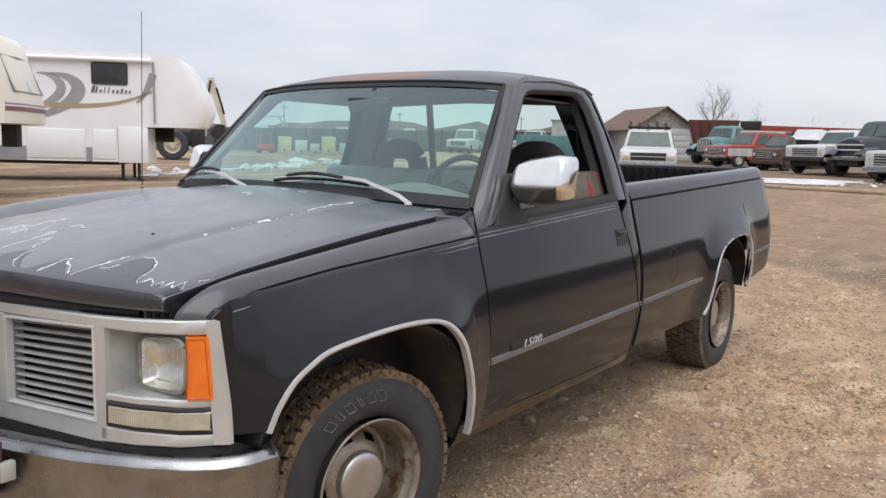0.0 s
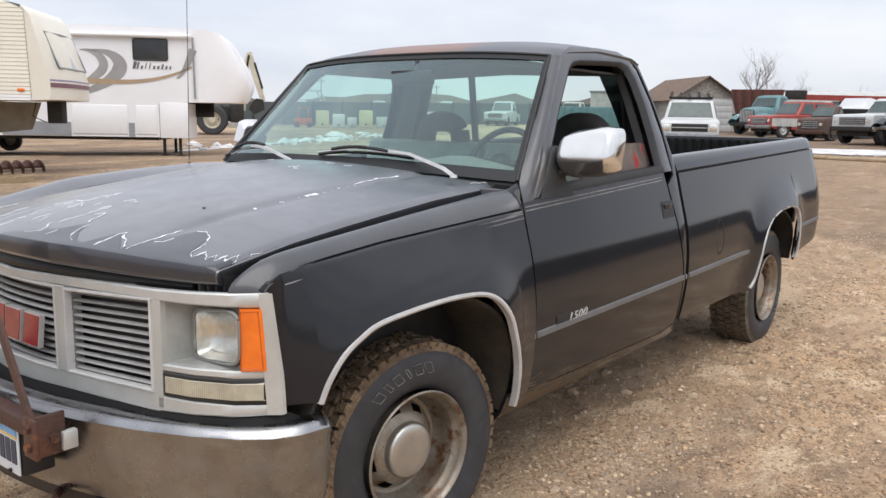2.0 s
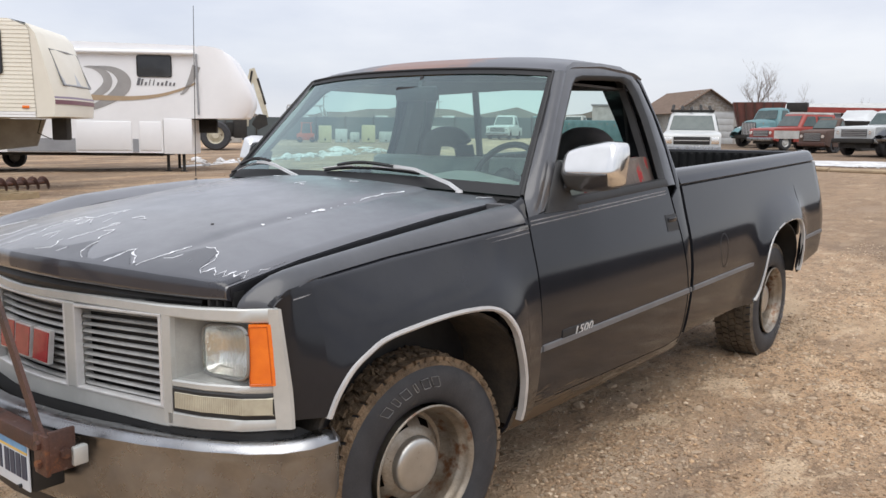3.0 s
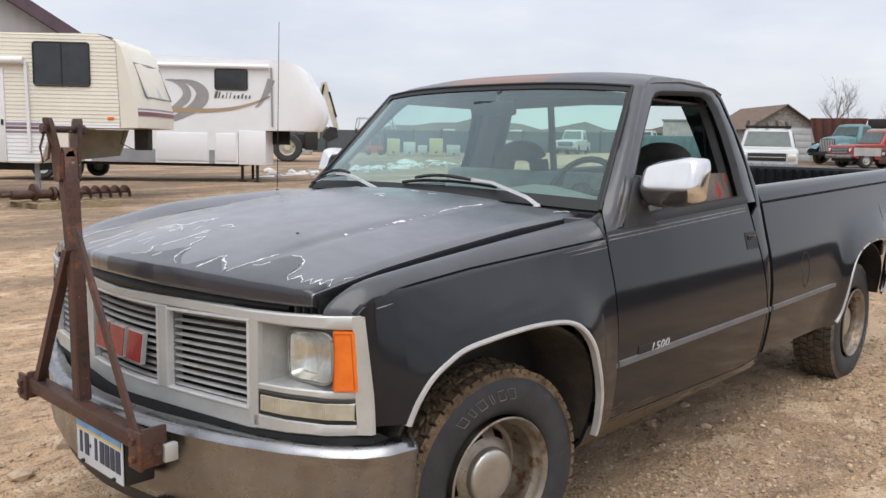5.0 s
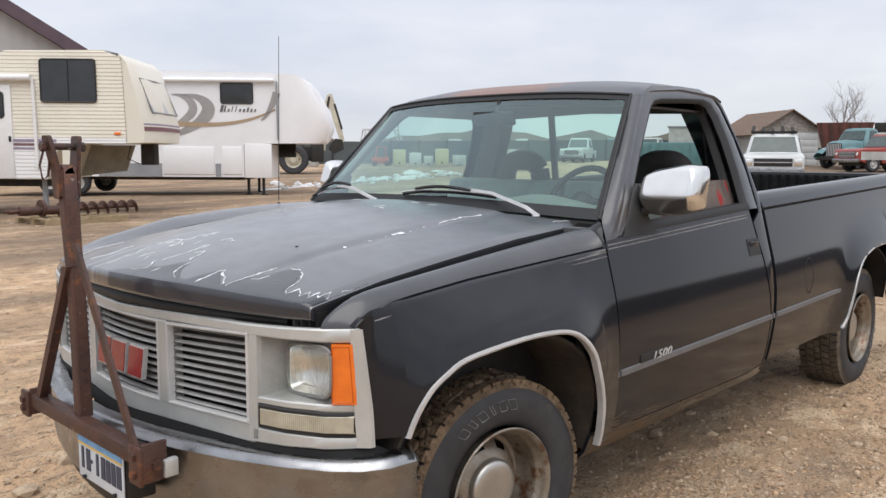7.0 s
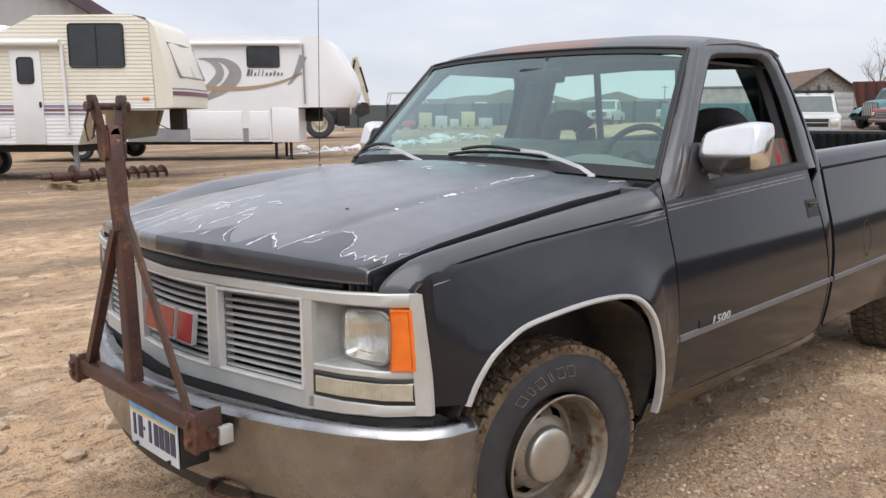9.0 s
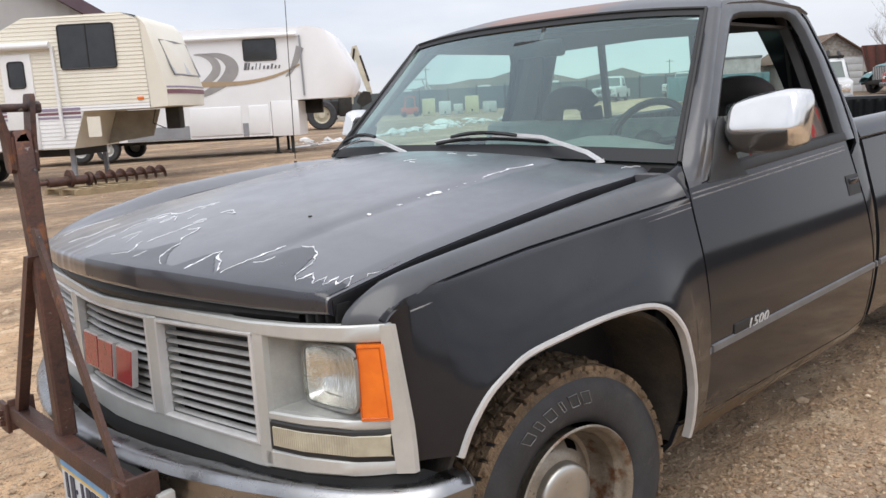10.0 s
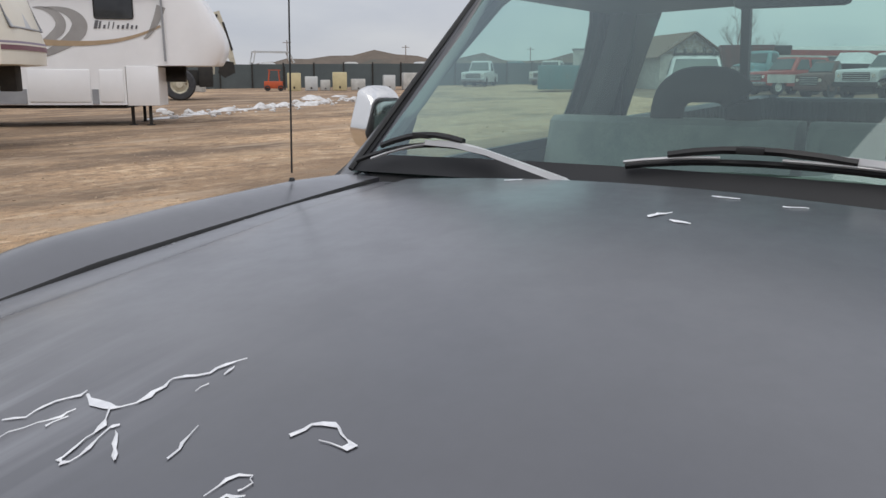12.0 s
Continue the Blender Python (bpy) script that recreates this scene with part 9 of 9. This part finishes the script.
def heaps():
    """Small heaps and tracked strips of clods beside the truck."""
    # the long strip along the rocker also stands in for the truck's shade
    x0, y0, x1, y1, w = rng.choice(((2.25, -1.10, 2.62, -2.3, 0.09), (0.65, -0.80, 2.3, -0.92, 0.13), (0.75, -0.95, 1.25, -1.05, 0.16), (3.1, -1.35, 3.3, -2.0, 0.12), (1.7, -2.0, 3.4, -2.5, 0.10), (1.0, -1.7, 1.5, -1.9, 0.10), (4.3, -1.5, 5.4, -2.6, 0.18)))
    t = rng.random()
    return x0 + (x1 - x0) * t + rng.gauss(0, w), y0 + (y1 - y0) * t + rng.gauss(0, w * 0.7)


scatter("dirt_clods", 3600, heaps, lambda u: 0.0035 + 0.010 * u ** 4, surf("brown_clod", (0.42, 0.285, 0.175), (0.30, 0.20, 0.122), 20, 0.95, grain=0.4, islands=0.35), "heaps of damp brown clods, some for the truck's shade")
scatter("dirt_clods", 6500, close_side, lambda u: 0.003 + 0.009 * u ** 3, surf("loose_clod", (0.52, 0.355, 0.215), (0.38, 0.255, 0.155), 20, 0.95, grain=0.4, islands=0.35), "loose crumbs and clods of dry dirt")
scatter("gravel", 420, close_side, lambda u: 0.009 + 0.020 * u ** 3, STONE, "rounded pale stones among the clods")
scatter("gravel", 5500, close_side, lambda u: 0.005 + 0.009 * u ** 2, surf("mixed_pebbles", (0.56, 0.425, 0.295), (0.40, 0.29, 0.19), 30, 0.9, grain=0.3, islands=0.4), "mixed brown and pale pebbles on the dirt")
scatter("gravel", 13000, close_side, lambda u: 0.0025 + 0.006 * u ** 2, surf("fine_gravel", (0.52, 0.375, 0.245), (0.36, 0.25, 0.157), 30, 0.95, grain=0.3, islands=0.45), "fine brown gravel packed into the dirt")
scatter("gravel", 4200, near_side, lambda u: 0.004 + 0.013 * u ** 3 + (0.016 if u > 0.993 else 0), STONE, "scattered pale gravel on the dirt beside the truck")
scatter("gravel", 5200, near_side, lambda u: 0.004 + 0.009 * u ** 2, surf("pale_pebbles", (0.62, 0.50, 0.37), (0.42, 0.32, 0.22), 30, 0.9, grain=0.3, islands=0.5), "pale and brown pebbles pressed into the dirt")
scatter("gravel", 5200, left_side, lambda u: 0.005 + 0.016 * u ** 3 + (0.03 if u > 0.99 else 0), STONE, "scattered gravel on the open dirt")
scatter("dirt_clods", 2200, near_side, lambda u: 0.004 + 0.011 * u ** 4, surf("dark_clod", (0.32, 0.22, 0.14), (0.22, 0.15, 0.095), 20, 0.95, grain=0.4, islands=0.3), "damp dark clods of dirt")
scatter("gravel", 1500, all_round, lambda u: 0.012 + 0.03 * u ** 3, STONE, "scattered stones across the yard")
